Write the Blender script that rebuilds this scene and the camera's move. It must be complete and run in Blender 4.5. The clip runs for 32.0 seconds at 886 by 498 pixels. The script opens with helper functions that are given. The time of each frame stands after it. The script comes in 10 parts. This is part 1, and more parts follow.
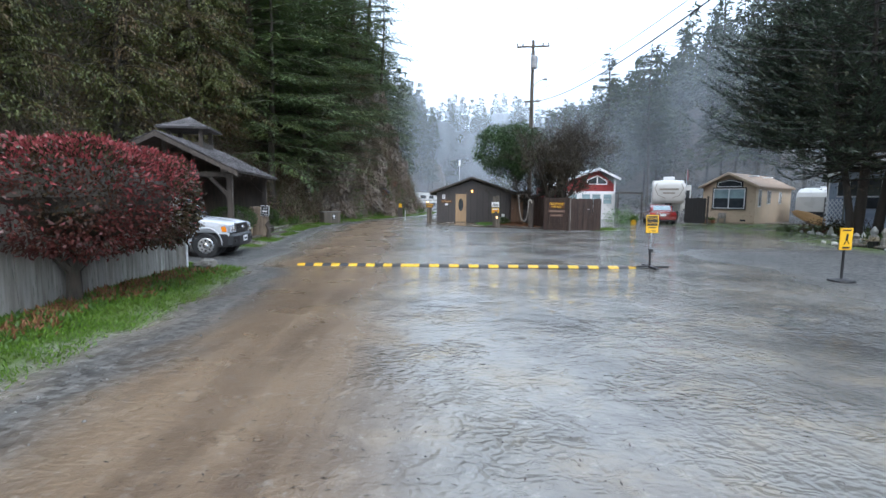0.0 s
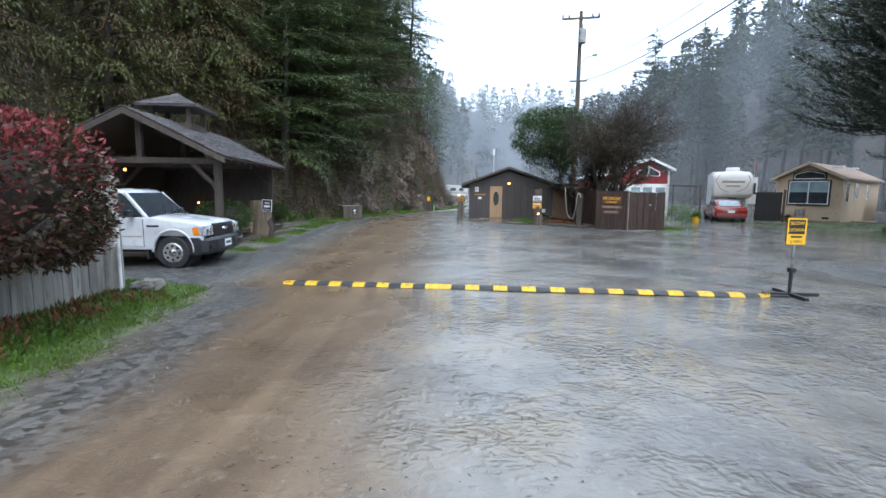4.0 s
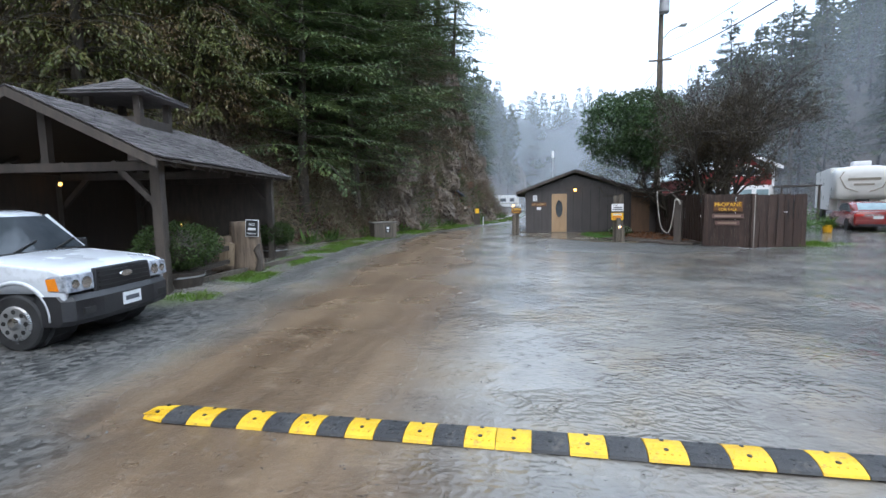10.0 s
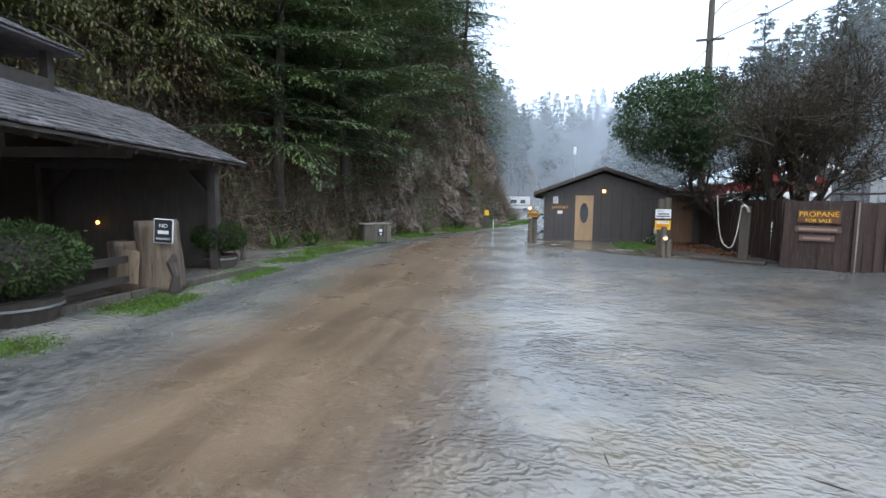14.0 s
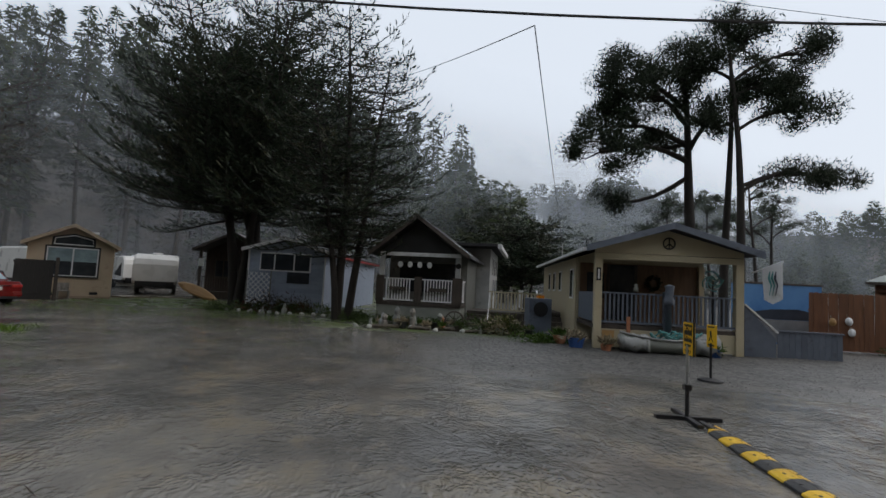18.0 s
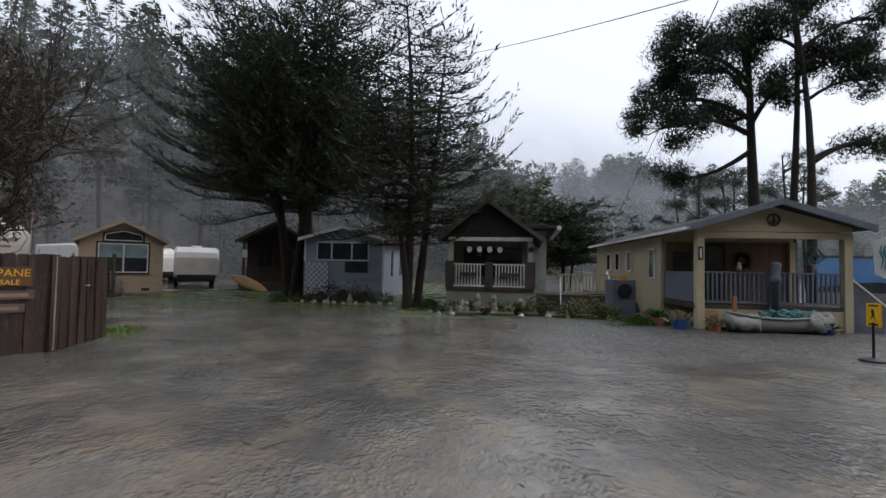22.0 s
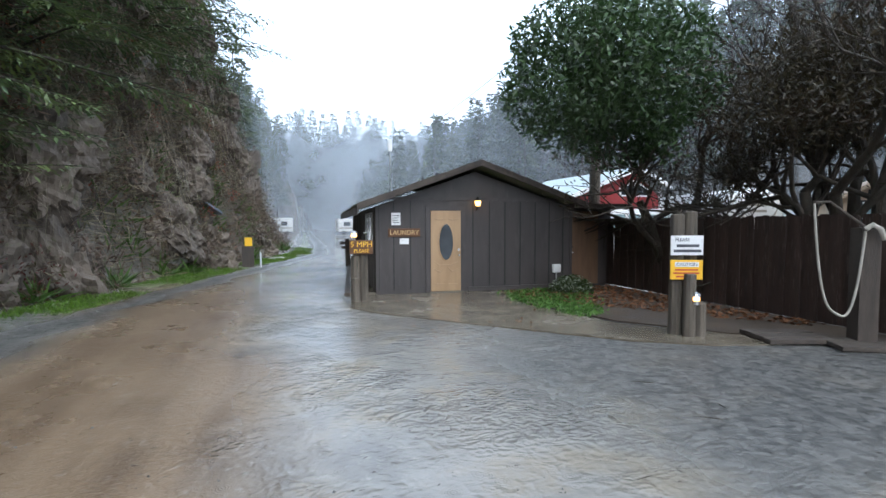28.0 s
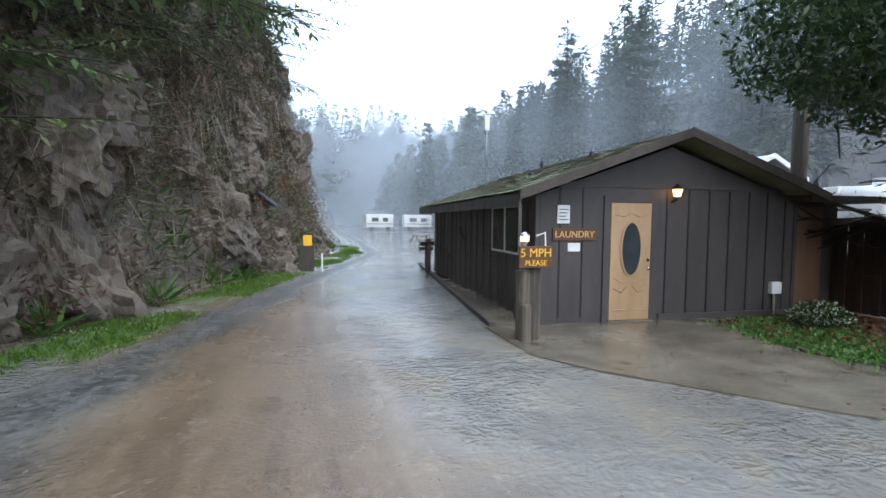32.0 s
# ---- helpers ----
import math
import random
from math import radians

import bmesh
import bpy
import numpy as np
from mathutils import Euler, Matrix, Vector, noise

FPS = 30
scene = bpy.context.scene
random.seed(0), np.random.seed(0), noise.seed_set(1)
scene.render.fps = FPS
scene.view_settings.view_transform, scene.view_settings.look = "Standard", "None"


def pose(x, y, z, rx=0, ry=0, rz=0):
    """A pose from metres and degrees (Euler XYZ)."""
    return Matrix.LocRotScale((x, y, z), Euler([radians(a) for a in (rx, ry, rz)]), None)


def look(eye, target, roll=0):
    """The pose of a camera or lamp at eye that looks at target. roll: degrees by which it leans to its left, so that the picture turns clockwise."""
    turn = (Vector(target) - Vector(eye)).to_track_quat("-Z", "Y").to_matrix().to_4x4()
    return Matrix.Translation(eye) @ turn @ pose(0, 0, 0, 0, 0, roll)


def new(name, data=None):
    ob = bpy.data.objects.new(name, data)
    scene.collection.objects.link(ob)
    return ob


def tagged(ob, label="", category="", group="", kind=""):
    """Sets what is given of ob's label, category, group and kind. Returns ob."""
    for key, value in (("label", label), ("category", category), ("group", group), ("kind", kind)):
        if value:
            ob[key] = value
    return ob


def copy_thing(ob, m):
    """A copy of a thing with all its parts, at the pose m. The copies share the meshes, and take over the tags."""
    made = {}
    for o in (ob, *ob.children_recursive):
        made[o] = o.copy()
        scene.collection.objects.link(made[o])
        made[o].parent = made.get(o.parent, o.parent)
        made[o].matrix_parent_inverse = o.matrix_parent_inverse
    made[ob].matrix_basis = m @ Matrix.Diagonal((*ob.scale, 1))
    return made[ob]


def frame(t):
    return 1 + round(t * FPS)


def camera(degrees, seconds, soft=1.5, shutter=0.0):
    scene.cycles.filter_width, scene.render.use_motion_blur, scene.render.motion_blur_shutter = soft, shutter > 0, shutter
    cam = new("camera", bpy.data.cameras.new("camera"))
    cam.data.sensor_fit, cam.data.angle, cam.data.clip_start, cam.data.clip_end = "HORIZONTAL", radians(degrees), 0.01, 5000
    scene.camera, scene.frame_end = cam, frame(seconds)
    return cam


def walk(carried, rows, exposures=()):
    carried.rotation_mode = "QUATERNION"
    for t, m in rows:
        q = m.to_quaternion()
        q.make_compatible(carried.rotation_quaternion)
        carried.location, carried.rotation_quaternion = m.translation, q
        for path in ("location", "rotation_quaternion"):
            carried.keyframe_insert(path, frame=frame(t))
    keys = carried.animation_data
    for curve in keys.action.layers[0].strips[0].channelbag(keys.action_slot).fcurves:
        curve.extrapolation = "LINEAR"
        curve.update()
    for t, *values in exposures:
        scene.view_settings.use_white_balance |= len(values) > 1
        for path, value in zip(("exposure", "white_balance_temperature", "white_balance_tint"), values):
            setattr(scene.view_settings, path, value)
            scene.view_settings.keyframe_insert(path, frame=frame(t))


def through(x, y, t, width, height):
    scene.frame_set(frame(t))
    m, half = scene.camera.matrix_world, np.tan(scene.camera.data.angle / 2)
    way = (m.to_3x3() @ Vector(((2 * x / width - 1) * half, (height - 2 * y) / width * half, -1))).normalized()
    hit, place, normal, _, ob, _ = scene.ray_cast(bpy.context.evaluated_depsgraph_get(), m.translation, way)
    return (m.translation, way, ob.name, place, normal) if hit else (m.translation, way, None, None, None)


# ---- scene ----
# ---- camera ----
# the camera's own exposure: it darkens while it faces the houses under the bright sky
EXPOSURES = [(0, 0.1, 6050, 10), (15, 0.05, 6050, 10), (16, -0.25, 6600, 11), (17, -0.82, 6900, 13), (18, -1.25, 7050, 13), (19, -1.35, 7050, 13), (20, -0.98, 7100, 14), (21, -0.97, 7080, 15), (22, -0.9, 7030, 16), (23, -0.45, 7000, 15), (24, 0.03, 7200, 14), (26, 0.0, 6900, 12), (28.5, 0.25, 5980, 9), (32, 0.3, 5980, 9)]
cam = camera(86.6, 32.0)
PATH = [
    (0, (0.07, 1.99, 1.687), (0.093, 3.979, 1.474), 0.4),
    (1, (-0.02, 2.848, 1.671), (-0.039, 4.83, 1.405), 0.7),
    (2, (-0.028, 3.748, 1.636), (-0.089, 5.734, 1.405), 0.8),
    (4.5, (-0.171, 5.795, 1.72), (-0.301, 7.776, 1.473), 0.4),
    (5, (-0.2, 6.157, 1.712), (-0.376, 8.135, 1.474), 0.2),
    (5.5, (-0.168, 6.58, 1.694), (-0.314, 8.565, 1.49), 0.6),
    (6, (-0.241, 6.993, 1.682), (-0.407, 8.98, 1.522), 0.7),
    (6.5, (-0.232, 7.42, 1.668), (-0.328, 9.413, 1.527), 1.1),
    (7, (-0.297, 7.848, 1.668), (-0.457, 9.837, 1.542), 0.4),
    (7.5, (-0.308, 8.271, 1.638), (-0.467, 10.258, 1.478), 0.4),
    (8, (-0.375, 8.738, 1.647), (-0.627, 10.714, 1.462), -0.4),
    (8.5, (-0.41, 9.158, 1.641), (-0.645, 11.136, 1.462), -0.3),
    (9, (-0.48, 9.62, 1.626), (-0.788, 11.589, 1.464), -0.8),
    (9.5, (-0.49, 9.992, 1.665), (-0.838, 11.954, 1.488), -1.2),
    (10, (-0.476, 10.435, 1.677), (-0.786, 12.401, 1.482), -1.1),
    (10.5, (-0.553, 10.873, 1.679), (-0.866, 12.836, 1.457), -1.3),
    (11, (-0.581, 11.338, 1.649), (-0.848, 13.303, 1.387), -0.9),
    (11.5, (-0.692, 11.771, 1.664), (-0.998, 13.728, 1.385), -0.9),
    (12, (-0.735, 12.276, 1.667), (-1.008, 14.24, 1.41), -0.0),
    (12.5, (-0.797, 12.741, 1.663), (-1.099, 14.708, 1.457), 0.0),
    (13, (-0.789, 13.187, 1.644), (-1.07, 15.156, 1.433), -0.1),
    (13.5, (-0.776, 13.612, 1.654), (-1.132, 15.57, 1.453), 0.4),
    (15.5, (-1.261, 15.044, 1.667), (-0.749, 16.969, 1.483), 1.0),
    (16, (-1.324, 15.107, 1.633), (-0.137, 16.712, 1.509), 2.4),
    (16.5, (-1.155, 15.686, 1.668), (0.456, 16.871, 1.609), 3.6),
    (17, (-1.266, 16.066, 1.641), (0.63, 16.702, 1.668), 3.4),
    (17.5, (-1.243, 16.33, 1.66), (0.733, 16.622, 1.759), 3.6),
    (18, (-1.342, 16.586, 1.662), (0.649, 16.702, 1.814), 3.0),
    (18.5, (-1.373, 16.946, 1.662), (0.62, 16.965, 1.831), 2.8),
    (19, (-1.227, 17.377, 1.665), (0.763, 17.387, 1.867), 1.9),
    (19.5, (-1.213, 17.81, 1.663), (0.779, 17.869, 1.832), 2.7),
    (20, (-1.187, 18.015, 1.666), (0.807, 18.108, 1.788), 2.8),
    (20.5, (-1.28, 18.258, 1.664), (0.717, 18.248, 1.779), 2.4),
    (21, (-1.141, 18.68, 1.673), (0.848, 18.498, 1.772), 2.4),
    (21.5, (-1.106, 19.047, 1.674), (0.891, 18.978, 1.763), 1.3),
    (22, (-1.094, 19.534, 1.68), (0.901, 19.644, 1.758), 1.1),
    (22.5, (-1.057, 20.028, 1.671), (0.912, 20.377, 1.732), 1.6),
    (23, (-1.087, 20.392, 1.668), (0.815, 21.01, 1.71), 1.1),
    (24, (-1.097, 21.321, 1.656), (0.57, 22.425, 1.626), 1.0),
    (24.5, (-1.252, 21.697, 1.661), (0.291, 22.967, 1.614), 1.2),
    (25, (-1.30, 22.17, 1.664), (0.079, 23.618, 1.612), 0.45),
    (25.5, (-1.353, 22.634, 1.667), (-0.021, 24.125, 1.618), 1.3),
    (26, (-1.458, 22.968, 1.684), (-0.229, 24.544, 1.627), 0.2),
    (26.5, (-1.601, 23.353, 1.669), (-0.554, 25.057, 1.621), -1.0),
    (28.5, (-2.282, 25.223, 1.68), (-1.683, 27.128, 1.564), -0.0),
    (29, (-2.375, 25.642, 1.662), (-1.818, 27.558, 1.53), -0.2),
    (29.5, (-2.525, 26.113, 1.657), (-2.033, 28.045, 1.504), -0.3),
    (30, (-2.741, 26.669, 1.66), (-2.231, 28.597, 1.496), 0.2),
    (30.5, (-2.947, 27.312, 1.663), (-2.422, 29.233, 1.469), 0.7),
    (31, (-3.197, 27.894, 1.674), (-2.695, 29.816, 1.446), 0.8),
    (31.5, (-3.401, 28.447, 1.677), (-2.824, 30.353, 1.484), 1.0),
    (32, (-3.666, 29.047, 1.691), (-3.075, 30.954, 1.575), 0.5),
]
walk(cam, [(t, look(e, g, r)) for t, e, g, r in PATH], EXPOSURES)

# ---- sky and light ----
world = bpy.data.worlds.new("world")
scene.world = world
world.use_nodes = True
wn, wl = world.node_tree.nodes, world.node_tree.links
wn.clear()
sky = wn.new("ShaderNodeTexSky")
sky.sky_type, sky.sun_disc = "NISHITA", False
sky.sun_elevation, sky.sun_rotation = radians(38), radians(200)
sky.air_density, sky.dust_density, sky.ozone_density = 1.0, 6.0, 1.0
cloud = wn.new("ShaderNodeMix")
cloud.data_type = "RGBA"
cloud.inputs[0].default_value = 0.8
cloud.inputs[7].default_value = (8.0, 9.3, 10.9, 1)
bg = wn.new("ShaderNodeBackground")
bg.inputs["Strength"].default_value = 0.25
wout = wn.new("ShaderNodeOutputWorld")
wl.new(sky.outputs[0], cloud.inputs[6])
wl.new(cloud.outputs[2], bg.inputs["Color"])
wl.new(bg.outputs[0], wout.inputs["Surface"])

sun_data = bpy.data.lights.new("sun", "SUN")
sun_data.energy, sun_data.angle, sun_data.color = 1.4, radians(25), (1.0, 0.99, 0.97)
sun = new("sun", sun_data)
sun.matrix_world = look((0, 0, 60), (-20, 38, 0))


# ---- mesh helpers ----
class Soup:
    """Vertices and faces gathered before they become one mesh."""

    def __init__(self):
        self.v, self.f = [], []

    def add(self, verts, faces):
        n = len(self.v)
        self.v += [tuple(p) for p in verts]
        self.f += [tuple(i + n for i in f) for f in faces]
        return self

    def box(self, x0, x1, y0, y1, z0, z1, m=None):
        pts = [Vector(p) for p in ((x0, y0, z0), (x1, y0, z0), (x1, y1, z0), (x0, y1, z0), (x0, y0, z1), (x1, y0, z1), (x1, y1, z1), (x0, y1, z1))]
        if m is not None:
            pts = [m @ p for p in pts]
        return self.add(pts, [(3, 2, 1, 0), (4, 5, 6, 7), (0, 1, 5, 4), (1, 2, 6, 5), (2, 3, 7, 6), (3, 0, 4, 7)])

    def beam(self, a, b, w, h, roll=0.0):
        """A square bar from a to b."""
        a, b = Vector(a), Vector(b)
        d = (b - a).normalized()
        up = Vector((0, 0, 1)) if abs(d.z) < 0.95 else Vector((0, 1, 0))
        s = d.cross(up).normalized()
        u = s.cross(d)
        s, u = s * w / 2, u * h / 2
        pts = [a - s - u, a + s - u, a + s + u, a - s + u, b - s - u, b + s - u, b + s + u, b - s + u]
        return self.add(pts, [(0, 1, 2, 3), (7, 6, 5, 4), (0, 4, 5, 1), (1, 5, 6, 2), (2, 6, 7, 3), (3, 7, 4, 0)])

    def tube(self, pts, radii, k=8, caps=True):
        pts = [Vector(p) for p in pts]
        n0 = len(self.v)
        prev = None
        for i, p in enumerate(pts):
            d = (pts[min(i + 1, len(pts) - 1)] - pts[max(i - 1, 0)]).normalized()
            if prev is None:
                ref = Vector((1, 0, 0)) if abs(d.x) < 0.8 else Vector((0, 1, 0))
            else:
                ref = prev
            s = (ref - d * ref.dot(d)).normalized()
            prev = s
            u = d.cross(s)
            r = radii[i] if isinstance(radii, (list, tuple)) else radii
            for j in range(k):
                a = 2 * math.pi * j / k
                self.v.append(tuple(p + s * (r * math.cos(a)) + u * (r * math.sin(a))))
        for i in range(len(pts) - 1):
            for j in range(k):
                a, b = n0 + i * k + j, n0 + i * k + (j + 1) % k
                self.f.append((a, b, b + k, a + k))
        if caps:
            self.f.append(tuple(n0 + j for j in range(k))[::-1])
            self.f.append(tuple(n0 + (len(pts) - 1) * k + j for j in range(k)))
        return self

    def prism(self, poly, a, b, plane="xz"):
        """A flat outline drawn in a plane and pushed from a to b along the third axis."""
        def at(p, c):
            return {"xz": (p[0], c, p[1]), "yz": (c, p[0], p[1]), "xy": (p[0], p[1], c)}[plane]
        n = len(poly)
        pts = [at(p, a) for p in poly] + [at(p, b) for p in poly]
        faces = [tuple(range(n)), tuple(range(2 * n - 1, n - 1, -1))]
        faces += [(i, i + n, (i + 1) % n + n, (i + 1) % n) for i in range(n)]
        return self.add(pts, faces)

    def loft(self, rings, closed=True, caps=True):
        """Skin over rings of equal length."""
        n0, k = len(self.v), len(rings[0])
        for r in rings:
            self.v += [tuple(p) for p in r]
        for i in range(len(rings) - 1):
            for j in range(k if closed else k - 1):
                a, b = n0 + i * k + j, n0 + i * k + (j + 1) % k
                self.f.append((a, b, b + k, a + k))
        if caps:
            self.f.append(tuple(n0 + j for j in range(k))[::-1])
            self.f.append(tuple(n0 + (len(rings) - 1) * k + j for j in range(k)))
        return self

    def ball(self, c, rx, ry, rz, nu=14, nv=9, rough=0.0, rng=None):
        c = Vector(c)
        rings = []
        for i in range(nv + 1):
            t = math.pi * min(max(i / nv, 0.02), 0.98)
            ring = []
            for j in range(nu):
                a = 2 * math.pi * j / nu
                q = Vector((math.sin(t) * math.cos(a), math.sin(t) * math.sin(a), -math.cos(t)))
                k = 1 + rough * noise.noise(q * 1.7 + c * 3.1)
                ring.append(c + Vector((q.x * rx, q.y * ry, q.z * rz)) * k)
            rings.append(ring)
        return self.loft(rings)

    def mesh(self, name, bevel=0.0):
        me = bpy.data.meshes.new(name)
        me.from_pydata(self.v, [], self.f)
        bm = bmesh.new()
        bm.from_mesh(me)
        bmesh.ops.recalc_face_normals(bm, faces=bm.faces)
        if bevel:
            edges = [e for e in bm.edges if len(e.link_faces) == 2 and e.calc_face_angle(0) > 0.5]
            bmesh.ops.bevel(bm, geom=edges, offset=bevel, segments=2, affect="EDGES", profile=0.6, clamp_overlap=True)
        bm.to_mesh(me)
        bm.free()
        return me


def part(name, shape, material, parent, label="", bevel=0.0, smooth=False, at=None):
    """One mesh object under a thing or a part (or at top level with parent None)."""
    me = shape.mesh(name, bevel) if isinstance(shape, Soup) else shape
    if material is not None and not me.materials:
        me.materials.append(material)
    if smooth:
        me.shade_smooth()
    ob = new(name, me)
    if parent is not None:
        ob.parent = parent
    if at is not None:
        ob.matrix_basis = at
    return tagged(ob, label) if label else ob


def thing(name, m, label, category, group="", kind=""):
    ob = new(name)
    ob.empty_display_size = 0.2
    ob.matrix_basis = m
    return tagged(ob, label, category, group, kind)


def fast_mesh(name, verts, quads):
    """A mesh from arrays of vertices and quads."""
    me = bpy.data.meshes.new(name)
    n, k = len(verts), len(quads)
    me.vertices.add(n)
    me.vertices.foreach_set("co", np.ascontiguousarray(verts, np.float32).ravel())
    me.loops.add(4 * k)
    me.loops.foreach_set("vertex_index", np.ascontiguousarray(quads, np.int32).ravel())
    me.polygons.add(k)
    me.polygons.foreach_set("loop_start", np.arange(0, 4 * k, 4, dtype=np.int32))
    me.update(calc_edges=True)
    return me


def unit(v):
    return v / np.maximum(np.linalg.norm(v, axis=-1, keepdims=True), 1e-9)


def leaf_mesh(name, base, way, length, width, rng, fold=0.25, flat=0.0):
    """Many small pointed leaves, one folded quad each."""
    base, way = np.asarray(base, float), unit(np.asarray(way, float))
    n = len(base)
    side = unit(np.cross(way, (1 - flat) * rng.normal(size=(n, 3)) + flat * np.array([0, 0, 2.0])))
    up = np.cross(side, way)
    length, width = np.broadcast_to(length, n)[:, None], np.broadcast_to(width, n)[:, None]
    mid = base + way * length * 0.45
    v = np.stack([base, mid + side * width + up * width * fold, base + way * length, mid - side * width + up * width * fold], 1).reshape(-1, 3)
    return fast_mesh(name, v, np.arange(4 * n).reshape(n, 4))


def text_mesh(words, size, depth=0.004):
    cu = bpy.data.curves.new("letters", "FONT")
    cu.body, cu.size, cu.extrude = words, size, depth
    cu.align_x, cu.align_y = "CENTER", "CENTER"
    ob = bpy.data.objects.new("letters", cu)
    scene.collection.objects.link(ob)
    bpy.context.view_layer.update()
    me = bpy.data.meshes.new_from_object(ob.evaluated_get(bpy.context.evaluated_depsgraph_get()))
    bpy.data.objects.remove(ob)
    bpy.data.curves.remove(cu)
    me.name = "letters"
    me.materials.clear()
    return me


def letters(words, size, material, parent, at, label="", bold=0.0):
    return part("lettering", text_mesh(words, size), material, parent, label, at=at)


# ---- materials ----
def nodes_of(name):
    m = bpy.data.materials.new(name)
    m.use_nodes = True
    return m, m.node_tree.nodes, m.node_tree.links, m.node_tree.nodes["Principled BSDF"]


def tint(nt, links, a, b, fac):
    mix = nt.new("ShaderNodeMix")
    mix.data_type = "RGBA"
    for socket, value in ((mix.inputs[6], a), (mix.inputs[7], b)):
        if isinstance(value, tuple):
            socket.default_value = (*value[:3], 1)
        else:
            links.new(value, socket)
    if isinstance(fac, float):
        mix.inputs[0].default_value = fac
    else:
        links.new(fac, mix.inputs[0])
    return mix.outputs[2]


def noise_of(nt, links, vec, scale, detail=5.0, rough=0.55, lo=0.35, hi=0.65):
    n = nt.new("ShaderNodeTexNoise")
    n.inputs["Scale"].default_value, n.inputs["Detail"].default_value, n.inputs["Roughness"].default_value = scale, detail, rough
    links.new(vec, n.inputs["Vector"])
    r = nt.new("ShaderNodeMapRange")
    r.inputs["From Min"].default_value, r.inputs["From Max"].default_value = lo, hi
    links.new(n.outputs["Fac"], r.inputs["Value"])
    return r.outputs[0]


def surf(name, c1, c2, scale=3.0, rough=0.6, bump=0.15, metal=0.0, stretch=(1, 1, 1), fine=40.0, vary=0.12, spread=0.08, wear=None, coat=0.0):
    """A surface with a broad and a fine variation, a relief and some difference from piece to piece."""
    m, nt, links, p = nodes_of(name)
    tc = nt.new("ShaderNodeTexCoord")
    mp = nt.new("ShaderNodeMapping")
    mp.inputs["Scale"].default_value = stretch
    links.new(tc.outputs["Object"], mp.inputs["Vector"])
    info = nt.new("ShaderNodeObjectInfo")
    shift = nt.new("ShaderNodeVectorMath")
    shift.operation = "ADD"
    far = nt.new("ShaderNodeMath")
    far.operation = "MULTIPLY"
    far.inputs[1].default_value = 37.0
    links.new(info.outputs["Random"], far.inputs[0])
    links.new(mp.outputs[0], shift.inputs[0])
    links.new(far.outputs[0], shift.inputs[1])
    vec = shift.outputs[0]
    broad = noise_of(nt, links, vec, scale)
    grain = noise_of(nt, links, vec, fine, 3.0, 0.6, 0.25, 0.75)
    col = tint(nt, links, c1, c2, broad)
    if wear:
        spots = noise_of(nt, links, vec, scale * 2.3, 8.0, 0.7, 0.56, 0.66)
        col = tint(nt, links, col, wear, spots)
    hsv = nt.new("ShaderNodeHueSaturation")
    val = nt.new("ShaderNodeMath")
    val.operation = "MULTIPLY_ADD"
    links.new(grain, val.inputs[0])
    val.inputs[1].default_value, val.inputs[2].default_value = vary, 1 - vary / 2
    val2 = nt.new("ShaderNodeMath")
    val2.operation = "MULTIPLY_ADD"
    links.new(info.outputs["Random"], val2.inputs[0])
    val2.inputs[1].default_value = 2 * spread
    links.new(val.outputs[0], val2.inputs[2])
    off = nt.new("ShaderNodeMath")
    off.operation = "SUBTRACT"
    links.new(val2.outputs[0], off.inputs[0])
    off.inputs[1].default_value = spread
    links.new(off.outputs[0], hsv.inputs["Value"])
    links.new(col, hsv.inputs["Color"])
    links.new(hsv.outputs[0], p.inputs["Base Color"])
    rg = nt.new("ShaderNodeMapRange")
    rg.inputs["To Min"].default_value, rg.inputs["To Max"].default_value = max(rough - 0.12, 0.03), min(rough + 0.12, 1)
    links.new(broad, rg.inputs["Value"])
    links.new(rg.outputs[0], p.inputs["Roughness"])
    p.inputs["Metallic"].default_value = metal
    p.inputs["Coat Weight"].default_value = coat
    if bump:
        bp = nt.new("ShaderNodeBump")
        bp.inputs["Strength"].default_value, bp.inputs["Distance"].default_value = bump, 0.02
        links.new(grain, bp.inputs["Height"])
        links.new(bp.outputs[0], p.inputs["Normal"])
    return m


def leafy(name, c1, c2, c3=None, share=0.0, rough=0.45, through=0.25):
    """Leaves that differ one from another."""
    m, nt, links, p = nodes_of(name)
    geo = nt.new("ShaderNodeNewGeometry")
    col = tint(nt, links, c1, c2, geo.outputs["Random Per Island"])
    if c3:
        tc = nt.new("ShaderNodeTexCoord")
        n = noise_of(nt, links, tc.outputs["Object"], 0.6, 4.0, 0.6, 0.62 - share * 0.4, 0.75 - share * 0.4)
        col = tint(nt, links, col, c3, n)
    links.new(col, p.inputs["Base Color"])
    p.inputs["Roughness"].default_value = rough
    p.inputs["Specular IOR Level"].default_value = 0.3
    tr = nt.new("ShaderNodeBsdfTranslucent")
    links.new(col, tr.inputs["Color"])
    mx = nt.new("ShaderNodeMixShader")
    mx.inputs[0].default_value = through
    links.new(p.outputs[0], mx.inputs[1])
    links.new(tr.outputs[0], mx.inputs[2])
    links.new(mx.outputs[0], nt["Material Output"].inputs["Surface"])
    return m


def glow(name, colour, strength):
    m, nt, links, p = nodes_of(name)
    p.inputs["Base Color"].default_value = (*colour, 1)
    p.inputs["Emission Color"].default_value = (*colour, 1)
    p.inputs["Emission Strength"].default_value = strength
    return m


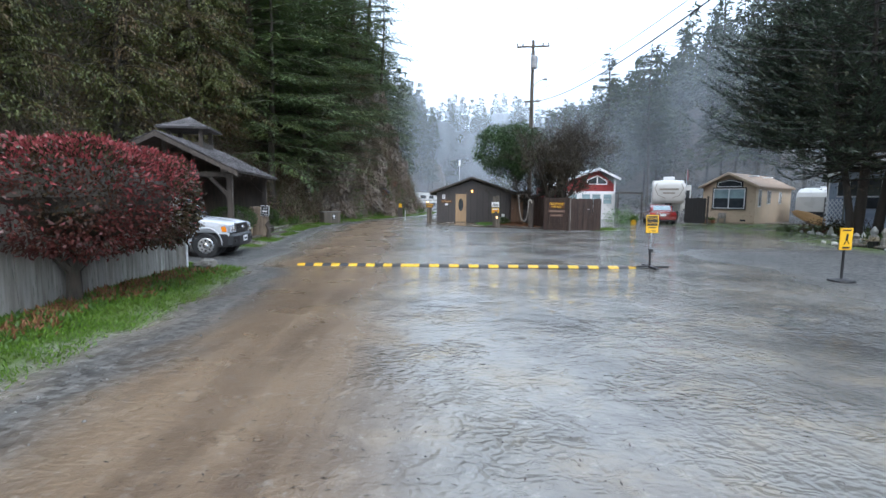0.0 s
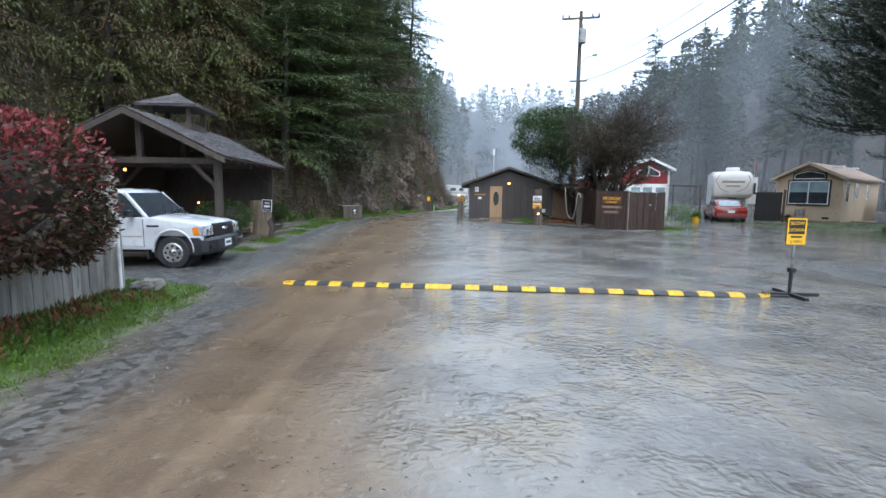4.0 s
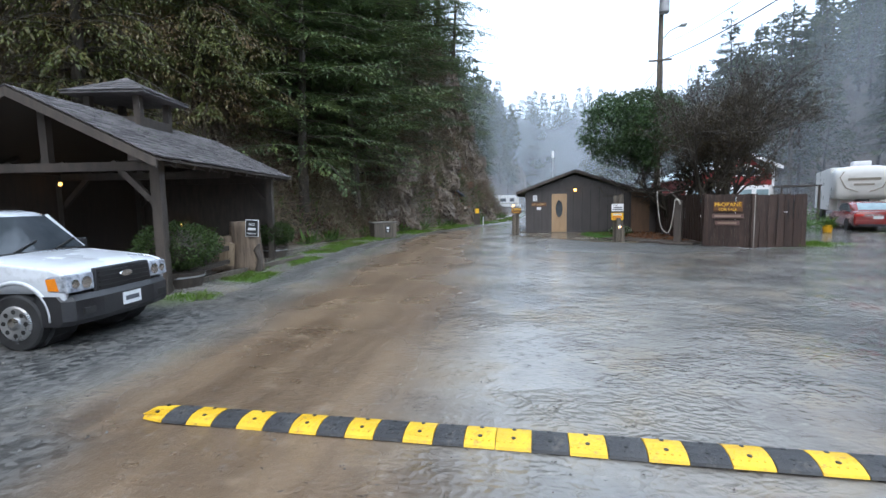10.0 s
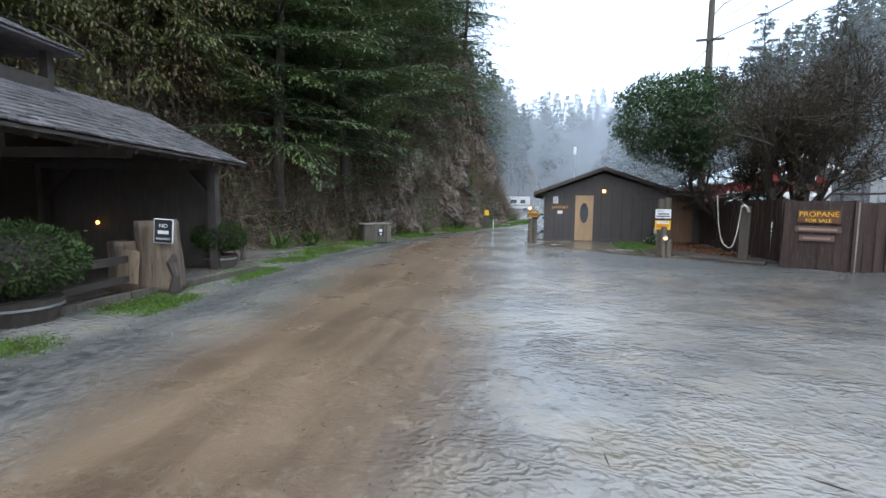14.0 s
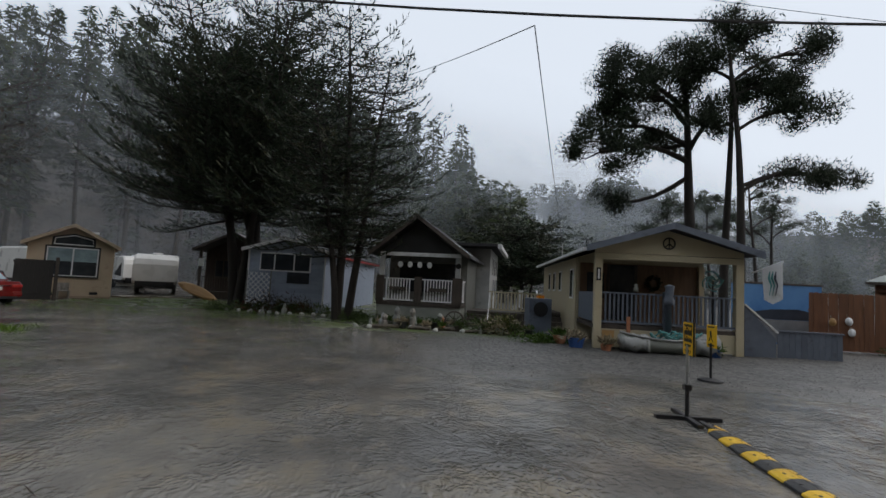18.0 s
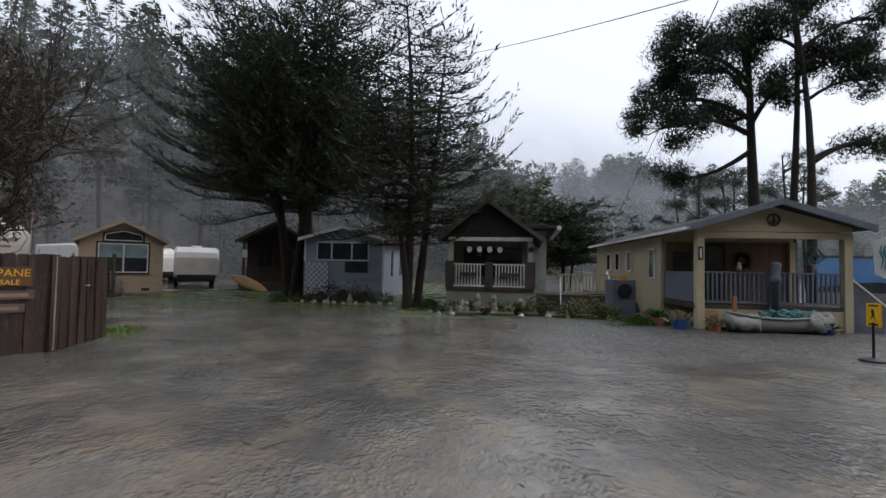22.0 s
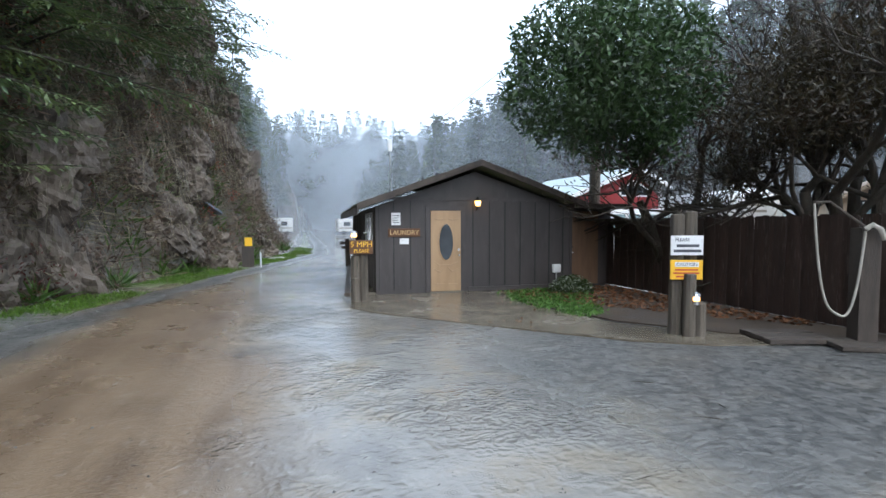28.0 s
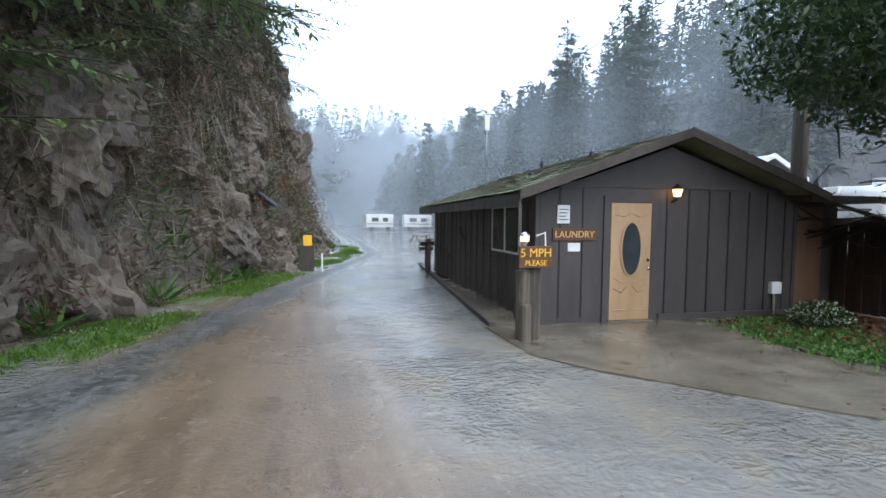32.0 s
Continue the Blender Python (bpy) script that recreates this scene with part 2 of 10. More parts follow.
def glazing(name, colour=(0.03, 0.035, 0.04), rough=0.04):
    m, nt, links, p = nodes_of(name)
    tc = nt.new("ShaderNodeTexCoord")
    n = noise_of(nt, links, tc.outputs["Object"], 2.0)
    links.new(tint(nt, links, colour, tuple(c * 1.6 for c in colour), n), p.inputs["Base Color"])
    p.inputs["Roughness"].default_value, p.inputs["IOR"].default_value = rough, 1.5
    return m


M = {}
M["cedar_dark"] = surf("stained_brown_boards", (0.026, 0.015, 0.011), (0.058, 0.035, 0.027), 2.0, 0.55, 0.35, stretch=(6, 6, 0.7), fine=30, spread=0.16, wear=(0.10, 0.075, 0.06))
M["weathered"] = surf("weathered_grey_wood", (0.20, 0.18, 0.155), (0.34, 0.32, 0.29), 2.0, 0.8, 0.4, stretch=(7, 7, 0.6), fine=26, spread=0.16, wear=(0.12, 0.13, 0.10))
M["post"] = surf("old_post_wood", (0.075, 0.062, 0.048), (0.165, 0.138, 0.108), 1.6, 0.7, 0.6, stretch=(8, 8, 0.5), fine=22, spread=0.12, wear=(0.045, 0.048, 0.034))
M["timber"] = surf("dark_timber", (0.045, 0.035, 0.028), (0.085, 0.068, 0.055), 2.0, 0.7, 0.4, stretch=(5, 5, 1), fine=24)
M["siding"] = surf("grey_brown_painted_siding", (0.052, 0.045, 0.043), (0.076, 0.066, 0.063), 1.1, 0.5, 0.2, stretch=(3, 3, 0.6), fine=60, wear=(0.075, 0.066, 0.062))
M["shingle"] = surf("worn_shingle", (0.070, 0.064, 0.066), (0.15, 0.135, 0.135), 4.0, 0.85, 0.4, fine=60, spread=0.42, wear=(0.05, 0.07, 0.03))
M["moss_roof"] = surf("mossy_shingle", (0.10, 0.11, 0.045), (0.20, 0.20, 0.15), 1.5, 0.9, 0.6, fine=40, wear=(0.11, 0.16, 0.03))
M["white"] = surf("white_paint", (0.72, 0.73, 0.74), (0.82, 0.82, 0.82), 1.2, 0.4, 0.05, vary=0.05, spread=0.03, wear=(0.58, 0.58, 0.56))
M["truck_white"] = surf("white_car_paint", (0.52, 0.54, 0.57), (0.60, 0.62, 0.65), 1.0, 0.24, 0.0, vary=0.05, wear=(0.46, 0.47, 0.48), coat=0.6)
M["rubber"] = surf("tyre_rubber", (0.012, 0.012, 0.013), (0.03, 0.03, 0.03), 5, 0.75, 0.2)
M["worn_rubber"] = surf("worn_grey_rubber", (0.022, 0.022, 0.024), (0.055, 0.055, 0.056), 4, 0.55, 0.4, fine=60, wear=(0.085, 0.078, 0.068))
M["black_plastic"] = surf("black_plastic", (0.012, 0.012, 0.014), (0.025, 0.025, 0.027), 3, 0.45, 0.1)
M["steel"] = surf("galvanised_steel", (0.42, 0.43, 0.44), (0.58, 0.58, 0.58), 4, 0.38, 0.1, 0.85)
M["chrome"] = surf("chrome", (0.62, 0.62, 0.63), (0.72, 0.72, 0.72), 3, 0.16, 0.0, 1.0)
M["yellow_rubber"] = surf("yellow_rubber", (0.62, 0.36, 0.012), (0.74, 0.46, 0.02), 5, 0.45, 0.3, fine=70, wear=(0.42, 0.25, 0.04))
M["yellow"] = surf("yellow_sign_paint", (0.78, 0.42, 0.015), (0.86, 0.50, 0.02), 2, 0.4, 0.05)
M["black"] = surf("black_paint", (0.012, 0.012, 0.012), (0.022, 0.022, 0.022), 2, 0.5, 0.05)
M["sign_brown"] = surf("routed_brown_sign", (0.085, 0.035, 0.012), (0.13, 0.055, 0.02), 2.5, 0.5, 0.3, stretch=(1, 6, 6))
M["sign_grey"] = surf("faded_brown_plaque", (0.11, 0.062, 0.05), (0.16, 0.10, 0.085), 2.5, 0.6, 0.3, stretch=(1, 6, 6))
M["letter_yellow"] = surf("yellow_letter_paint", (0.80, 0.42, 0.02), (0.88, 0.52, 0.05), 3, 0.45, 0.05)
M["door"] = surf("tan_door_panel", (0.35, 0.225, 0.12), (0.42, 0.28, 0.155), 1.4, 0.42, 0.1, stretch=(4, 4, 0.8), vary=0.06)
M["door_brown"] = surf("brown_wood_door", (0.14, 0.08, 0.045), (0.20, 0.115, 0.065), 1.6, 0.5, 0.2, stretch=(5, 5, 0.7))
M["concrete"] = surf("wet_concrete", (0.115, 0.096, 0.070), (0.195, 0.168, 0.128), 0.9, 0.18, 0.15, fine=30, wear=(0.09, 0.075, 0.05))
M["glass"] = glazing("dark_window_glass")
M["pane_pale"] = glazing("pale_blind_behind_glass", (0.20, 0.27, 0.29), 0.08)
M["bark"] = surf("bark", (0.030, 0.024, 0.018), (0.075, 0.060, 0.045), 3, 0.85, 0.8, stretch=(3, 3, 0.6), fine=20, wear=(0.06, 0.07, 0.045))
M["needle_dark"] = leafy("dark_conifer_needles", (0.038, 0.064, 0.030), (0.130, 0.190, 0.072), (0.15, 0.19, 0.06), 0.3, 0.45, 0.18)
M["needle_far"] = leafy("misty_conifer_needles", (0.034, 0.050, 0.030), (0.080, 0.105, 0.052), (0.10, 0.12, 0.055), 0.3, 0.5, 0.3)
# darker copy of bark, its colour lowered so trunks read as silhouettes
M["dark_bark"] = surf("darkened_bark", (0.014, 0.011, 0.009), (0.036, 0.029, 0.023), 3, 0.8, 0.8, stretch=(3, 3, 0.6), fine=20)
M["needle_bright"] = leafy("moss_green_needles", (0.046, 0.060, 0.016), (0.13, 0.138, 0.038), (0.135, 0.088, 0.042), 0.35, 0.45, 0.2)
M["cypress"] = leafy("cypress_foliage", (0.018, 0.030, 0.021), (0.052, 0.072, 0.042), (0.070, 0.070, 0.038), 0.2)
M["pine"] = leafy("pine_needles", (0.012, 0.022, 0.012), (0.030, 0.046, 0.022), None)
M["bay"] = leafy("glossy_evergreen_leaves", (0.024, 0.048, 0.018), (0.066, 0.118, 0.040), (0.045, 0.075, 0.03), 0.3, 0.3)
M["twig_leaf"] = leafy("sparse_brown_leaves", (0.030, 0.028, 0.014), (0.062, 0.046, 0.024), (0.05, 0.03, 0.02), 0.2)
M["hedge_green"] = leafy("hedge_leaves", (0.022, 0.018, 0.012), (0.070, 0.055, 0.026), (0.10, 0.032, 0.028), 0.45, 0.22)
M["hedge_red"] = leafy("red_new_leaves", (0.15, 0.026, 0.030), (0.36, 0.085, 0.085), None, 0.0, 0.22)
M["grass"] = leafy("wet_grass", (0.050, 0.110, 0.010), (0.13, 0.23, 0.022), (0.09, 0.13, 0.02), 0.3)
M["dry_grass"] = leafy("dry_hanging_grass", (0.20, 0.165, 0.105), (0.40, 0.34, 0.235), (0.14, 0.13, 0.07), 0.3)
M["brush"] = leafy("brown_brush", (0.075, 0.050, 0.036), (0.19, 0.130, 0.092), (0.10, 0.09, 0.045), 0.3)
M["olive"] = leafy("olive_moss", (0.060, 0.066, 0.018), (0.155, 0.150, 0.050), (0.11, 0.08, 0.035), 0.3)
M["scrub_far"] = leafy("far_hill_scrub", (0.030, 0.034, 0.020), (0.085, 0.078, 0.044), (0.075, 0.055, 0.035), 0.3)
M["fern"] = leafy("fern_leaves", (0.035, 0.075, 0.012), (0.09, 0.16, 0.03), None)
M["pale_leaf"] = leafy("white_edged_leaves", (0.30, 0.36, 0.26), (0.55, 0.60, 0.50), None)
M["bed_leaf"] = leafy("broad_bed_leaves", (0.045, 0.11, 0.020), (0.12, 0.24, 0.05), None)
M["cliff"] = surf("weathered_cliff", (0.062, 0.048, 0.037), (0.165, 0.130, 0.100), 1.3, 0.85, 0.9, fine=11, wear=(0.072, 0.074, 0.030))
M["red_shrub"] = leafy("red_autumn_shrub", (0.20, 0.050, 0.030), (0.42, 0.13, 0.075), None)
M["litter"] = leafy("fallen_leaves", (0.09, 0.038, 0.016), (0.22, 0.10, 0.045), None, 0, 0.6, 0.0)
M["boxwood"] = leafy("clipped_bush_leaves", (0.025, 0.050, 0.012), (0.070, 0.105, 0.030), None)
M["rock"] = surf("mossy_rock", (0.09, 0.085, 0.075), (0.20, 0.185, 0.16), 1.6, 0.8, 0.8, fine=14, wear=(0.07, 0.085, 0.03))
M["red_paint"] = surf("red_siding", (0.22, 0.028, 0.03), (0.29, 0.04, 0.04), 1.4, 0.5, 0.1)
M["car_red"] = surf("red_car_paint", (0.21, 0.014, 0.012), (0.26, 0.018, 0.015), 1.0, 0.2, 0.0, vary=0.03, coat=0.7)
M["tan"] = surf("tan_siding", (0.49, 0.38, 0.265), (0.56, 0.44, 0.315), 1.0, 0.6, 0.1, wear=(0.43, 0.33, 0.23))
M["tan_roof"] = surf("tan_roofing", (0.30, 0.22, 0.165), (0.40, 0.30, 0.23), 1.0, 0.7, 0.2)
M["grey_blue"] = surf("pale_blue_siding", (0.27, 0.32, 0.41), (0.34, 0.39, 0.48), 1.1, 0.55, 0.1, wear=(0.24, 0.27, 0.34))
M["cream"] = surf("cream_yellow_siding", (0.43, 0.375, 0.255), (0.51, 0.445, 0.305), 1.0, 0.55, 0.1, wear=(0.44, 0.37, 0.23))
M["slate_blue"] = surf("slate_blue_paint", (0.095, 0.115, 0.15), (0.14, 0.165, 0.205), 1.6, 0.55, 0.15, wear=(0.08, 0.09, 0.11))
M["grey_paint"] = surf("grey_green_paint", (0.15, 0.155, 0.145), (0.21, 0.215, 0.20), 1.6, 0.6, 0.12)
M["dark_roof"] = surf("dark_roofing", (0.022, 0.022, 0.024), (0.045, 0.045, 0.048), 2.0, 0.8, 0.3, fine=50)
M["shed_roof"] = surf("green_grey_metal_roof", (0.13, 0.165, 0.16), (0.20, 0.235, 0.225), 1.6, 0.45, 0.05, 0.2)
M["metal_roof"] = surf("pale_metal_roof", (0.30, 0.36, 0.36), (0.40, 0.46, 0.46), 1.6, 0.4, 0.05, 0.3)
M["orange_fence"] = surf("reddish_brown_fence", (0.14, 0.055, 0.024), (0.20, 0.085, 0.04), 1.6, 0.6, 0.25, stretch=(5, 5, 0.8), spread=0.12)
M["trailer_white"] = surf("trailer_shell", (0.62, 0.61, 0.58), (0.72, 0.71, 0.68), 0.8, 0.35, 0.03, vary=0.04)
M["beige_graphic"] = surf("grey_beige_graphic", (0.26, 0.235, 0.19), (0.33, 0.30, 0.25), 1.5, 0.4, 0.03)
M["kayak"] = surf("varnished_wood_board", (0.42, 0.24, 0.09), (0.52, 0.31, 0.13), 1.5, 0.4, 0.1, stretch=(1, 4, 4))
M["pale_siding"] = surf("pale_grey_siding", (0.36, 0.37, 0.37), (0.46, 0.47, 0.46), 1.2, 0.55, 0.15, fine=50, wear=(0.28, 0.29, 0.27))
M["teal"] = surf("teal_paint", (0.05, 0.22, 0.22), (0.11, 0.34, 0.33), 4, 0.55, 0.1, wear=(0.20, 0.36, 0.36))
M["canvas"] = surf("weathered_canvas", (0.26, 0.27, 0.26), (0.42, 0.43, 0.42), 2.0, 0.8, 0.2, wear=(0.18, 0.17, 0.14))
M["rope"] = surf("dirty_white_hose", (0.33, 0.31, 0.26), (0.44, 0.41, 0.36), 6, 0.6, 0.2)
M["orange_lens"] = surf("orange_lens", (0.80, 0.22, 0.01), (0.85, 0.28, 0.02), 3, 0.2, 0.0)
M["clear_lens"] = surf("headlight_lens", (0.16, 0.175, 0.20), (0.42, 0.44, 0.48), 14, 0.10, 0.0, vary=0.4)
M["blue_plastic"] = surf("blue_plastic", (0.03, 0.09, 0.28), (0.05, 0.13, 0.36), 2, 0.4, 0.05)
M["sign_text"] = surf("dark_sign_ink", (0.06, 0.065, 0.08), (0.10, 0.105, 0.12), 4, 0.6, 0.0)
M["bulb_on"] = glow("amber_bulb_glow", (1.0, 0.50, 0.10), 5.0)
M["lamp_on"] = glow("lamp_glow", (1.0, 0.52, 0.16), 5.0)
M["mural_sky"] = surf("mural_blue", (0.045, 0.17, 0.42), (0.10, 0.27, 0.54), 0.8, 0.5, 0.03)
M["mural_dark"] = surf("mural_dark_hills", (0.02, 0.03, 0.05), (0.045, 0.06, 0.085), 1.5, 0.5, 0.03)
M["mural_sand"] = surf("mural_grey_shore", (0.13, 0.14, 0.16), (0.22, 0.23, 0.25), 1.5, 0.5, 0.03)
M["terracotta"] = surf("terracotta_pot", (0.32, 0.12, 0.06), (0.40, 0.17, 0.09), 3, 0.7, 0.15)
M["insulator"] = surf("grey_porcelain", (0.28, 0.28, 0.29), (0.36, 0.36, 0.37), 4, 0.3, 0.0)
M["stucco_grey"] = surf("grey_green_stucco", (0.20, 0.215, 0.19), (0.28, 0.29, 0.26), 1.5, 0.8, 0.3, fine=70)

# ---- ground: one sheet, from the lot to the wooded hills ----
def smooth(a, b, x):
    t = np.clip((x - a) / (b - a), 0, 1)
    return t * t * (3 - 2 * t)


def line_at(y, ys, xs):
    return np.interp(y, ys, xs)


VERGE_Y, VERGE_X = [-30, 3, 9, 12, 13.2, 14.2, 16.5, 18.7, 22.4, 28, 34, 38, 42.5, 53, 66, 90, 140], [-3.7, -3.75, -3.85, -4.2, -4.6, -6.2, -6.2, -6.1, -6.6, -7.2, -6.4, -5.4, -4.1, -0.6, 0.5, 1.5, 4.0]
TOE_Y, TOE_X = [-40, 5, 12, 15, 24, 27, 31, 36, 42.5, 50, 58, 70, 90, 110, 128, 150, 220], [-10, -9.5, -10.5, -13.5, -13.2, -10.0, -8.4, -7.6, -5.4, -3.2, -2.0, -2.6, -5.0, -6.5, -1.5, 5.0, 16.0]
HILL = np.array([(17, 300), (18, 130), (22, 84), (33, 60), (43, 45), (50, 28), (60, 8), (80, -25), (112, -80)], float)


def hill_side(x, y):
    """Distance beyond the foot of the far hill, and how far along its foot."""
    best, along = np.full(np.shape(x), -1e9), np.zeros(np.shape(x))
    near = np.full(np.shape(x), 1e9)
    total = 0.0
    for (ax, ay), (bx, by) in zip(HILL[:-1], HILL[1:]):
        dx, dy = bx - ax, by - ay
        ln = math.hypot(dx, dy)
        t = np.clip(((x - ax) * dx + (y - ay) * dy) / ln**2, 0, 1)
        px, py = x - ax - t * dx, y - ay - t * dy
        d = np.hypot(px, py)
        sign = np.where(dx * py - dy * px > 0, 1.0, -1.0)
        take = d < near
        best, along, near = np.where(take, sign * d, best), np.where(take, total + t * ln, along), np.where(take, d, near)
        total += ln
    return best, (along - 170.0) / (total - 170.0)


def wob(x, y, s, seed=0.0):
    return (np.sin(x * s + seed) * np.cos(y * s * 1.3 + 2 * seed) + 0.5 * np.sin(x * s * 2.7 - y * s * 1.9 + seed) + 0.25 * np.sin(x * s * 6.1 + y * s * 5.3)) / 1.75


def height(x, y):
    x, y = np.asarray(x, float), np.asarray(y, float)
    d = line_at(y, TOE_Y, TOE_X) - x
    cliff = smooth(36, 41, y) * smooth(56, 50, y)
    steep = 1.75 * np.clip(d, 0, 7) + 0.85 * np.clip(d - 7, 0, 40) + 2.2 * cliff * np.clip(d, 0, 2.6)
    left = smooth(0, 1.5 - 0.7 * cliff, d) * steep * (1 + 0.16 * wob(x, y, 0.55)) + smooth(0.2, 3, d) * 0.6 * wob(x, y, 1.1, 2.0)
    e, a = hill_side(x, y)
    top = 26 - 12 * smooth(0.33, 0.66, a) - 6 * smooth(0.15, 0.0, a) + 9 * smooth(0.64, 0.86, a)
    right = top * smooth(0, 46, e) * (1 + 0.12 * wob(x, y, 0.12, 1.0)) + 0.22 * np.clip(e - 46, 0, 300) * (1 - smooth(0.4, 0.6, a))
    back = 0.35 * np.clip(y - 165 - 0.25 * np.abs(x), 0, 100) * (1 + 0.15 * wob(x, y, 0.06))
    flat = 0.012 * wob(x, y, 0.9) + 0.008 * wob(x, y, 2.3, 1.0)
    bank = 0.10 * smooth(0.0, 0.7, line_at(y, VERGE_Y, VERGE_X) - x) * smooth(13.6, 13.0, y) + 0.08 * smooth(0, 0.8, line_at(y, VERGE_Y, VERGE_X) - x) * smooth(17, 19, y)
    return np.maximum.reduce([left, right, back]) + flat + bank


def spaced(stops):
    """Grid lines with a spacing that changes from stretch to stretch."""
    out = []
    for (a, step), (b, _) in zip(stops[:-1], stops[1:]):
        out += list(np.arange(a, b - 1e-6, step))
    return np.array(out + [stops[-1][0]])


gx = spaced([(-400, 40), (-120, 10), (-40, 2), (-16, 0.5), (-9, 0.22), (10, 0.4), (26, 1.0), (50, 3), (110, 12), (400, 40), (1200, 1)])
gy = spaced([(-400, 40), (-80, 8), (-16, 1.0), (0, 0.22), (38, 0.45), (60, 1.5), (120, 6), (260, 25), (1200, 1)])
X, Y = np.meshgrid(gx, gy, indexing="ij")
Z = height(X, Y)
idx = np.arange(X.size).reshape(X.shape)
quads = np.stack([idx[:-1, :-1], idx[1:, :-1], idx[1:, 1:], idx[:-1, 1:]], -1).reshape(-1, 4)
ground_me = fast_mesh("ground", np.stack([X, Y, Z], -1).reshape(-1, 3), quads)

verge = line_at(Y, VERGE_Y, VERGE_X)
dv = verge - X + 0.25 * wob(X, Y, 2.1)
green = smooth(0, 0.35, dv) * np.where(Y < 15, smooth(3.2, 1.4, dv), 0.8 * smooth(1.3, 0.5, dv) * smooth(-0.35, 0.35, wob(X, Y, 1.5, 5.0))) * np.maximum(smooth(13.6, 12.8, Y), smooth(17.2, 18.4, Y))
lawn = np.maximum(smooth(17.5, 20.5, X + 0.5 * wob(X, Y, 1.3)) * smooth(20.2, 22.5, Y) * smooth(37.5, 35, Y), smooth(13.8, 15.5, X) * smooth(14.2, 15.4, Y) * smooth(24, 21, Y))
lawn = np.maximum(lawn, smooth(1.3, 0.5, np.hypot(X - 9.5, (Y - 28.6) * 0.8)))
green = np.maximum(green, 0.75 * lawn * smooth(-0.5, 0.3, wob(X, Y, 1.7, 3.0)))
track = -1.95 - 0.075 * (Y - 5)
mud = smooth(2.3, 0.8, np.abs(X - track + 0.4 * wob(X, Y, 0.8))) * smooth(48, 36, Y)
mud = np.maximum(mud, 0.35 * smooth(0.2, 0.9, wob(X, Y, 0.45, 4.0)))
gravel = np.maximum(smooth(6.5, 9.5, X + 0.9 * wob(X, Y, 0.7)) * smooth(20, 16, Y), smooth(0.9, 0.0, np.abs(dv + 0.55)) * 0.9)
gravel = np.maximum(gravel, 0.75 * smooth(-0.6, 1.6, X + 0.6 * wob(X, Y, 1.0)) * smooth(24.5, 27.5, Y) * smooth(33, 31, Y) * smooth(8, 6, X))
gravel = np.maximum(gravel, smooth(-4.0, -5.2, X) * smooth(12.8, 13.6, Y) * smooth(19, 17, Y))
hill = np.maximum(smooth(0.8, 2.6, dv), smooth(-3, 6, hill_side(X, Y)[0]))
hill = np.maximum(hill, smooth(120, 160, np.abs(X)))
east = smooth(0.2, 5.0, X + 0.9 * wob(X, Y, 0.6, 2.0) + 1.2 * smooth(24, 29, Y)) * (1 - mud)
for key, field in (("green", green), ("mud", mud), ("gravel", gravel), ("hill", hill), ("east", east)):
    ground_me.attributes.new(key, "FLOAT", "POINT").data.foreach_set("value", field.astype(np.float32).ravel())


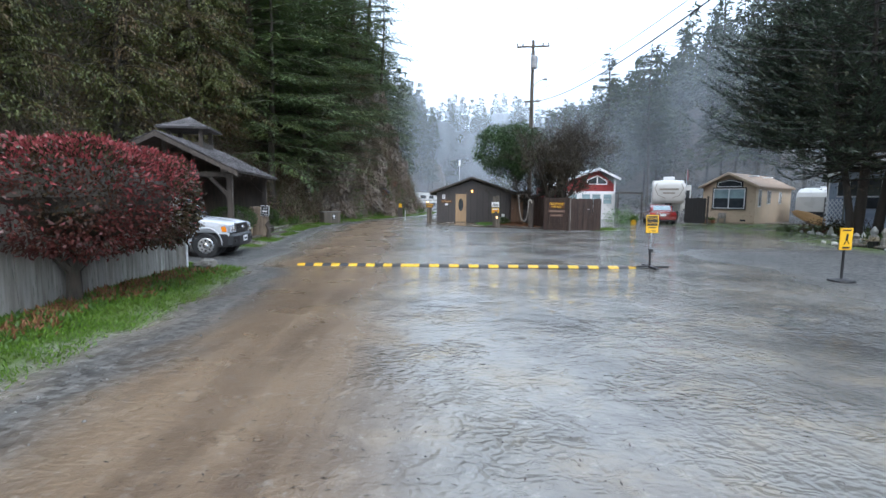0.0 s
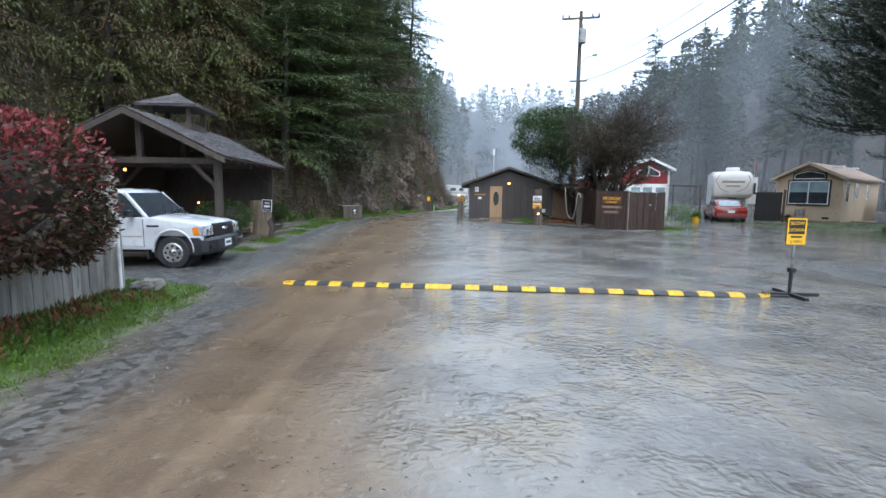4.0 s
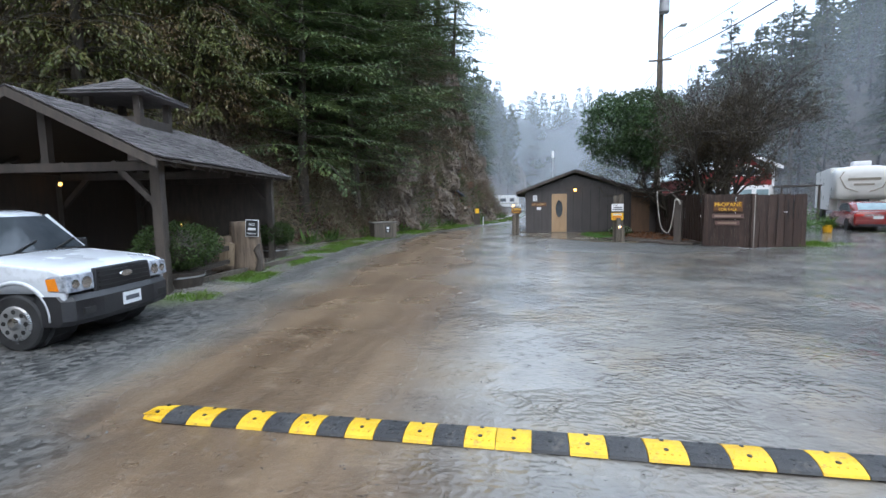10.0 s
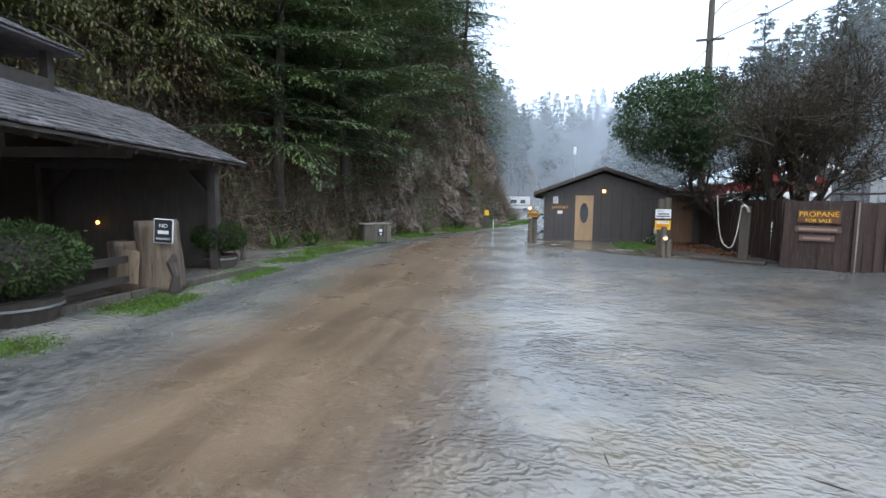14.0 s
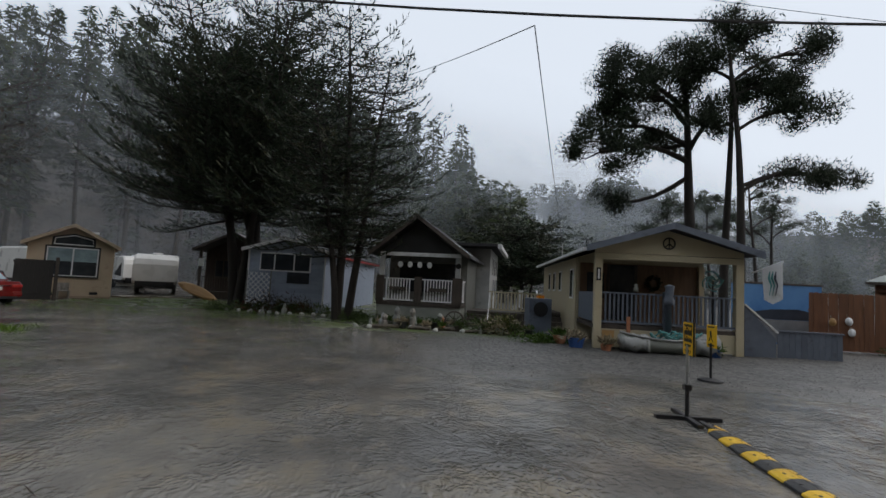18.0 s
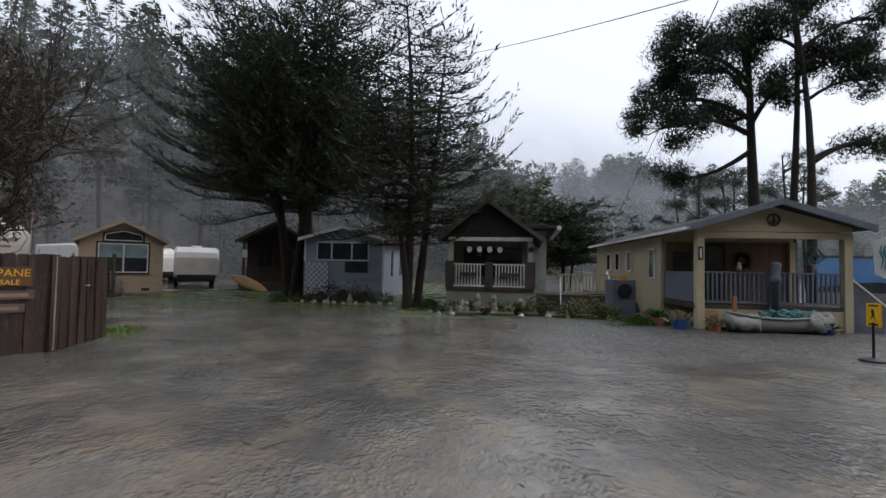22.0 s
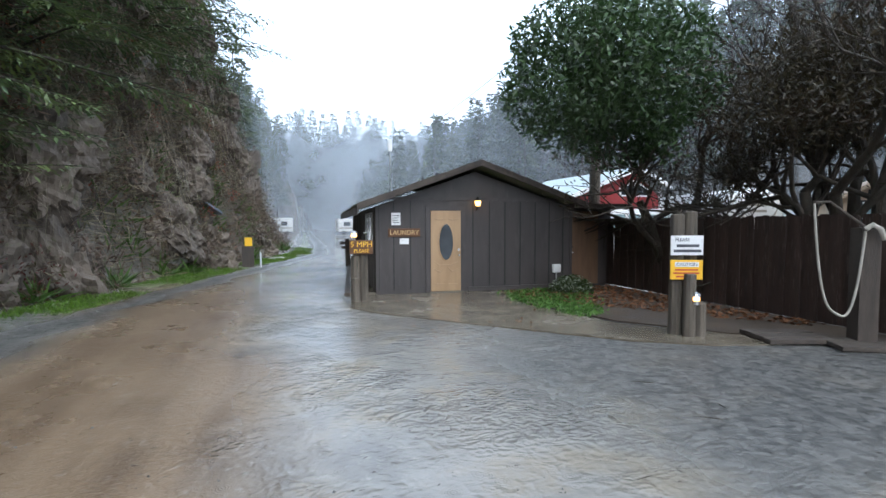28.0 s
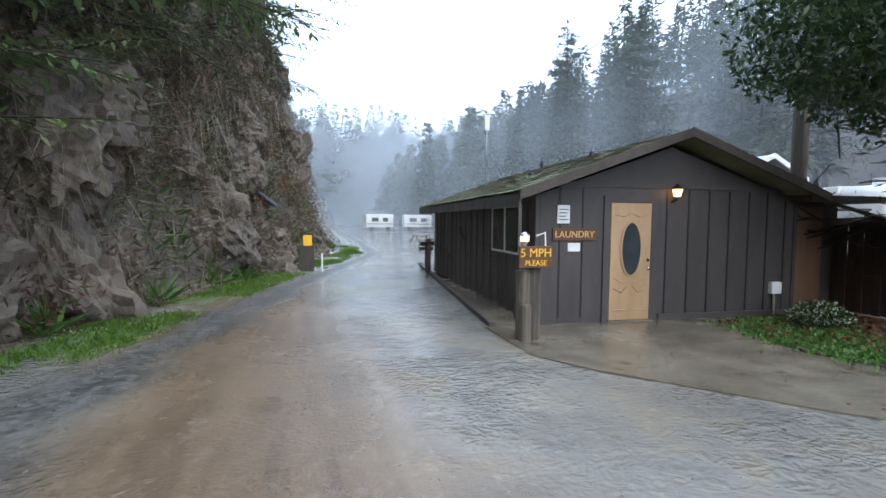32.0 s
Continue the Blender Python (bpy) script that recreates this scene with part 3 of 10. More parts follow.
def ground_material():
    m, nt, links, p = nodes_of("wet_ground")
    tc = nt.new("ShaderNodeTexCoord")
    vec = tc.outputs["Object"]

    def attr(name):
        a = nt.new("ShaderNodeAttribute")
        a.attribute_name = name
        return a.outputs["Fac"]

    patch = noise_of(nt, links, vec, 0.45, 6.0, 0.62, 0.38, 0.62)
    stone = noise_of(nt, links, vec, 21.0, 5.0, 0.72, 0.3, 0.7)
    fleck = noise_of(nt, links, vec, 9.0, 5.0, 0.7, 0.57, 0.7)
    base = tint(nt, links, (0.150, 0.144, 0.133), (0.255, 0.240, 0.212), patch)
    mud_c = tint(nt, links, (0.098, 0.064, 0.039), (0.162, 0.112, 0.070), patch)
    dark = tint(nt, links, (0.082, 0.080, 0.075), (0.162, 0.153, 0.137), patch)
    base = tint(nt, links, base, dark, attr("east"))
    silt = noise_of(nt, links, vec, 0.9, 6.0, 0.65, 0.52, 0.64)
    base = tint(nt, links, base, (0.205, 0.170, 0.118), fleck_mix(nt, silt, 0.6))
    ruts = nt.new("ShaderNodeMapping")
    ruts.inputs["Scale"].default_value = (2.4, 0.22, 1.0)
    ruts.inputs["Rotation"].default_value = (0, 0, -0.075)
    links.new(vec, ruts.inputs["Vector"])
    worn = noise_of(nt, links, ruts.outputs[0], 1.0, 5.0, 0.6, 0.44, 0.62)
    mud_c = tint(nt, links, mud_c, (0.222, 0.156, 0.098), fleck_mix(nt, worn, 0.55))
    slabs = noise_of(nt, links, vec, 2.6, 4.0, 0.6, 0.58, 0.70)
    mud_c = tint(nt, links, mud_c, (0.245, 0.182, 0.122), fleck_mix(nt, slabs, 0.6))
    col = tint(nt, links, base, mud_c, attr("mud"))
    col = tint(nt, links, col, (0.34, 0.32, 0.28), fleck_mix(nt, fleck, 0.3))
    vor = nt.new("ShaderNodeTexVoronoi")
    vor.inputs["Scale"].default_value = 14.0
    links.new(vec, vor.inputs["Vector"])
    cells = nt.new("ShaderNodeSeparateColor")
    links.new(vor.outputs["Color"], cells.inputs[0])
    grav_c = tint(nt, links, (0.014, 0.015, 0.015), (0.135, 0.132, 0.124), cells.outputs[0])
    col = tint(nt, links, col, grav_c, attr("gravel"))
    grass_c = tint(nt, links, (0.045, 0.085, 0.012), (0.10, 0.15, 0.022), stone)
    col = tint(nt, links, col, grass_c, attr("green"))
    hill_c = tint(nt, links, (0.058, 0.047, 0.034), (0.135, 0.112, 0.086), patch)
    col = tint(nt, links, col, hill_c, attr("hill"))
    links.new(col, p.inputs["Base Color"])

    def maths(op, a, b):
        n = nt.new("ShaderNodeMath")
        n.operation = op
        n.use_clamp = op != "MULTIPLY_ADD"
        for s, v in zip(n.inputs, (a, b)):
            if isinstance(v, float):
                s.default_value = v
            else:
                links.new(v, s)
        return n.outputs[0]

    dry = maths("MAXIMUM", attr("hill"), attr("green"))
    dull = maths("MAXIMUM", dry, maths("MAXIMUM", maths("MULTIPLY", attr("gravel"), 0.72), maths("MULTIPLY", attr("mud"), 0.34)))
    wet = noise_of(nt, links, vec, 0.8, 5.0, 0.6, 0.40, 0.60)
    film = nt.new("ShaderNodeMapRange")
    film.inputs["To Min"].default_value, film.inputs["To Max"].default_value = 0.02, 0.12
    links.new(wet, film.inputs["Value"])
    rough = nt.new("ShaderNodeMix")
    links.new(dull, rough.inputs[0])
    links.new(film.outputs[0], rough.inputs[2])
    rough.inputs[3].default_value = 0.75
    links.new(rough.outputs[0], p.inputs["Roughness"])
    p.inputs["IOR"].default_value = 1.45
    # wind ripples on the standing water, over the grain of the ground
    mp = nt.new("ShaderNodeMapping")
    mp.inputs["Scale"].default_value = (1.0, 1.35, 1.0)
    mp.inputs["Rotation"].default_value = (0, 0, 0.25)
    links.new(vec, mp.inputs["Vector"])
    swell = noise_of(nt, links, mp.outputs[0], 4.0, 4.0, 0.55, 0.25, 0.75)
    warp = nt.new("ShaderNodeTexNoise")
    warp.inputs["Scale"].default_value = 2.6
    links.new(mp.outputs[0], warp.inputs["Vector"])
    bent = nt.new("ShaderNodeMix")
    bent.data_type = "VECTOR"
    bent.inputs[0].default_value = 0.3
    links.new(mp.outputs[0], bent.inputs[4])
    links.new(warp.outputs["Color"], bent.inputs[5])
    crest = nt.new("ShaderNodeTexVoronoi")
    crest.feature = "SMOOTH_F1"
    crest.inputs["Scale"].default_value, crest.inputs["Smoothness"].default_value = 19.0, 0.3
    links.new(bent.outputs[1], crest.inputs["Vector"])
    # rings where raindrops strike
    drop = nt.new("ShaderNodeTexVoronoi")
    drop.inputs["Scale"].default_value = 5.5
    links.new(vec, drop.inputs["Vector"])
    wave = maths("SINE", maths("MULTIPLY_ADD", drop.outputs["Distance"], 62.0), 0.0)
    ebb = nt.new("ShaderNodeMapRange")
    ebb.inputs["From Min"].default_value, ebb.inputs["From Max"].default_value = 0.05, 0.42
    ebb.inputs["To Min"].default_value, ebb.inputs["To Max"].default_value = 1.0, 0.0
    links.new(drop.outputs["Distance"], ebb.inputs["Value"])
    rings = maths("MULTIPLY", wave, ebb.outputs[0])
    calm = noise_of(nt, links, vec, 0.55, 5.0, 0.65, 0.44, 0.62)
    calm = maths("MULTIPLY", maths("MAXIMUM", calm, 0.16), maths("SUBTRACT", 1.0, maths("MAXIMUM", maths("MULTIPLY", attr("mud"), 0.8), maths("MULTIPLY", attr("gravel"), 0.8))))
    ripple = maths("ADD", maths("MULTIPLY", rings, 0.055), maths("ADD", maths("MULTIPLY", maths("MULTIPLY", swell, calm), 0.6), maths("MULTIPLY", maths("MULTIPLY", crest.outputs["Distance"], calm), 0.62)))
    b1 = nt.new("ShaderNodeBump")
    b1.inputs["Strength"].default_value, b1.inputs["Distance"].default_value = 0.85, 0.066
    links.new(ripple, b1.inputs["Height"])
    b2 = nt.new("ShaderNodeBump")
    b2.inputs["Distance"].default_value = 0.018
    links.new(maths("ADD", maths("MULTIPLY", dull, 0.75), 0.14), b2.inputs["Strength"])
    links.new(maths("ADD", maths("MULTIPLY", stone, 0.6), maths("MULTIPLY", maths("MULTIPLY", vor.outputs["Distance"], attr("gravel")), 1.8)), b2.inputs["Height"])
    links.new(b1.outputs[0], b2.inputs["Normal"])
    links.new(b2.outputs[0], p.inputs["Normal"])
    return m


def fleck_mix(nt, socket, amount):
    n = nt.new("ShaderNodeMath")
    n.operation = "MULTIPLY"
    n.inputs[1].default_value = amount
    nt.id_data.links.new(socket, n.inputs[0])
    return n.outputs[0]


ground_me.materials.append(ground_material())
ground_me.shade_smooth()
ground = tagged(new("ground", ground_me), "rain-soaked dirt and gravel lot running into wooded slopes", "ground", kind="structure")


def on_ground(x, y):
    return float(height(x, y))

# ---- laundry building ----
def window_unit(parent, name, x0, x1, z0, z1, y, frame_mat, pane_mat, split=1, cross=False, w=0.05, deep=0.06):
    """A framed window in a wall that faces -y; bars split it into lights."""
    win = part(name, Soup().box(x0 - w, x1 + w, y - deep, y - 0.012, z1, z1 + w).box(x0 - w, x1 + w, y - deep - 0.02, y - 0.012, z0 - w, z0)
               .box(x0 - w, x0, y - deep, y - 0.012, z0, z1).box(x1, x1 + w, y - deep, y - 0.012, z0, z1), frame_mat, parent)
    step = (x1 - x0) / split
    for i in range(split):
        a, b = x0 + i * step, x0 + (i + 1) * step
        if i:
            part("mullion", Soup().box(a - w / 2, a + w / 2, y - deep, y - 0.014, z0, z1), frame_mat, win)
        if cross:
            zm = (z0 + z1) / 2
            part("glazing_bar", Soup().box(a + w / 2 * bool(i), b - w / 2 * (i < split - 1), y - deep + 0.012, y - 0.016, zm - w / 3, zm + w / 3), frame_mat, win)
        part("pane", Soup().box(a, b, y - 0.03, y - 0.02, z0, z1), pane_mat, win)
    return win


def gable_walls(w, d, eave, ridge, xr=None, t=0.12):
    """Four walls with pointed ends, x from 0 to w and y from 0 to d."""
    xr = w / 2 if xr is None else xr
    end = [(0, 0), (w, 0), (w, eave), (xr, ridge), (0, eave)]
    s = Soup().prism(end, 0, t).prism(end, d - t, d)
    s.box(0, t, t, d - t, 0, eave).box(w - t, w, t, d - t, 0, eave)
    return s


def roof_slab(x0, z0, x1, z1, y0, y1, t=0.09):
    """One slope, from (x0, z0) to (x1, z1)."""
    return Soup().prism([(x0, z0), (x1, z1), (x1, z1 + t), (x0, z0 + t)], y0, y1)


LM = pose(0.0, 35.87, 0, 0, 0, -4.5)
laundry = thing("laundry_building", LM, "low grey-brown wooden laundry building with a mossy roof", "building")
part("wall", gable_walls(5.2, 8.0, 2.12, 3.0, 2.5), M["siding"], laundry)
for x in (0.06, 0.42, 0.83, 2.42, 2.86, 3.28, 3.70, 4.12, 4.52, 4.92):
    top = 2.10 + 0.88 * (1 - abs(x - 2.5) / 2.6)
    part("batten", Soup().box(x, x + 0.025, -0.014, -0.002, 0.12, min(top, 2.28) - 0.02), M["black"], laundry)
part("trim_board", Soup().box(0.0, 0.07, -0.02, -0.002, 0.08, 2.1), M["siding"], laundry)
part("trim_board", Soup().box(5.13, 5.2, -0.02, -0.002, 0.08, 2.1), M["siding"], laundry)
part("trim_board", Soup().box(0.07, 5.13, -0.025, -0.002, 2.29, 2.36), M["siding"], laundry)
part("skirting", Soup().box(2.3, 5.13, -0.05, -0.002, 0.0, 0.12), M["siding"], laundry)
for i in range(16):
    part("side_batten", Soup().box(-0.02, -0.002, 0.3 + i * 0.48, 0.325 + i * 0.48, 0.06, 2.1), M["siding"], laundry)
roof = part("roof", roof_slab(-0.42, 2.06, 2.5, 3.12, -0.45, 8.3), M["moss_roof"], laundry, "moss-covered shingle roof")
part("roof", roof_slab(2.5, 3.12, 5.3, 2.14, -0.45, 8.3), M["moss_roof"], laundry, "moss-covered shingle roof")
rng = np.random.default_rng(5)
for side, (xa, za, xb, zb) in enumerate(((-0.44, 2.05, 2.5, 3.12), (5.32, 2.13, 2.5, 3.12))):
    rest = Soup()
    for row in range(12):
        f0, f1 = row / 12, (row + 1.25) / 12
        f1 = min(f1, 1.0)
        y = -0.47
        while y < 8.28:
            wd = 0.22 + 0.12 * rng.random()
            l = 0.015 + 0.02 * rng.random()
            single = side == 0 and row < 9
            s = Soup() if single else rest
            s.prism([(xa + (xb - xa) * f0, za + (zb - za) * f0 + 0.095 + l), (xa + (xb - xa) * f1, za + (zb - za) * f1 + 0.094), (xa + (xb - xa) * f1, za + (zb - za) * f1 + 0.105), (xa + (xb - xa) * f0, za + (zb - za) * f0 + 0.11 + l)], y, min(y + wd - 0.008, 8.3))
            y += wd
            if single:
                part("shingle", s, M["moss_roof"], laundry)
    tagged(part("shingles", rest, M["moss_roof"], laundry), kind="stuff")
part("bargeboard", Soup().prism([(-0.46, 2.03), (2.5, 3.10), (2.5, 3.25), (-0.46, 2.18)], -0.50, -0.455), M["timber"], laundry)
part("bargeboard", Soup().prism([(2.5, 3.10), (5.36, 2.10), (5.36, 2.25), (2.5, 3.25)], -0.50, -0.455), M["timber"], laundry)
part("gutter_board", Soup().box(-0.46, -0.425, -0.45, 8.3, 1.93, 2.12), M["siding"], laundry)
part("lean_to_roof", Soup().box(5.05, 6.75, -0.40, 3.2, 2.10, 2.22), M["timber"], laundry)
part("lean_to_wall", Soup().box(5.2, 6.6, 0.34, 0.44, 0, 2.1), M["siding"], laundry)
part("lean_to_wall", Soup().box(6.5, 6.6, 0.44, 3.1, 0, 2.1), M["siding"], laundry)
side_door = part("side_door", Soup().box(5.30, 6.18, 0.29, 0.338, 0.04, 2.04), M["door_brown"], laundry, "plain brown wooden door", bevel=0.006)
part("door_knob", Soup().ball((5.38, 0.26, 0.92), 0.03, 0.03, 0.03, 8, 6), M["chrome"], side_door)
part("deadbolt", Soup().tube([(5.38, 0.292, 1.06), (5.38, 0.265, 1.06)], 0.022, 8), M["chrome"], side_door)
# front door with an oval light
fd = part("front_door", Soup().box(1.345, 2.105, -0.045, -0.004, 0.05, 2.03), M["door"], laundry, "tan panelled door with an oval glass light", bevel=0.006)
oval = [(1.725 + 0.175 * math.cos(a), 1.26 + 0.44 * math.sin(a)) for a in np.linspace(0, 2 * math.pi, 29)[:-1]]
rim = [(1.725 + 0.21 * math.cos(a), 1.26 + 0.48 * math.sin(a)) for a in np.linspace(0, 2 * math.pi, 29)[:-1]]
part("oval_glass", Soup().prism(oval, -0.060, -0.046), M["glass"], fd)
part("oval_moulding", Soup().loft([[(x, y, z) for x, z in ring] for ring, y in ((rim, -0.046), (rim, -0.062), (oval, -0.068), (oval, -0.046))], caps=False), M["door"], fd)
for sx in (-1, 1):
    part("panel_moulding", Soup().tube([(1.725 + sx * 0.06, -0.047, 0.62), (1.725 + sx * 0.16, -0.05, 0.52), (1.725 + sx * 0.30, -0.047, 0.60)], 0.012, 6), M["door"], fd)
    part("panel_moulding", Soup().tube([(1.725 + sx * 0.06, -0.047, 0.22), (1.725 + sx * 0.29, -0.047, 0.22)], 0.012, 6), M["door"], fd)
    part("panel_moulding", Soup().tube([(1.725 + sx * 0.02, -0.047, 0.70), (1.725 + sx * 0.14, -0.05, 0.68), (1.725 + sx * 0.30, -0.047, 0.78)], 0.012, 6), M["door"], fd)
    part("panel_moulding", Soup().tube([(1.725 + sx * 0.02, -0.047, 1.86), (1.725 + sx * 0.15, -0.05, 1.80), (1.725 + sx * 0.30, -0.047, 1.84)], 0.012, 6), M["door"], fd)
part("door_knob", Soup().ball((2.045, -0.085, 0.93), 0.032, 0.032, 0.032, 10, 7), M["chrome"], fd)
part("deadbolt", Soup().tube([(2.045, -0.046, 1.07), (2.045, -0.07, 1.07)], 0.026, 10), M["chrome"], fd)
part("door_frame", Soup().box(1.22, 1.34, -0.035, -0.003, 0, 2.14).box(2.11, 2.23, -0.035, -0.003, 0, 2.14).box(1.34, 2.11, -0.035, -0.003, 2.04, 2.14), M["siding"], laundry)
part("threshold", Soup().box(1.3, 2.15, -0.10, -0.003, 0.0, 0.045), M["concrete"], laundry)
lamp = part("wall_lamp", Soup().beam((2.52, -0.01, 2.06), (2.52, -0.14, 2.10), 0.03, 0.03).tube([(2.52, -0.14, 2.10), (2.52, -0.14, 2.15)], 0.02, 6), M["black"], laundry, "black lantern, lit")
part("lantern_glass", Soup().tube([(2.52, -0.14, 2.15), (2.52, -0.14, 2.27)], [0.055, 0.085], 6), M["lamp_on"], lamp)
part("lantern_cap", Soup().tube([(2.52, -0.14, 2.275), (2.52, -0.14, 2.31), (2.52, -0.14, 2.37)], [0.10, 0.06, 0.012], 6), M["black"], lamp)
part("meter_box", Soup().box(4.62, 4.84, -0.10, -0.004, 0.42, 0.64), M["white"], laundry, "white plastic meter box", bevel=0.02)
part("conduit", Soup().tube([(4.73, -0.04, 0.0), (4.73, -0.04, 0.42)], 0.02, 6), M["steel"], laundry)
board = part("laundry_sign", Soup().box(0.30, 1.08, -0.035, -0.004, 1.40, 1.60), M["sign_brown"], laundry, "brown routed wooden sign with tan letters", bevel=0.006)
letters("LAUNDRY", 0.155, surf("tan_letters", (0.55, 0.36, 0.15), (0.62, 0.42, 0.20), 3, 0.5, 0.05), board, pose(0.69, -0.038, 1.497, 90, 0, 0))
notice = part("paper_notice", Soup().box(0.38, 0.60, -0.022, -0.003, 1.68, 1.98), M["white"], laundry, "white paper notice")
part("paper_notice", Soup().box(0.58, 0.80, -0.020, -0.003, 1.22, 1.36), M["white"], laundry, "white paper notice")
for i in range(4):
    part("text_bar", Soup().box(0.41, 0.57 - 0.02 * (i % 3), -0.0245, -0.0225, 1.90 - i * 0.055, 1.915 - i * 0.055), M["sign_text"], notice)
sw = part("side_window", Soup().box(-0.05, -0.004, 0.55, 2.05, 1.12, 1.16).box(-0.05, -0.004, 0.55, 2.05, 1.96, 2.0).box(-0.05, -0.004, 0.55, 0.59, 1.16, 1.96)
          .box(-0.05, -0.004, 2.01, 2.05, 1.16, 1.96).box(-0.05, -0.004, 1.28, 1.32, 1.16, 1.96), M["white"], laundry, "sliding window with a white frame")
part("pane", Soup().box(-0.03, -0.02, 0.59, 1.28, 1.16, 1.96), M["glass"], sw)
part("pane", Soup().box(-0.03, -0.02, 1.32, 2.01, 1.16, 1.96), M["glass"], sw)
for y, x, h, r in ((1.6, 1.9, 0.22, 0.05), (3.0, 1.2, 0.16, 0.06), (4.4, 2.1, 0.3, 0.045), (5.6, 1.6, 0.15, 0.05)):
    z = 2.06 + 0.363 * (x + 0.42)
    part("vent_pipe", Soup().tube([(x, y, z), (x, y, z + h), (x, y, z + h + 0.02)], [r, r, r * 0.6], 8), M["black_plastic"], laundry)
for y, z in ((4.2, 1.55), (5.6, 0.95)):
    part("wall_prop", Soup().beam((-0.03, y, z - 0.3), (-0.16, y + 0.1, z), 0.05, 0.05), M["post"], laundry)
antenna = thing("antenna_mast", pose(1.9, 42.6, 0), "thin steel mast with a small white box antenna", "antenna")
part("mast", Soup().tube([(0, 0, 0.0), (0, 0, 4.9)], 0.025, 6), M["steel"], antenna)
part("antenna_box", Soup().box(-0.08, 0.08, -0.05, 0.05, 4.5, 4.95), M["white"], antenna, bevel=0.01)

walkway = thing("walkway", pose(0, 0, 0), "wet concrete walkway with a dark raised kerb", "walkway", kind="structure")
part("slab", Soup().prism([(-0.62, 36.0), (0.03, 35.9), (0.70, 44.2), (1.6, 46.6), (0.95, 46.6)], 0.0, 0.07, "xy"), M["concrete"], walkway)
part("kerb", Soup().prism([(-0.74, 35.95), (-0.62, 35.95), (0.95, 46.6), (0.80, 46.6)], 0.0, 0.085, "xy"), M["timber"], walkway)
pad = thing("concrete_pad", pose(0, 0, 0), "rain-covered concrete apron in front of the laundry", "pavement", kind="structure")
part("slab", Soup().prism([(-0.82, 35.95), (-0.85, 34.3), (-0.45, 33.6), (0.2, 32.8), (0.8, 32.1), (1.9, 30.9), (2.6, 30.2), (3.5, 29.55), (4.4, 29.3), (4.4, 29.8), (3.2, 31.2), (2.6, 33.6), (3.4, 34.8), (5.4, 35.45), (0, 35.86)], -0.05, 0.022, "xy"), M["concrete"], pad)


def round_post(parent, x, y, z, r, name="post", k=10, lean=0.0, mat=None):
    return part(name, Soup().tube([(x, y, 0), (x + lean * 0.5, y, z * 0.5), (x + lean, y, z - 0.02), (x + lean, y, z)], [r * 1.03, r, r * 0.97, r * 0.8], k), mat or M["post"], parent)


speed_sign = thing("speed_limit_sign", pose(-0.48, 35.05, 0, 0, 0, -3), "brown five miles per hour sign on weathered log posts", "sign")
round_post(speed_sign, -0.13, 0, 1.02, 0.10)
round_post(speed_sign, 0.04, 0.02, 1.12, 0.11)
round_post(speed_sign, -0.13, -0.10, 0.55, 0.085, "short_post")
plank = part("sign_board", Soup().box(-0.26, 0.24, -0.16, -0.115, 1.06, 1.36), M["sign_brown"], speed_sign, "brown board with routed yellow letters", bevel=0.006)
letters("5 MPH", 0.17, M["letter_yellow"], plank, pose(-0.01, -0.163, 1.265, 90, 0, 0))
letters("PLEASE", 0.105, M["letter_yellow"], plank, pose(-0.01, -0.163, 1.125, 90, 0, 0))
lt = part("path_light", Soup().tube([(-0.16, -0.1, 1.36), (-0.16, -0.1, 1.43)], [0.03, 0.05], 10), M["steel"], speed_sign, "small round lamp, lit")
part("bulb", Soup().tube([(-0.16, -0.1, 1.43), (-0.16, -0.1, 1.50)], 0.06, 12), M["lamp_on"], lt)
part("lamp_cap", Soup().tube([(-0.16, -0.1, 1.50), (-0.16, -0.1, 1.53), (-0.16, -0.1, 1.56)], [0.08, 0.06, 0.015], 12), M["steel"], lt)
part("bracket", Soup().tube([(0.18, -0.06, 1.36), (0.19, -0.02, 1.55), (0.06, 0.0, 1.50)], 0.014, 6), M["white"], speed_sign)

for i, (x, y, h) in enumerate(((0.35, 43.6, 1.1), (0.48, 44.2, 0.9))):
    wp = thing("walkway_post", pose(x, y, 0.05), "dark square post beside the walkway", "post", "posts by the walkway")
    part("post", Soup().box(-0.07, 0.07, -0.07, 0.07, 0, h), M["timber"], wp, bevel=0.01)
    part("arm", Soup().box(-0.28, 0.2, -0.05, 0.05, h - 0.22, h - 0.1), M["timber"], wp)
# ---- dump station notice posts ----
notice_posts = thing("notice_posts", pose(3.55, 30.2, 0, 0, 0, -24), "cluster of weathered log posts with two notices", "sign post")
round_post(notice_posts, -0.10, 0.04, 1.83, 0.105)
round_post(notice_posts, 0.09, 0.05, 1.87, 0.10)
round_post(notice_posts, 0.04, -0.10, 0.95, 0.09, "short_post")
round_post(notice_posts, 0.20, -0.08, 0.52, 0.085, "short_post")
wb = part("white_notice", Soup().box(-0.24, 0.22, -0.10, -0.075, 1.22, 1.51), M["white"], notice_posts, "white metal notice with blue lettering", bevel=0.008)
letters("PLEASE", 0.065, M["sign_text"], wb, pose(-0.08, -0.102, 1.445, 90, 0, 0))
for z, a, b in ((1.36, -0.16, 0.16), (1.285, -0.2, 0.19)):
    part("text_bar", Soup().box(a, b, -0.103, -0.1008, z - 0.02, z + 0.02), M["sign_text"], wb)
yb = part("caution_notice", Soup().box(-0.24, 0.22, -0.10, -0.075, 0.86, 1.15), M["yellow"], notice_posts, "yellow caution notice", bevel=0.008)
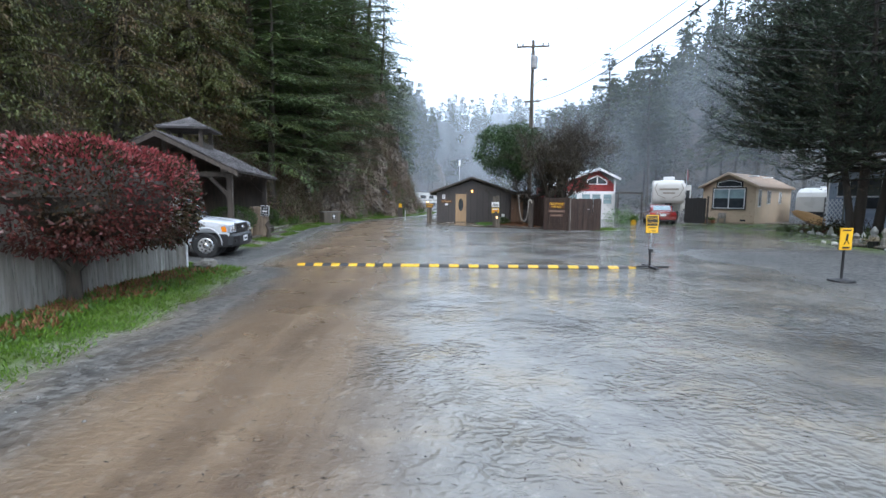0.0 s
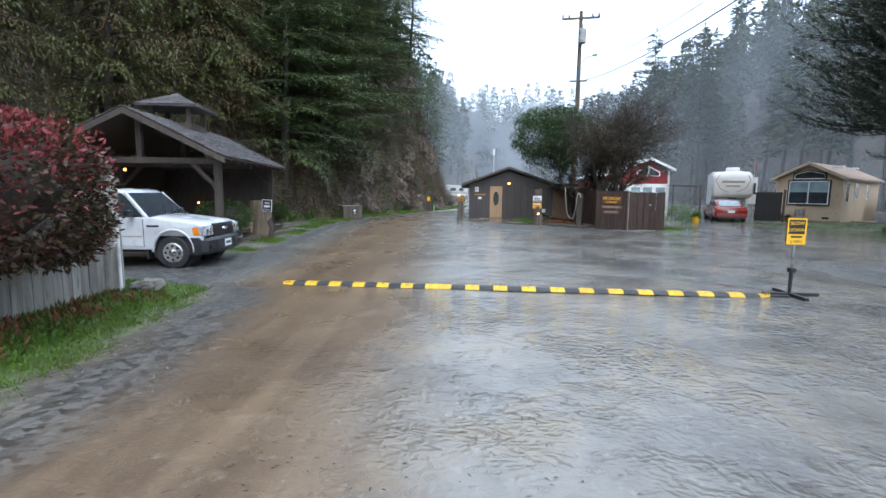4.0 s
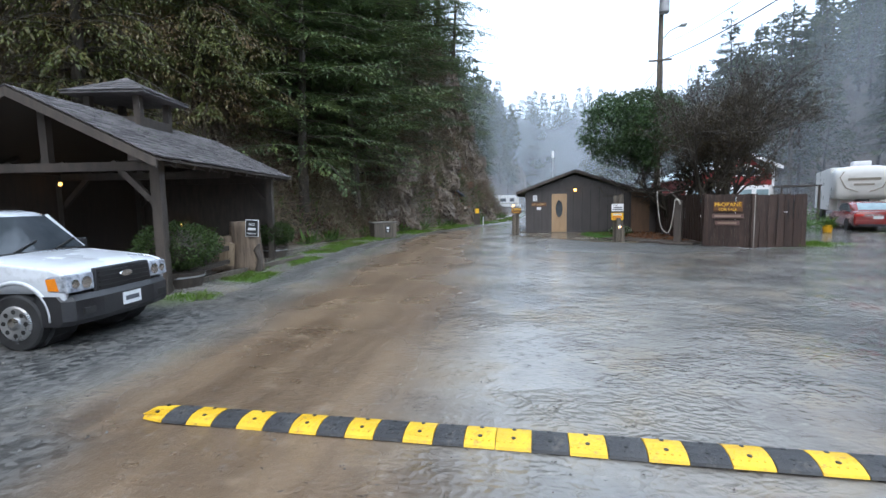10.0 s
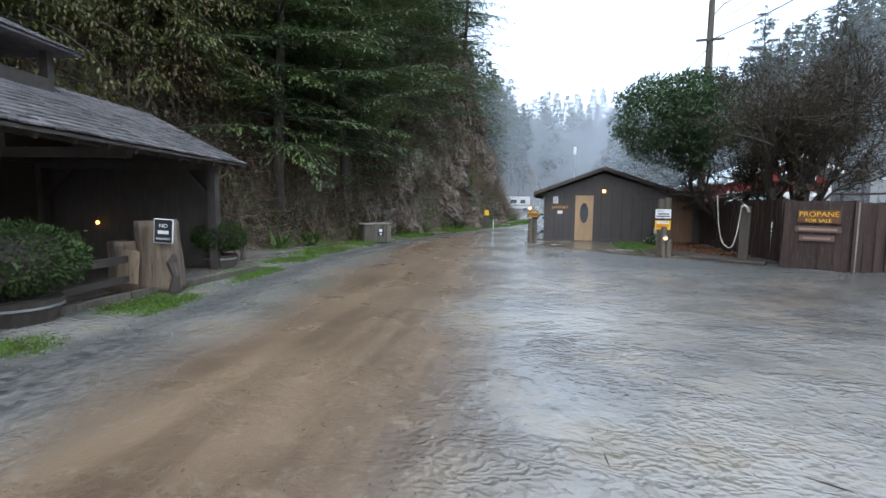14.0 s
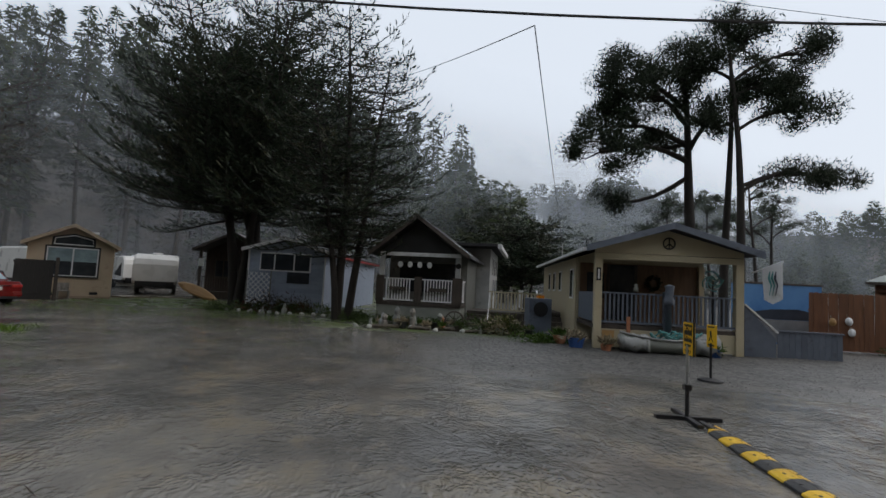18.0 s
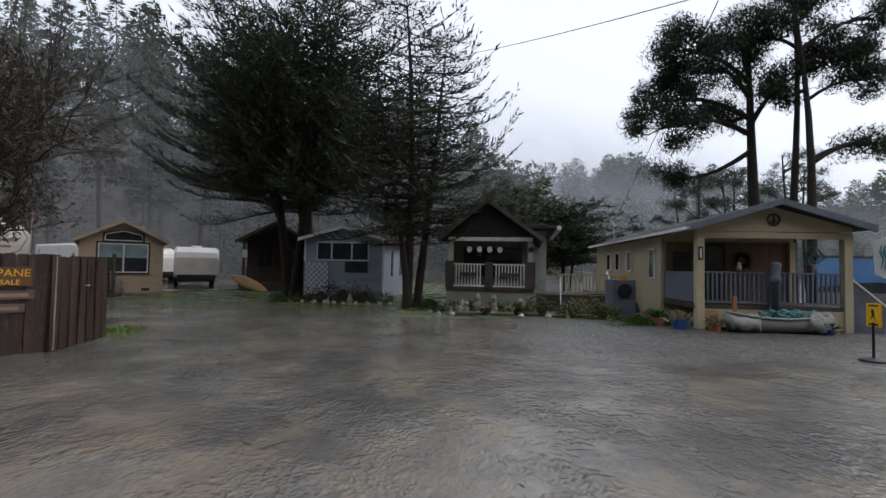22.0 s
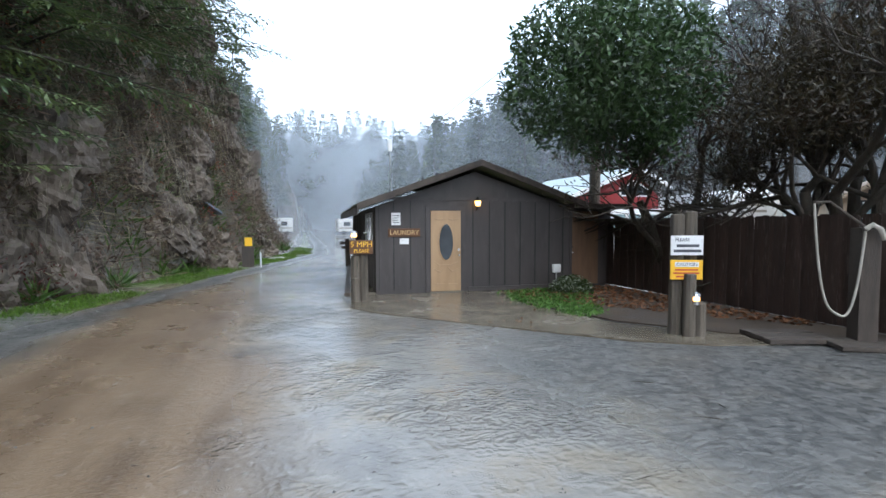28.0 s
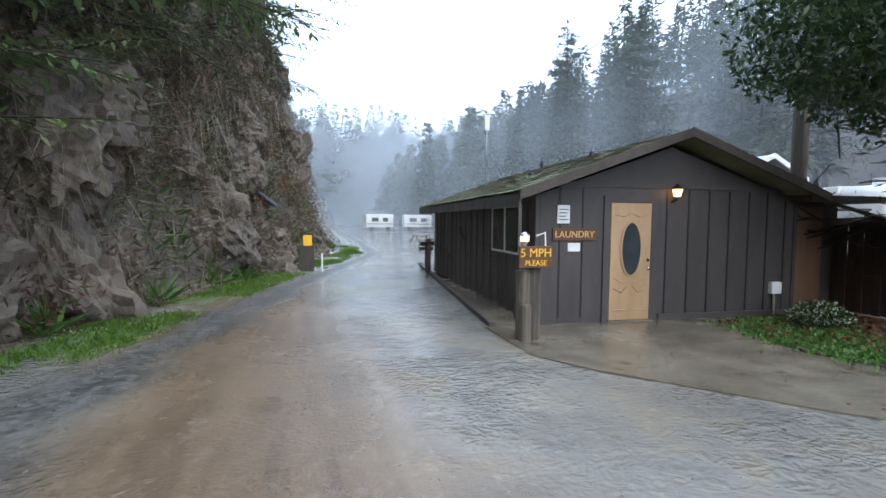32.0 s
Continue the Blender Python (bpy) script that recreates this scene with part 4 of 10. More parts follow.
part("white_strip", Soup().box(-0.18, 0.16, -0.1035, -0.1005, 1.05, 1.12), M["white"], yb)
letters("CAUTION", 0.066, M["sign_text"], yb, pose(-0.01, -0.1045, 1.085, 90, 0, 0))
for z, a, b in ((1.005, -0.18, 0.15), (0.955, -0.2, 0.17), (0.905, -0.16, 0.13)):
    part("text_bar", Soup().box(a, b, -0.1035, -0.1008, z - 0.012, z + 0.012), surf("red_ink", (0.45, 0.06, 0.02), (0.5, 0.08, 0.03), 3, 0.5, 0.0), yb)
pl = part("path_light", Soup().tube([(0.10, -0.16, 0.50), (0.10, -0.16, 0.56)], 0.05, 10), M["steel"], notice_posts, "small round lamp, lit")
part("bulb", Soup().tube([(0.10, -0.16, 0.56), (0.10, -0.16, 0.62)], 0.055, 12), M["lamp_on"], pl)
part("lamp_cap", Soup().tube([(0.10, -0.16, 0.62), (0.10, -0.16, 0.66), (0.10, -0.16, 0.69)], [0.075, 0.06, 0.015], 12), M["steel"], pl)

hatch = thing("timber_hatch", pose(4.72, 29.5, 0.0, 0, 0, -20) @ Matrix.Diagonal((0.75, 0.7, 1, 1)), "low wet timber hatch cover on the ground", "hatch")
for i in range(5):
    part("plank", Soup().box(-0.6, 0.6, -0.5 + i * 0.2, -0.31 + i * 0.2, 0.025, 0.09 + 0.008 * (i % 2)), M["timber"], hatch, bevel=0.006)
hatch2 = thing("timber_hatch", pose(5.35, 28.75, 0.0, 0, 0, -30), "low wet timber hatch cover on the ground", "hatch")
for i in range(3):
    part("plank", Soup().box(-0.55, 0.55, -0.3 + i * 0.2, -0.11 + i * 0.2, 0.02, 0.08), M["timber"], hatch2, bevel=0.006)

hose_post = thing("hose_post", pose(5.42, 28.95, 0, 0, 0, -30), "dark square post carrying a looped pale hose", "post")
part("post", Soup().box(-0.12, 0.12, -0.12, 0.12, 0, 1.62), M["timber"], hose_post, bevel=0.01)
pts = []
for k in range(25):
    a = k / 24
    pts.append((-0.72 + 0.62 * a, -0.16, 1.95 - 0.38 * a - (1.50 - 0.19) * (1 - abs(2 * a - 1) ** 3.2)))
part("hose", Soup().tube(pts, 0.017, 8), M["rope"], hose_post, "pale hose hanging in a loop")
part("spout", Soup().tube([(-0.10, -0.16, 1.60), (-0.03, -0.18, 1.66), (0.05, -0.2, 1.60), (0.10, -0.2, 1.46)], 0.035, 8), M["rope"], hose_post)
part("hanging_bar", Soup().tube([(-0.72, -0.16, 1.97), (-0.4, 0.1, 1.98), (0, 0, 1.62)], 0.02, 6), M["timber"], hose_post)


# ---- board fences ----
def board_mesh(w, h, t, ear=0.03):
    s = Soup().prism([(-w / 2, 0), (w / 2, 0), (w / 2, h - ear), (w / 2 - ear, h), (-w / 2 + ear, h), (-w / 2, h - ear)], -t / 2, t / 2)
    return s.mesh("fence_board")


def board_run(parent, a, b, h, w, t, mat, seed, jitter=0.02, rail_side=1, rails=(0.35, 1.4), ear=0.03, gap=0.008, lap=False):
    """Upright boards along a line on the ground, with rails behind them."""
    rng = random.Random(seed)
    ax, ay, bx, by = *a, *b
    ln, yaw = math.hypot(bx - ax, by - ay), math.degrees(math.atan2(by - ay, bx - ax))
    n = max(int(ln / w), 1)
    meshes = [board_mesh(ln / n + 0.02 if lap else w - gap, h + dh, t, ear) for dh in (-jitter, 0, jitter)]
    for me in meshes:
        me.materials.append(mat)
    for i in range(n):
        f = (i + 0.5) / n
        o = (t + 0.001) * (i % 2) if lap else 0.0
        at = pose(ax + (bx - ax) * f + o * (by - ay) / ln, ay + (by - ay) * f - o * (bx - ax) / ln, 0.02 + rng.uniform(0, jitter / 2), rng.uniform(-0.8, 0.8), rng.uniform(-0.7, 0.7), yaw)
        part("board", rng.choice(meshes), None, parent, at=at)
    for z in rails:
        o = Matrix.Translation((ax, ay, 0)) @ pose(0, 0, 0, 0, 0, yaw)
        part("rail", Soup().box(0, ln, rail_side * (t / 2 + 0.002), rail_side * (t / 2 + 0.042), z, z + 0.09, o), mat, parent)


lot_fence = thing("board_fence", pose(0, 0, 0), "tall dark-stained board fence behind the dump station", "fence")
board_run(lot_fence, (6.52, 36.0), (6.40, 28.4), 1.80, 0.145, 0.022, M["cedar_dark"], 3, 0.012, 1, lap=True)
board_run(lot_fence, (6.40, 28.4), (5.96, 28.02), 1.80, 0.145, 0.022, M["cedar_dark"], 4, 0.012, 1, lap=True)
enclosure = thing("propane_enclosure", pose(0, 0, 0), "dark-stained board enclosure with propane signs", "enclosure")
board_run(enclosure, (5.96, 28.0), (7.10, 27.17), 1.76, 0.145, 0.022, M["cedar_dark"], 5, 0.006, 1, lap=True)
board_run(enclosure, (7.20, 27.15), (8.90, 27.53), 1.72, 0.145, 0.022, M["cedar_dark"], 6, 0.006, 1, lap=True)
board_run(enclosure, (8.93, 27.56), (9.6, 29.6), 1.72, 0.145, 0.022, M["cedar_dark"], 7, 0.006, 1, lap=True)
part("corner_post", Soup().box(7.07, 7.225, 27.09, 27.16, 0.02, 1.78), M["cedar_dark"], enclosure, "dark corner post")
part("corner_strip", Soup().box(7.135, 7.165, 27.078, 27.0895, 0.03, 1.76), M["weathered"], enclosure, "pale worn edge strip")
part("gate_latch", Soup().box(8.15, 8.27, 27.35, 27.37, 1.15, 1.19, None), M["steel"], enclosure)
for i, (f0, f1) in enumerate(((0.42, 0.44), (0.62, 0.64), (0.72, 0.74), (0.82, 0.84))):
    xa = 7.2 + 1.7 * f0
    part("board_gap", Soup().box(xa, xa + 0.025, 27.105 + 0.38 * f0, 27.111 + 0.38 * f0, 0.95, 1.55), M["black"], enclosure)
EM = Matrix.Translation((5.96, 28.0, 0)) @ pose(0, 0, 0, 0, 0, -36.1)
for name, x0, x1, z0, z1, words, mt in (("propane_sign", 0.30, 1.16, 1.21, 1.54, True, "sign_brown"), ("plaque", 0.26, 1.20, 0.98, 1.13, False, "sign_grey"), ("plaque", 0.36, 1.08, 0.75, 0.90, False, "sign_grey")):
    b = part(name, Soup().box(x0, x1, -0.068, -0.036, z0, z1), M[mt], enclosure, "brown routed sign with yellow letters" if words else "faded plaque", bevel=0.006, at=EM)
    if words:
        part("lettering", text_mesh("PROPANE", 0.185), M["letter_yellow"], b, at=pose(0.73, -0.070, 1.435, 90, 0, 0))
        part("lettering", text_mesh("FOR SALE", 0.125), M["letter_yellow"], b, at=pose(0.73, -0.070, 1.275, 90, 0, 0))
    else:
        part("text_bar", Soup().box(x0 + 0.08, x1 - 0.08, -0.071, -0.0685, (z0 + z1) / 2 - 0.03, (z0 + z1) / 2 + 0.03), surf("faded_letters", (0.26, 0.18, 0.13), (0.30, 0.21, 0.16), 4, 0.6), b)

drive_fence = thing("board_fence", pose(0, 0, 0), "weathered grey board fence beside the grass verge", "fence")
board_run(drive_fence, (-5.58, 2.6), (-5.62, 12.2), 1.58, 0.15, 0.024, M["weathered"], 8, 0.03, 1)
gate_post = thing("gate_post", pose(-5.62, 12.38, on_ground(-5.62, 12.38)), "thick weathered gate post with rope and a carved cap", "post")
part("post", Soup().tube([(0, 0, 0), (0.01, 0, 0.8), (0, 0, 1.58), (0, 0, 1.66)], [0.15, 0.14, 0.135, 0.10], 12), M["weathered"], gate_post)
part("cap_log", Soup().tube([(-0.34, 0, 1.70), (-0.05, 0.02, 1.74), (0.16, 0, 1.70)], [0.07, 0.085, 0.06], 10), M["weathered"], gate_post)
part("cap_box", Soup().box(-0.08, 0.08, -0.05, 0.05, 1.80, 1.98), M["post"], gate_post, bevel=0.01)
rp = [(-0.16 + 0.11 * math.cos(a), -0.17, 1.45 - a * 0.055) for a in np.linspace(0, 12, 26)]
part("rope", Soup().tube(rp, 0.02, 6), M["rope"], gate_post)
pipe = thing("standpipe", pose(-5.42, 12.28, on_ground(-5.42, 12.28)), "thin white standpipe with a tap", "pipe")
part("pipe", Soup().tube([(0, 0, 0), (0, 0, 1.0)], 0.022, 8), M["white"], pipe)
part("tap", Soup().tube([(0, 0, 0.78), (0.0, -0.08, 0.78), (0, -0.1, 0.73)], 0.018, 6), M["steel"], pipe)
stone = thing("stone", pose(-5.1, 12.45, on_ground(-5.1, 12.45)), "flat grey stone on the verge", "stone")
part("body", Soup().ball((0, 0, 0.09), 0.26, 0.2, 0.13, 12, 8, 0.35), M["rock"], stone)

# ---- speed bump ----
bump_a, bump_b = Vector((-3.42, 13.72, 0)), Vector((4.95, 13.42, 0))
ln = (bump_b - bump_a).length
speed_bump = thing("speed_bump", Matrix.Translation((bump_a.x, bump_a.y, 0.012)) @ pose(0, 0, 0, 0, 0, math.degrees(math.atan2(bump_b.y - bump_a.y, bump_b.x - bump_a.x))), "black and yellow rubber speed bump across the drive", "speed bump")


def bump_piece(x0, x1, e0=1.0, e1=1.0):
    prof = [(-0.145, 0.0), (-0.135, 0.018), (-0.075, 0.046), (0, 0.054), (0.075, 0.046), (0.135, 0.018), (0.145, 0.0)]
    return Soup().loft([[(x, y * e, z * e) for y, z in prof] for x, e in ((x0, e0), (x1, e1))])


cuts, x = [], 0.0
joint = 2.80
left = [(0.0, 0.20, "y")]
n = 6
st = (joint - 0.20) / n / 2
x = 0.20
for i in range(n):
    left += [(x, x + st, "b"), (x + st, x + 2 * st, "y")]
    x += 2 * st
n2 = 11
st2 = (ln - 0.2 - joint) / (2 * n2)
for i in range(n2):
    left += [(x, x + st2, "y"), (x + st2, x + 2 * st2, "b")]
    x += 2 * st2
left.append((x, ln, "y"))
for i, (a, b, c) in enumerate(left):
    seg = part("module", bump_piece(a + 0.003, b - 0.003, 0.75 if i == 0 else 1.0, 0.35 if i == len(left) - 1 else 1.0), M["yellow_rubber" if c == "y" else "worn_rubber"], speed_bump, "yellow section" if c == "y" else "black section")
    for sy in (-0.06, 0.06):
        part("bolt", Soup().tube([((a + b) / 2, sy, 0.040), ((a + b) / 2, sy, 0.0515)], 0.016, 8), M["black"], seg)
    for k in range(5):
        xx = a + (b - a) * (k + 0.7) / 5.4
        part("rib", Soup().beam((xx - 0.02, -0.10, 0.036), (xx + 0.02, -0.02, 0.0535), 0.014, 0.006), M["yellow_rubber" if c == "y" else "worn_rubber"], seg)
part("end_bar", Soup().box(ln, ln + 0.32, -0.03, 0.03, 0, 0.025), M["black"], speed_bump)

# ---- portable signs ----
slow = thing("slow_down_sign", pose(5.36, 13.55, 0.012, 0, 0, -2), "portable yellow and black slow down sign on a cross base", "sign")
part("base_bar", Soup().box(-0.42, 0.46, -0.035, 0.035, 0.0, 0.05), M["black_plastic"], slow, bevel=0.006)
part("base_bar", Soup().box(-0.035, 0.035, -0.45, -0.04, 0.0, 0.05).box(-0.035, 0.035, 0.04, 0.42, 0.0, 0.05), M["black_plastic"], slow)
part("pole", Soup().tube([(0, 0, 0.05), (0, 0, 0.45)], 0.028, 10), M["black_plastic"], slow)
part("pole", Soup().tube([(0, 0, 0.45), (0, 0, 1.0)], 0.022, 10), M["steel"], slow)
part("clamp", Soup().box(-0.045, 0.045, -0.045, 0.045, 0.40, 0.47), M["black_plastic"], slow)
plate = part("sign_plate", Soup().box(-0.155, 0.155, -0.03, -0.004, 0.86, 1.32), M["black"], slow, "black and yellow plastic sign", bevel=0.015)
for sy, ry, yy in ((1, 0, -0.032), (-1, 180, 0.0)):
    fy = (-0.0345, -0.0305) if sy > 0 else (-0.0035, 0.0005)
    part("yellow_border", Soup().box(-0.15, 0.15, *fy, 1.285, 1.31).box(-0.15, -0.13, *fy, 1.05, 1.285).box(0.13, 0.15, *fy, 1.05, 1.285), M["yellow"], plate)
    part("yellow_field", Soup().box(-0.15, 0.15, *fy, 0.87, 1.045), M["yellow"], plate)
    for words, size, z, mt in (("SLOW", 0.080, 1.225, "letter_yellow"), ("DOWN", 0.080, 1.11, "letter_yellow"), ("5 MPH", 0.066, 0.915, "black")):
        part("lettering", text_mesh(words, size, 0.002), M[mt], plate, at=pose(0, fy[0] - 0.001 if sy > 0 else fy[1] + 0.001, z, 90, 0, 0 if sy > 0 else 180))
    part("text_bar", Soup().box(-0.09, 0.09, fy[0] - 0.003 if sy > 0 else fy[0] + 0.001, fy[1] - 0.001 if sy > 0 else fy[1] + 0.003, 0.985, 1.015), M["black"], plate)
ped = thing("crossing_sign", pose(8.55, 11.65, 0.02, 0, 0, 8), "portable yellow crossing sign with a black symbol on a round base", "sign")
part("base_disc", Soup().tube([(0, 0, 0), (0, 0, 0.03), (0, 0, 0.06)], [0.24, 0.23, 0.08], 20), M["black_plastic"], ped)
part("pole", Soup().tube([(0, 0, 0.06), (0, 0, 0.75)], 0.025, 10), M["black_plastic"], ped)
pp = part("sign_plate", Soup().box(-0.15, 0.15, -0.03, -0.005, 0.66, 1.12), M["yellow"], ped, "yellow plastic sign", bevel=0.012)
for fy in ((-0.034, -0.0305), (-0.0045, -0.001)):
    part("symbol", Soup().beam((0.0, sum(fy) / 2, 0.86), (0.02, sum(fy) / 2, 1.0), 0.05, 0.003).beam((0.0, sum(fy) / 2, 0.88), (-0.06, sum(fy) / 2, 0.78), 0.03, 0.003).beam((0.01, sum(fy) / 2, 0.88), (0.06, sum(fy) / 2, 0.79), 0.03, 0.003), M["black"], pp)
    part("text_bar", Soup().box(-0.10, 0.10, *fy, 1.06, 1.09), M["black"], pp)
    part("text_bar", Soup().box(-0.09, 0.09, *fy, 0.695, 0.73), M["black"], pp)

# ---- open timber shelter on the drive side ----
BM = pose(-8.93, 17.33, 0.0, 0, 0, 8.7)
shelter = thing("timber_shelter", BM, "dark open-sided timber shelter with a shingled gable roof and cupola", "shelter")
for sx in (-1, 1):
    part("roof_deck", roof_slab(0, 3.72, sx * 2.42, 2.50, 0, 7.1, 0.05), M["timber"], shelter)
    rng = np.random.default_rng(11 + sx)
    rest = Soup()
    for row in range(15):
        f0, f1 = 1 - row / 15, 1 - min(row + 1.3, 15) / 15
        y = -0.03
        while y < 7.12:
            wd = 0.13 + 0.12 * rng.random()
            l = 0.018 * rng.random()
            xa, xb = sx * 2.45 * f0, sx * 2.45 * f1
            za, zb = 3.74 - 1.235 * f0, 3.74 - 1.235 * f1
            single = sx > 0 and row < 9
            s = Soup() if single else rest
            s.prism([(xa, za + 0.055 + l), (xb, zb + 0.052), (xb, zb + 0.062), (xa, za + 0.082 + l)], y, min(y + wd - 0.012, 7.13))
            y += wd
            if single:
                part("shingle", s, M["shingle"], shelter)
    tagged(part("shingles", rest, M["shingle"], shelter), kind="stuff")
    for y in (0.7, 6.3) if sx > 0 else (0.7, 3.4, 6.3):
        part("post", Soup().box(sx * 2.0 - 0.09, sx * 2.0 + 0.09, y - 0.09, y + 0.09, 0, 2.62), M["timber"], shelter, bevel=0.01)
        part("brace", Soup().beam((sx * 1.95, y, 1.75), (sx * 1.2, y, 2.55), 0.09, 0.11), M["timber"], shelter)
    part("plate_beam", Soup().box(sx * 2.0 - 0.09, sx * 2.0 + 0.09, 0.05, 6.95, 2.50, 2.66), M["timber"], shelter)
    for k in range(12):
        y = 0.12 + k * 0.62
        part("rafter_tail", Soup().beam((sx * 1.7, y, 2.80), (sx * 2.36, y, 2.465), 0.06, 0.10), M["timber"], shelter)
    part("bargeboard", Soup().prism([(0, 3.60), (sx * 2.45, 2.37), (sx * 2.45, 2.52), (0, 3.76)], -0.05, -0.005), M["timber"], shelter)
for y in (0.7, 3.4, 6.3):
    part("tie_beam", Soup().box(-2.1, 2.1, y - 0.08, y + 0.08, 2.38, 2.54), M["timber"], shelter)
    part("king_post", Soup().box(-0.07, 0.07, y - 0.07, y + 0.07, 2.54, 3.66), M["timber"], shelter)
part("back_wall", Soup().prism([(-2.1, 0), (2.0, 0), (2.0, 2.62), (0, 3.62), (-2.1, 2.57)], 6.5, 6.6), M["timber"], shelter)
part("side_wall", Soup().box(-2.15, -2.05, 0.8, 6.5, 0, 2.5), M["timber"], shelter)
part("side_rail", Soup().box(1.95, 2.05, 0.8, 3.3, 0.62, 0.74).box(1.95, 2.05, 0.8, 3.3, 0.30, 0.40), M["timber"], shelter)
cup = part("cupola", Soup().box(-0.62, 0.62, 2.55, 3.75, 3.35, 3.72), M["timber"], shelter, "small louvred cupola with a hipped shingle roof")
for sx in (-1, 1):
    for y in (2.60, 3.70):
        part("cupola_post", Soup().box(sx * 0.55 - 0.07, sx * 0.55 + 0.07, y - 0.07, y + 0.07, 3.72, 4.22), M["timber"], cup)
part("cupola_roof", Soup().loft([[(-0.9, 2.25, 4.18), (0.9, 2.25, 4.18), (0.9, 4.05, 4.18), (-0.9, 4.05, 4.18)], [(-0.9, 2.25, 4.22), (0.9, 2.25, 4.22), (0.9, 4.05, 4.22), (-0.9, 4.05, 4.22)], [(-0.03, 3.12, 4.68), (0.03, 3.12, 4.68), (0.03, 3.18, 4.68), (-0.03, 3.18, 4.68)]]), M["shingle"], cup)
for sx in range(4):
    ca, sa = math.cos(sx * math.pi / 2), math.sin(sx * math.pi / 2)
    for row in range(5):
        f = row / 5
        half, zz, half2, zz2 = 0.92 * (1 - f), 4.235 + 0.45 * f, 0.92 * (1 - f - 0.24), 4.235 + 0.45 * (f + 0.24)
        n = max(int(half * 9), 1)
        for k in range(n):
            a, b = -half + 2 * half * k / n + 0.006, -half + 2 * half * (k + 1) / n - 0.006
            h2 = max(half2, 0.01)
            q = [(a, -half, zz), (b, -half, zz), (min(max(b, -h2), h2), -h2, zz2 - 0.012), (min(max(a, -h2), h2), -h2, zz2 - 0.012)]
            q = [(ca * x - sa * y, 3.15 + sa * x + ca * y, z) for x, y, z in q]
            s = Soup().add(q + [(x, y, z + 0.016) for x, y, z in q], [(0, 1, 2, 3), (7, 6, 5, 4), (0, 4, 5, 1), (1, 5, 6, 2), (2, 6, 7, 3), (3, 7, 4, 0)])
            part("shingle", s, M["shingle"], cup)
for x, y, z in ((-1.6, 2.9, 2.28), (-0.8, 6.38, 1.15)):
    lp = part("bulb_lamp", Soup().tube([(x, y, z + 0.05), (x, y, z + 0.16)], 0.02, 6), M["black"], shelter, "bare bulb, lit")
    part("bulb", Soup().ball((x, y, z), 0.04, 0.04, 0.045, 10, 7), M["bulb_on"], lp)

# planting in front of the shelter
border = thing("timber_edging", pose(0, 0, 0), "low timber edging along the shelter's gravel bed", "edging")
for a, b in (((-7.22, 18.3), (-7.16, 20.6)), ((-7.16, 20.62), (-7.10, 22.5)), ((-7.10, 22.52), (-7.14, 24.3))):
    part("timber", Soup().beam((*a, on_ground(*a) + 0.05), (*b, on_ground(*b) + 0.05), 0.12, 0.11), M["post"], border, bevel=0.01)


def clipped_bush(name, m, r, label, seed):
    t = thing(name, m, label, "bush", "clipped bushes in tubs")
    tub = part("tub", Soup().tube([(0, 0, 0), (0, 0, 0.16), (0, 0, 0.30)], [r * 0.55, r * 0.62, r * 0.66], 16), M["timber"], t, "dark half-barrel tub")
    part("hoop", Soup().tube([(0, 0, 0.20), (0, 0, 0.23)], r * 0.665, 16), M["steel"], tub)
    part("trunk", Soup().tube([(0, 0, 0.28), (0, 0, 0.5)], 0.05, 6), M["bark"], t)
    rng = np.random.default_rng(seed)
    n = 4200
    d = unit(rng.normal(size=(n, 3)))
    bulge = 1 + 0.10 * np.sin(d[:, 0] * 5 + seed) * np.cos(d[:, 1] * 6) + 0.05 * rng.normal(size=n)
    p = d * np.array([r, r, r * 0.62]) * (bulge * (0.75 + 0.25 * rng.random(n) ** 0.4))[:, None] + [0, 0, 0.42 + r * 0.55]
    part("crown", leaf_mesh("crown", p, d + 0.7 * rng.normal(size=(n, 3)), 0.055 + 0.03 * rng.random(n), 0.017, rng), M["boxwood"], t)
    part("core", Soup().ball((0, 0, 0.42 + r * 0.55), r * 0.72, r * 0.72, r * 0.44, 12, 8, 0.2), M["bark"], t)
    return t


clipped_bush("clipped_bush", pose(-7.32, 19.05, on_ground(-7.32, 19.05)), 0.74, "rounded clipped bush in a dark tub by the shelter", 1)
clipped_bush("clipped_bush", pose(-8.0, 24.2, on_ground(-8.0, 24.2)), 0.55, "rounded clipped bush in a dark tub by the shelter", 2)
STUMP = (-7.35, 21.4)
stump = thing("tree_stump", pose(STUMP[0], STUMP[1], on_ground(*STUMP), 0, 0, 8), "tall split tree stump with peeling pale wood", "stump")


def stump_slab(x0, x1, h, depth, seed):
    """An upright slice of trunk with ragged sides and a broken top."""
    rings = []
    for i in range(11):
        z = h * i / 10
        ring = []
        for a in np.linspace(0, 2 * math.pi, 23)[:-1]:
            wob_ = 1 + 0.16 * noise.noise((math.cos(a) * 1.6 + seed, math.sin(a) * 1.6, z * 1.1)) + 0.10 * noise.noise((math.cos(a) * 4, math.sin(a) * 4 + seed, z * 0.8))
            flare = 1 + 0.10 * math.exp(-z * 5)
            px = math.copysign(abs(math.cos(a)) ** 0.7, math.cos(a)) * (x1 - x0) / 2 * wob_ * flare
            py = math.copysign(abs(math.sin(a)) ** 0.7, math.sin(a)) * depth / 2 * wob_ * flare
            ring.append(((x0 + x1) / 2 + px, py, z + (0.10 * noise.noise((px * 5, py * 5, seed)) if i == 10 else 0)))
        rings.append(ring)
    return Soup().loft(rings)


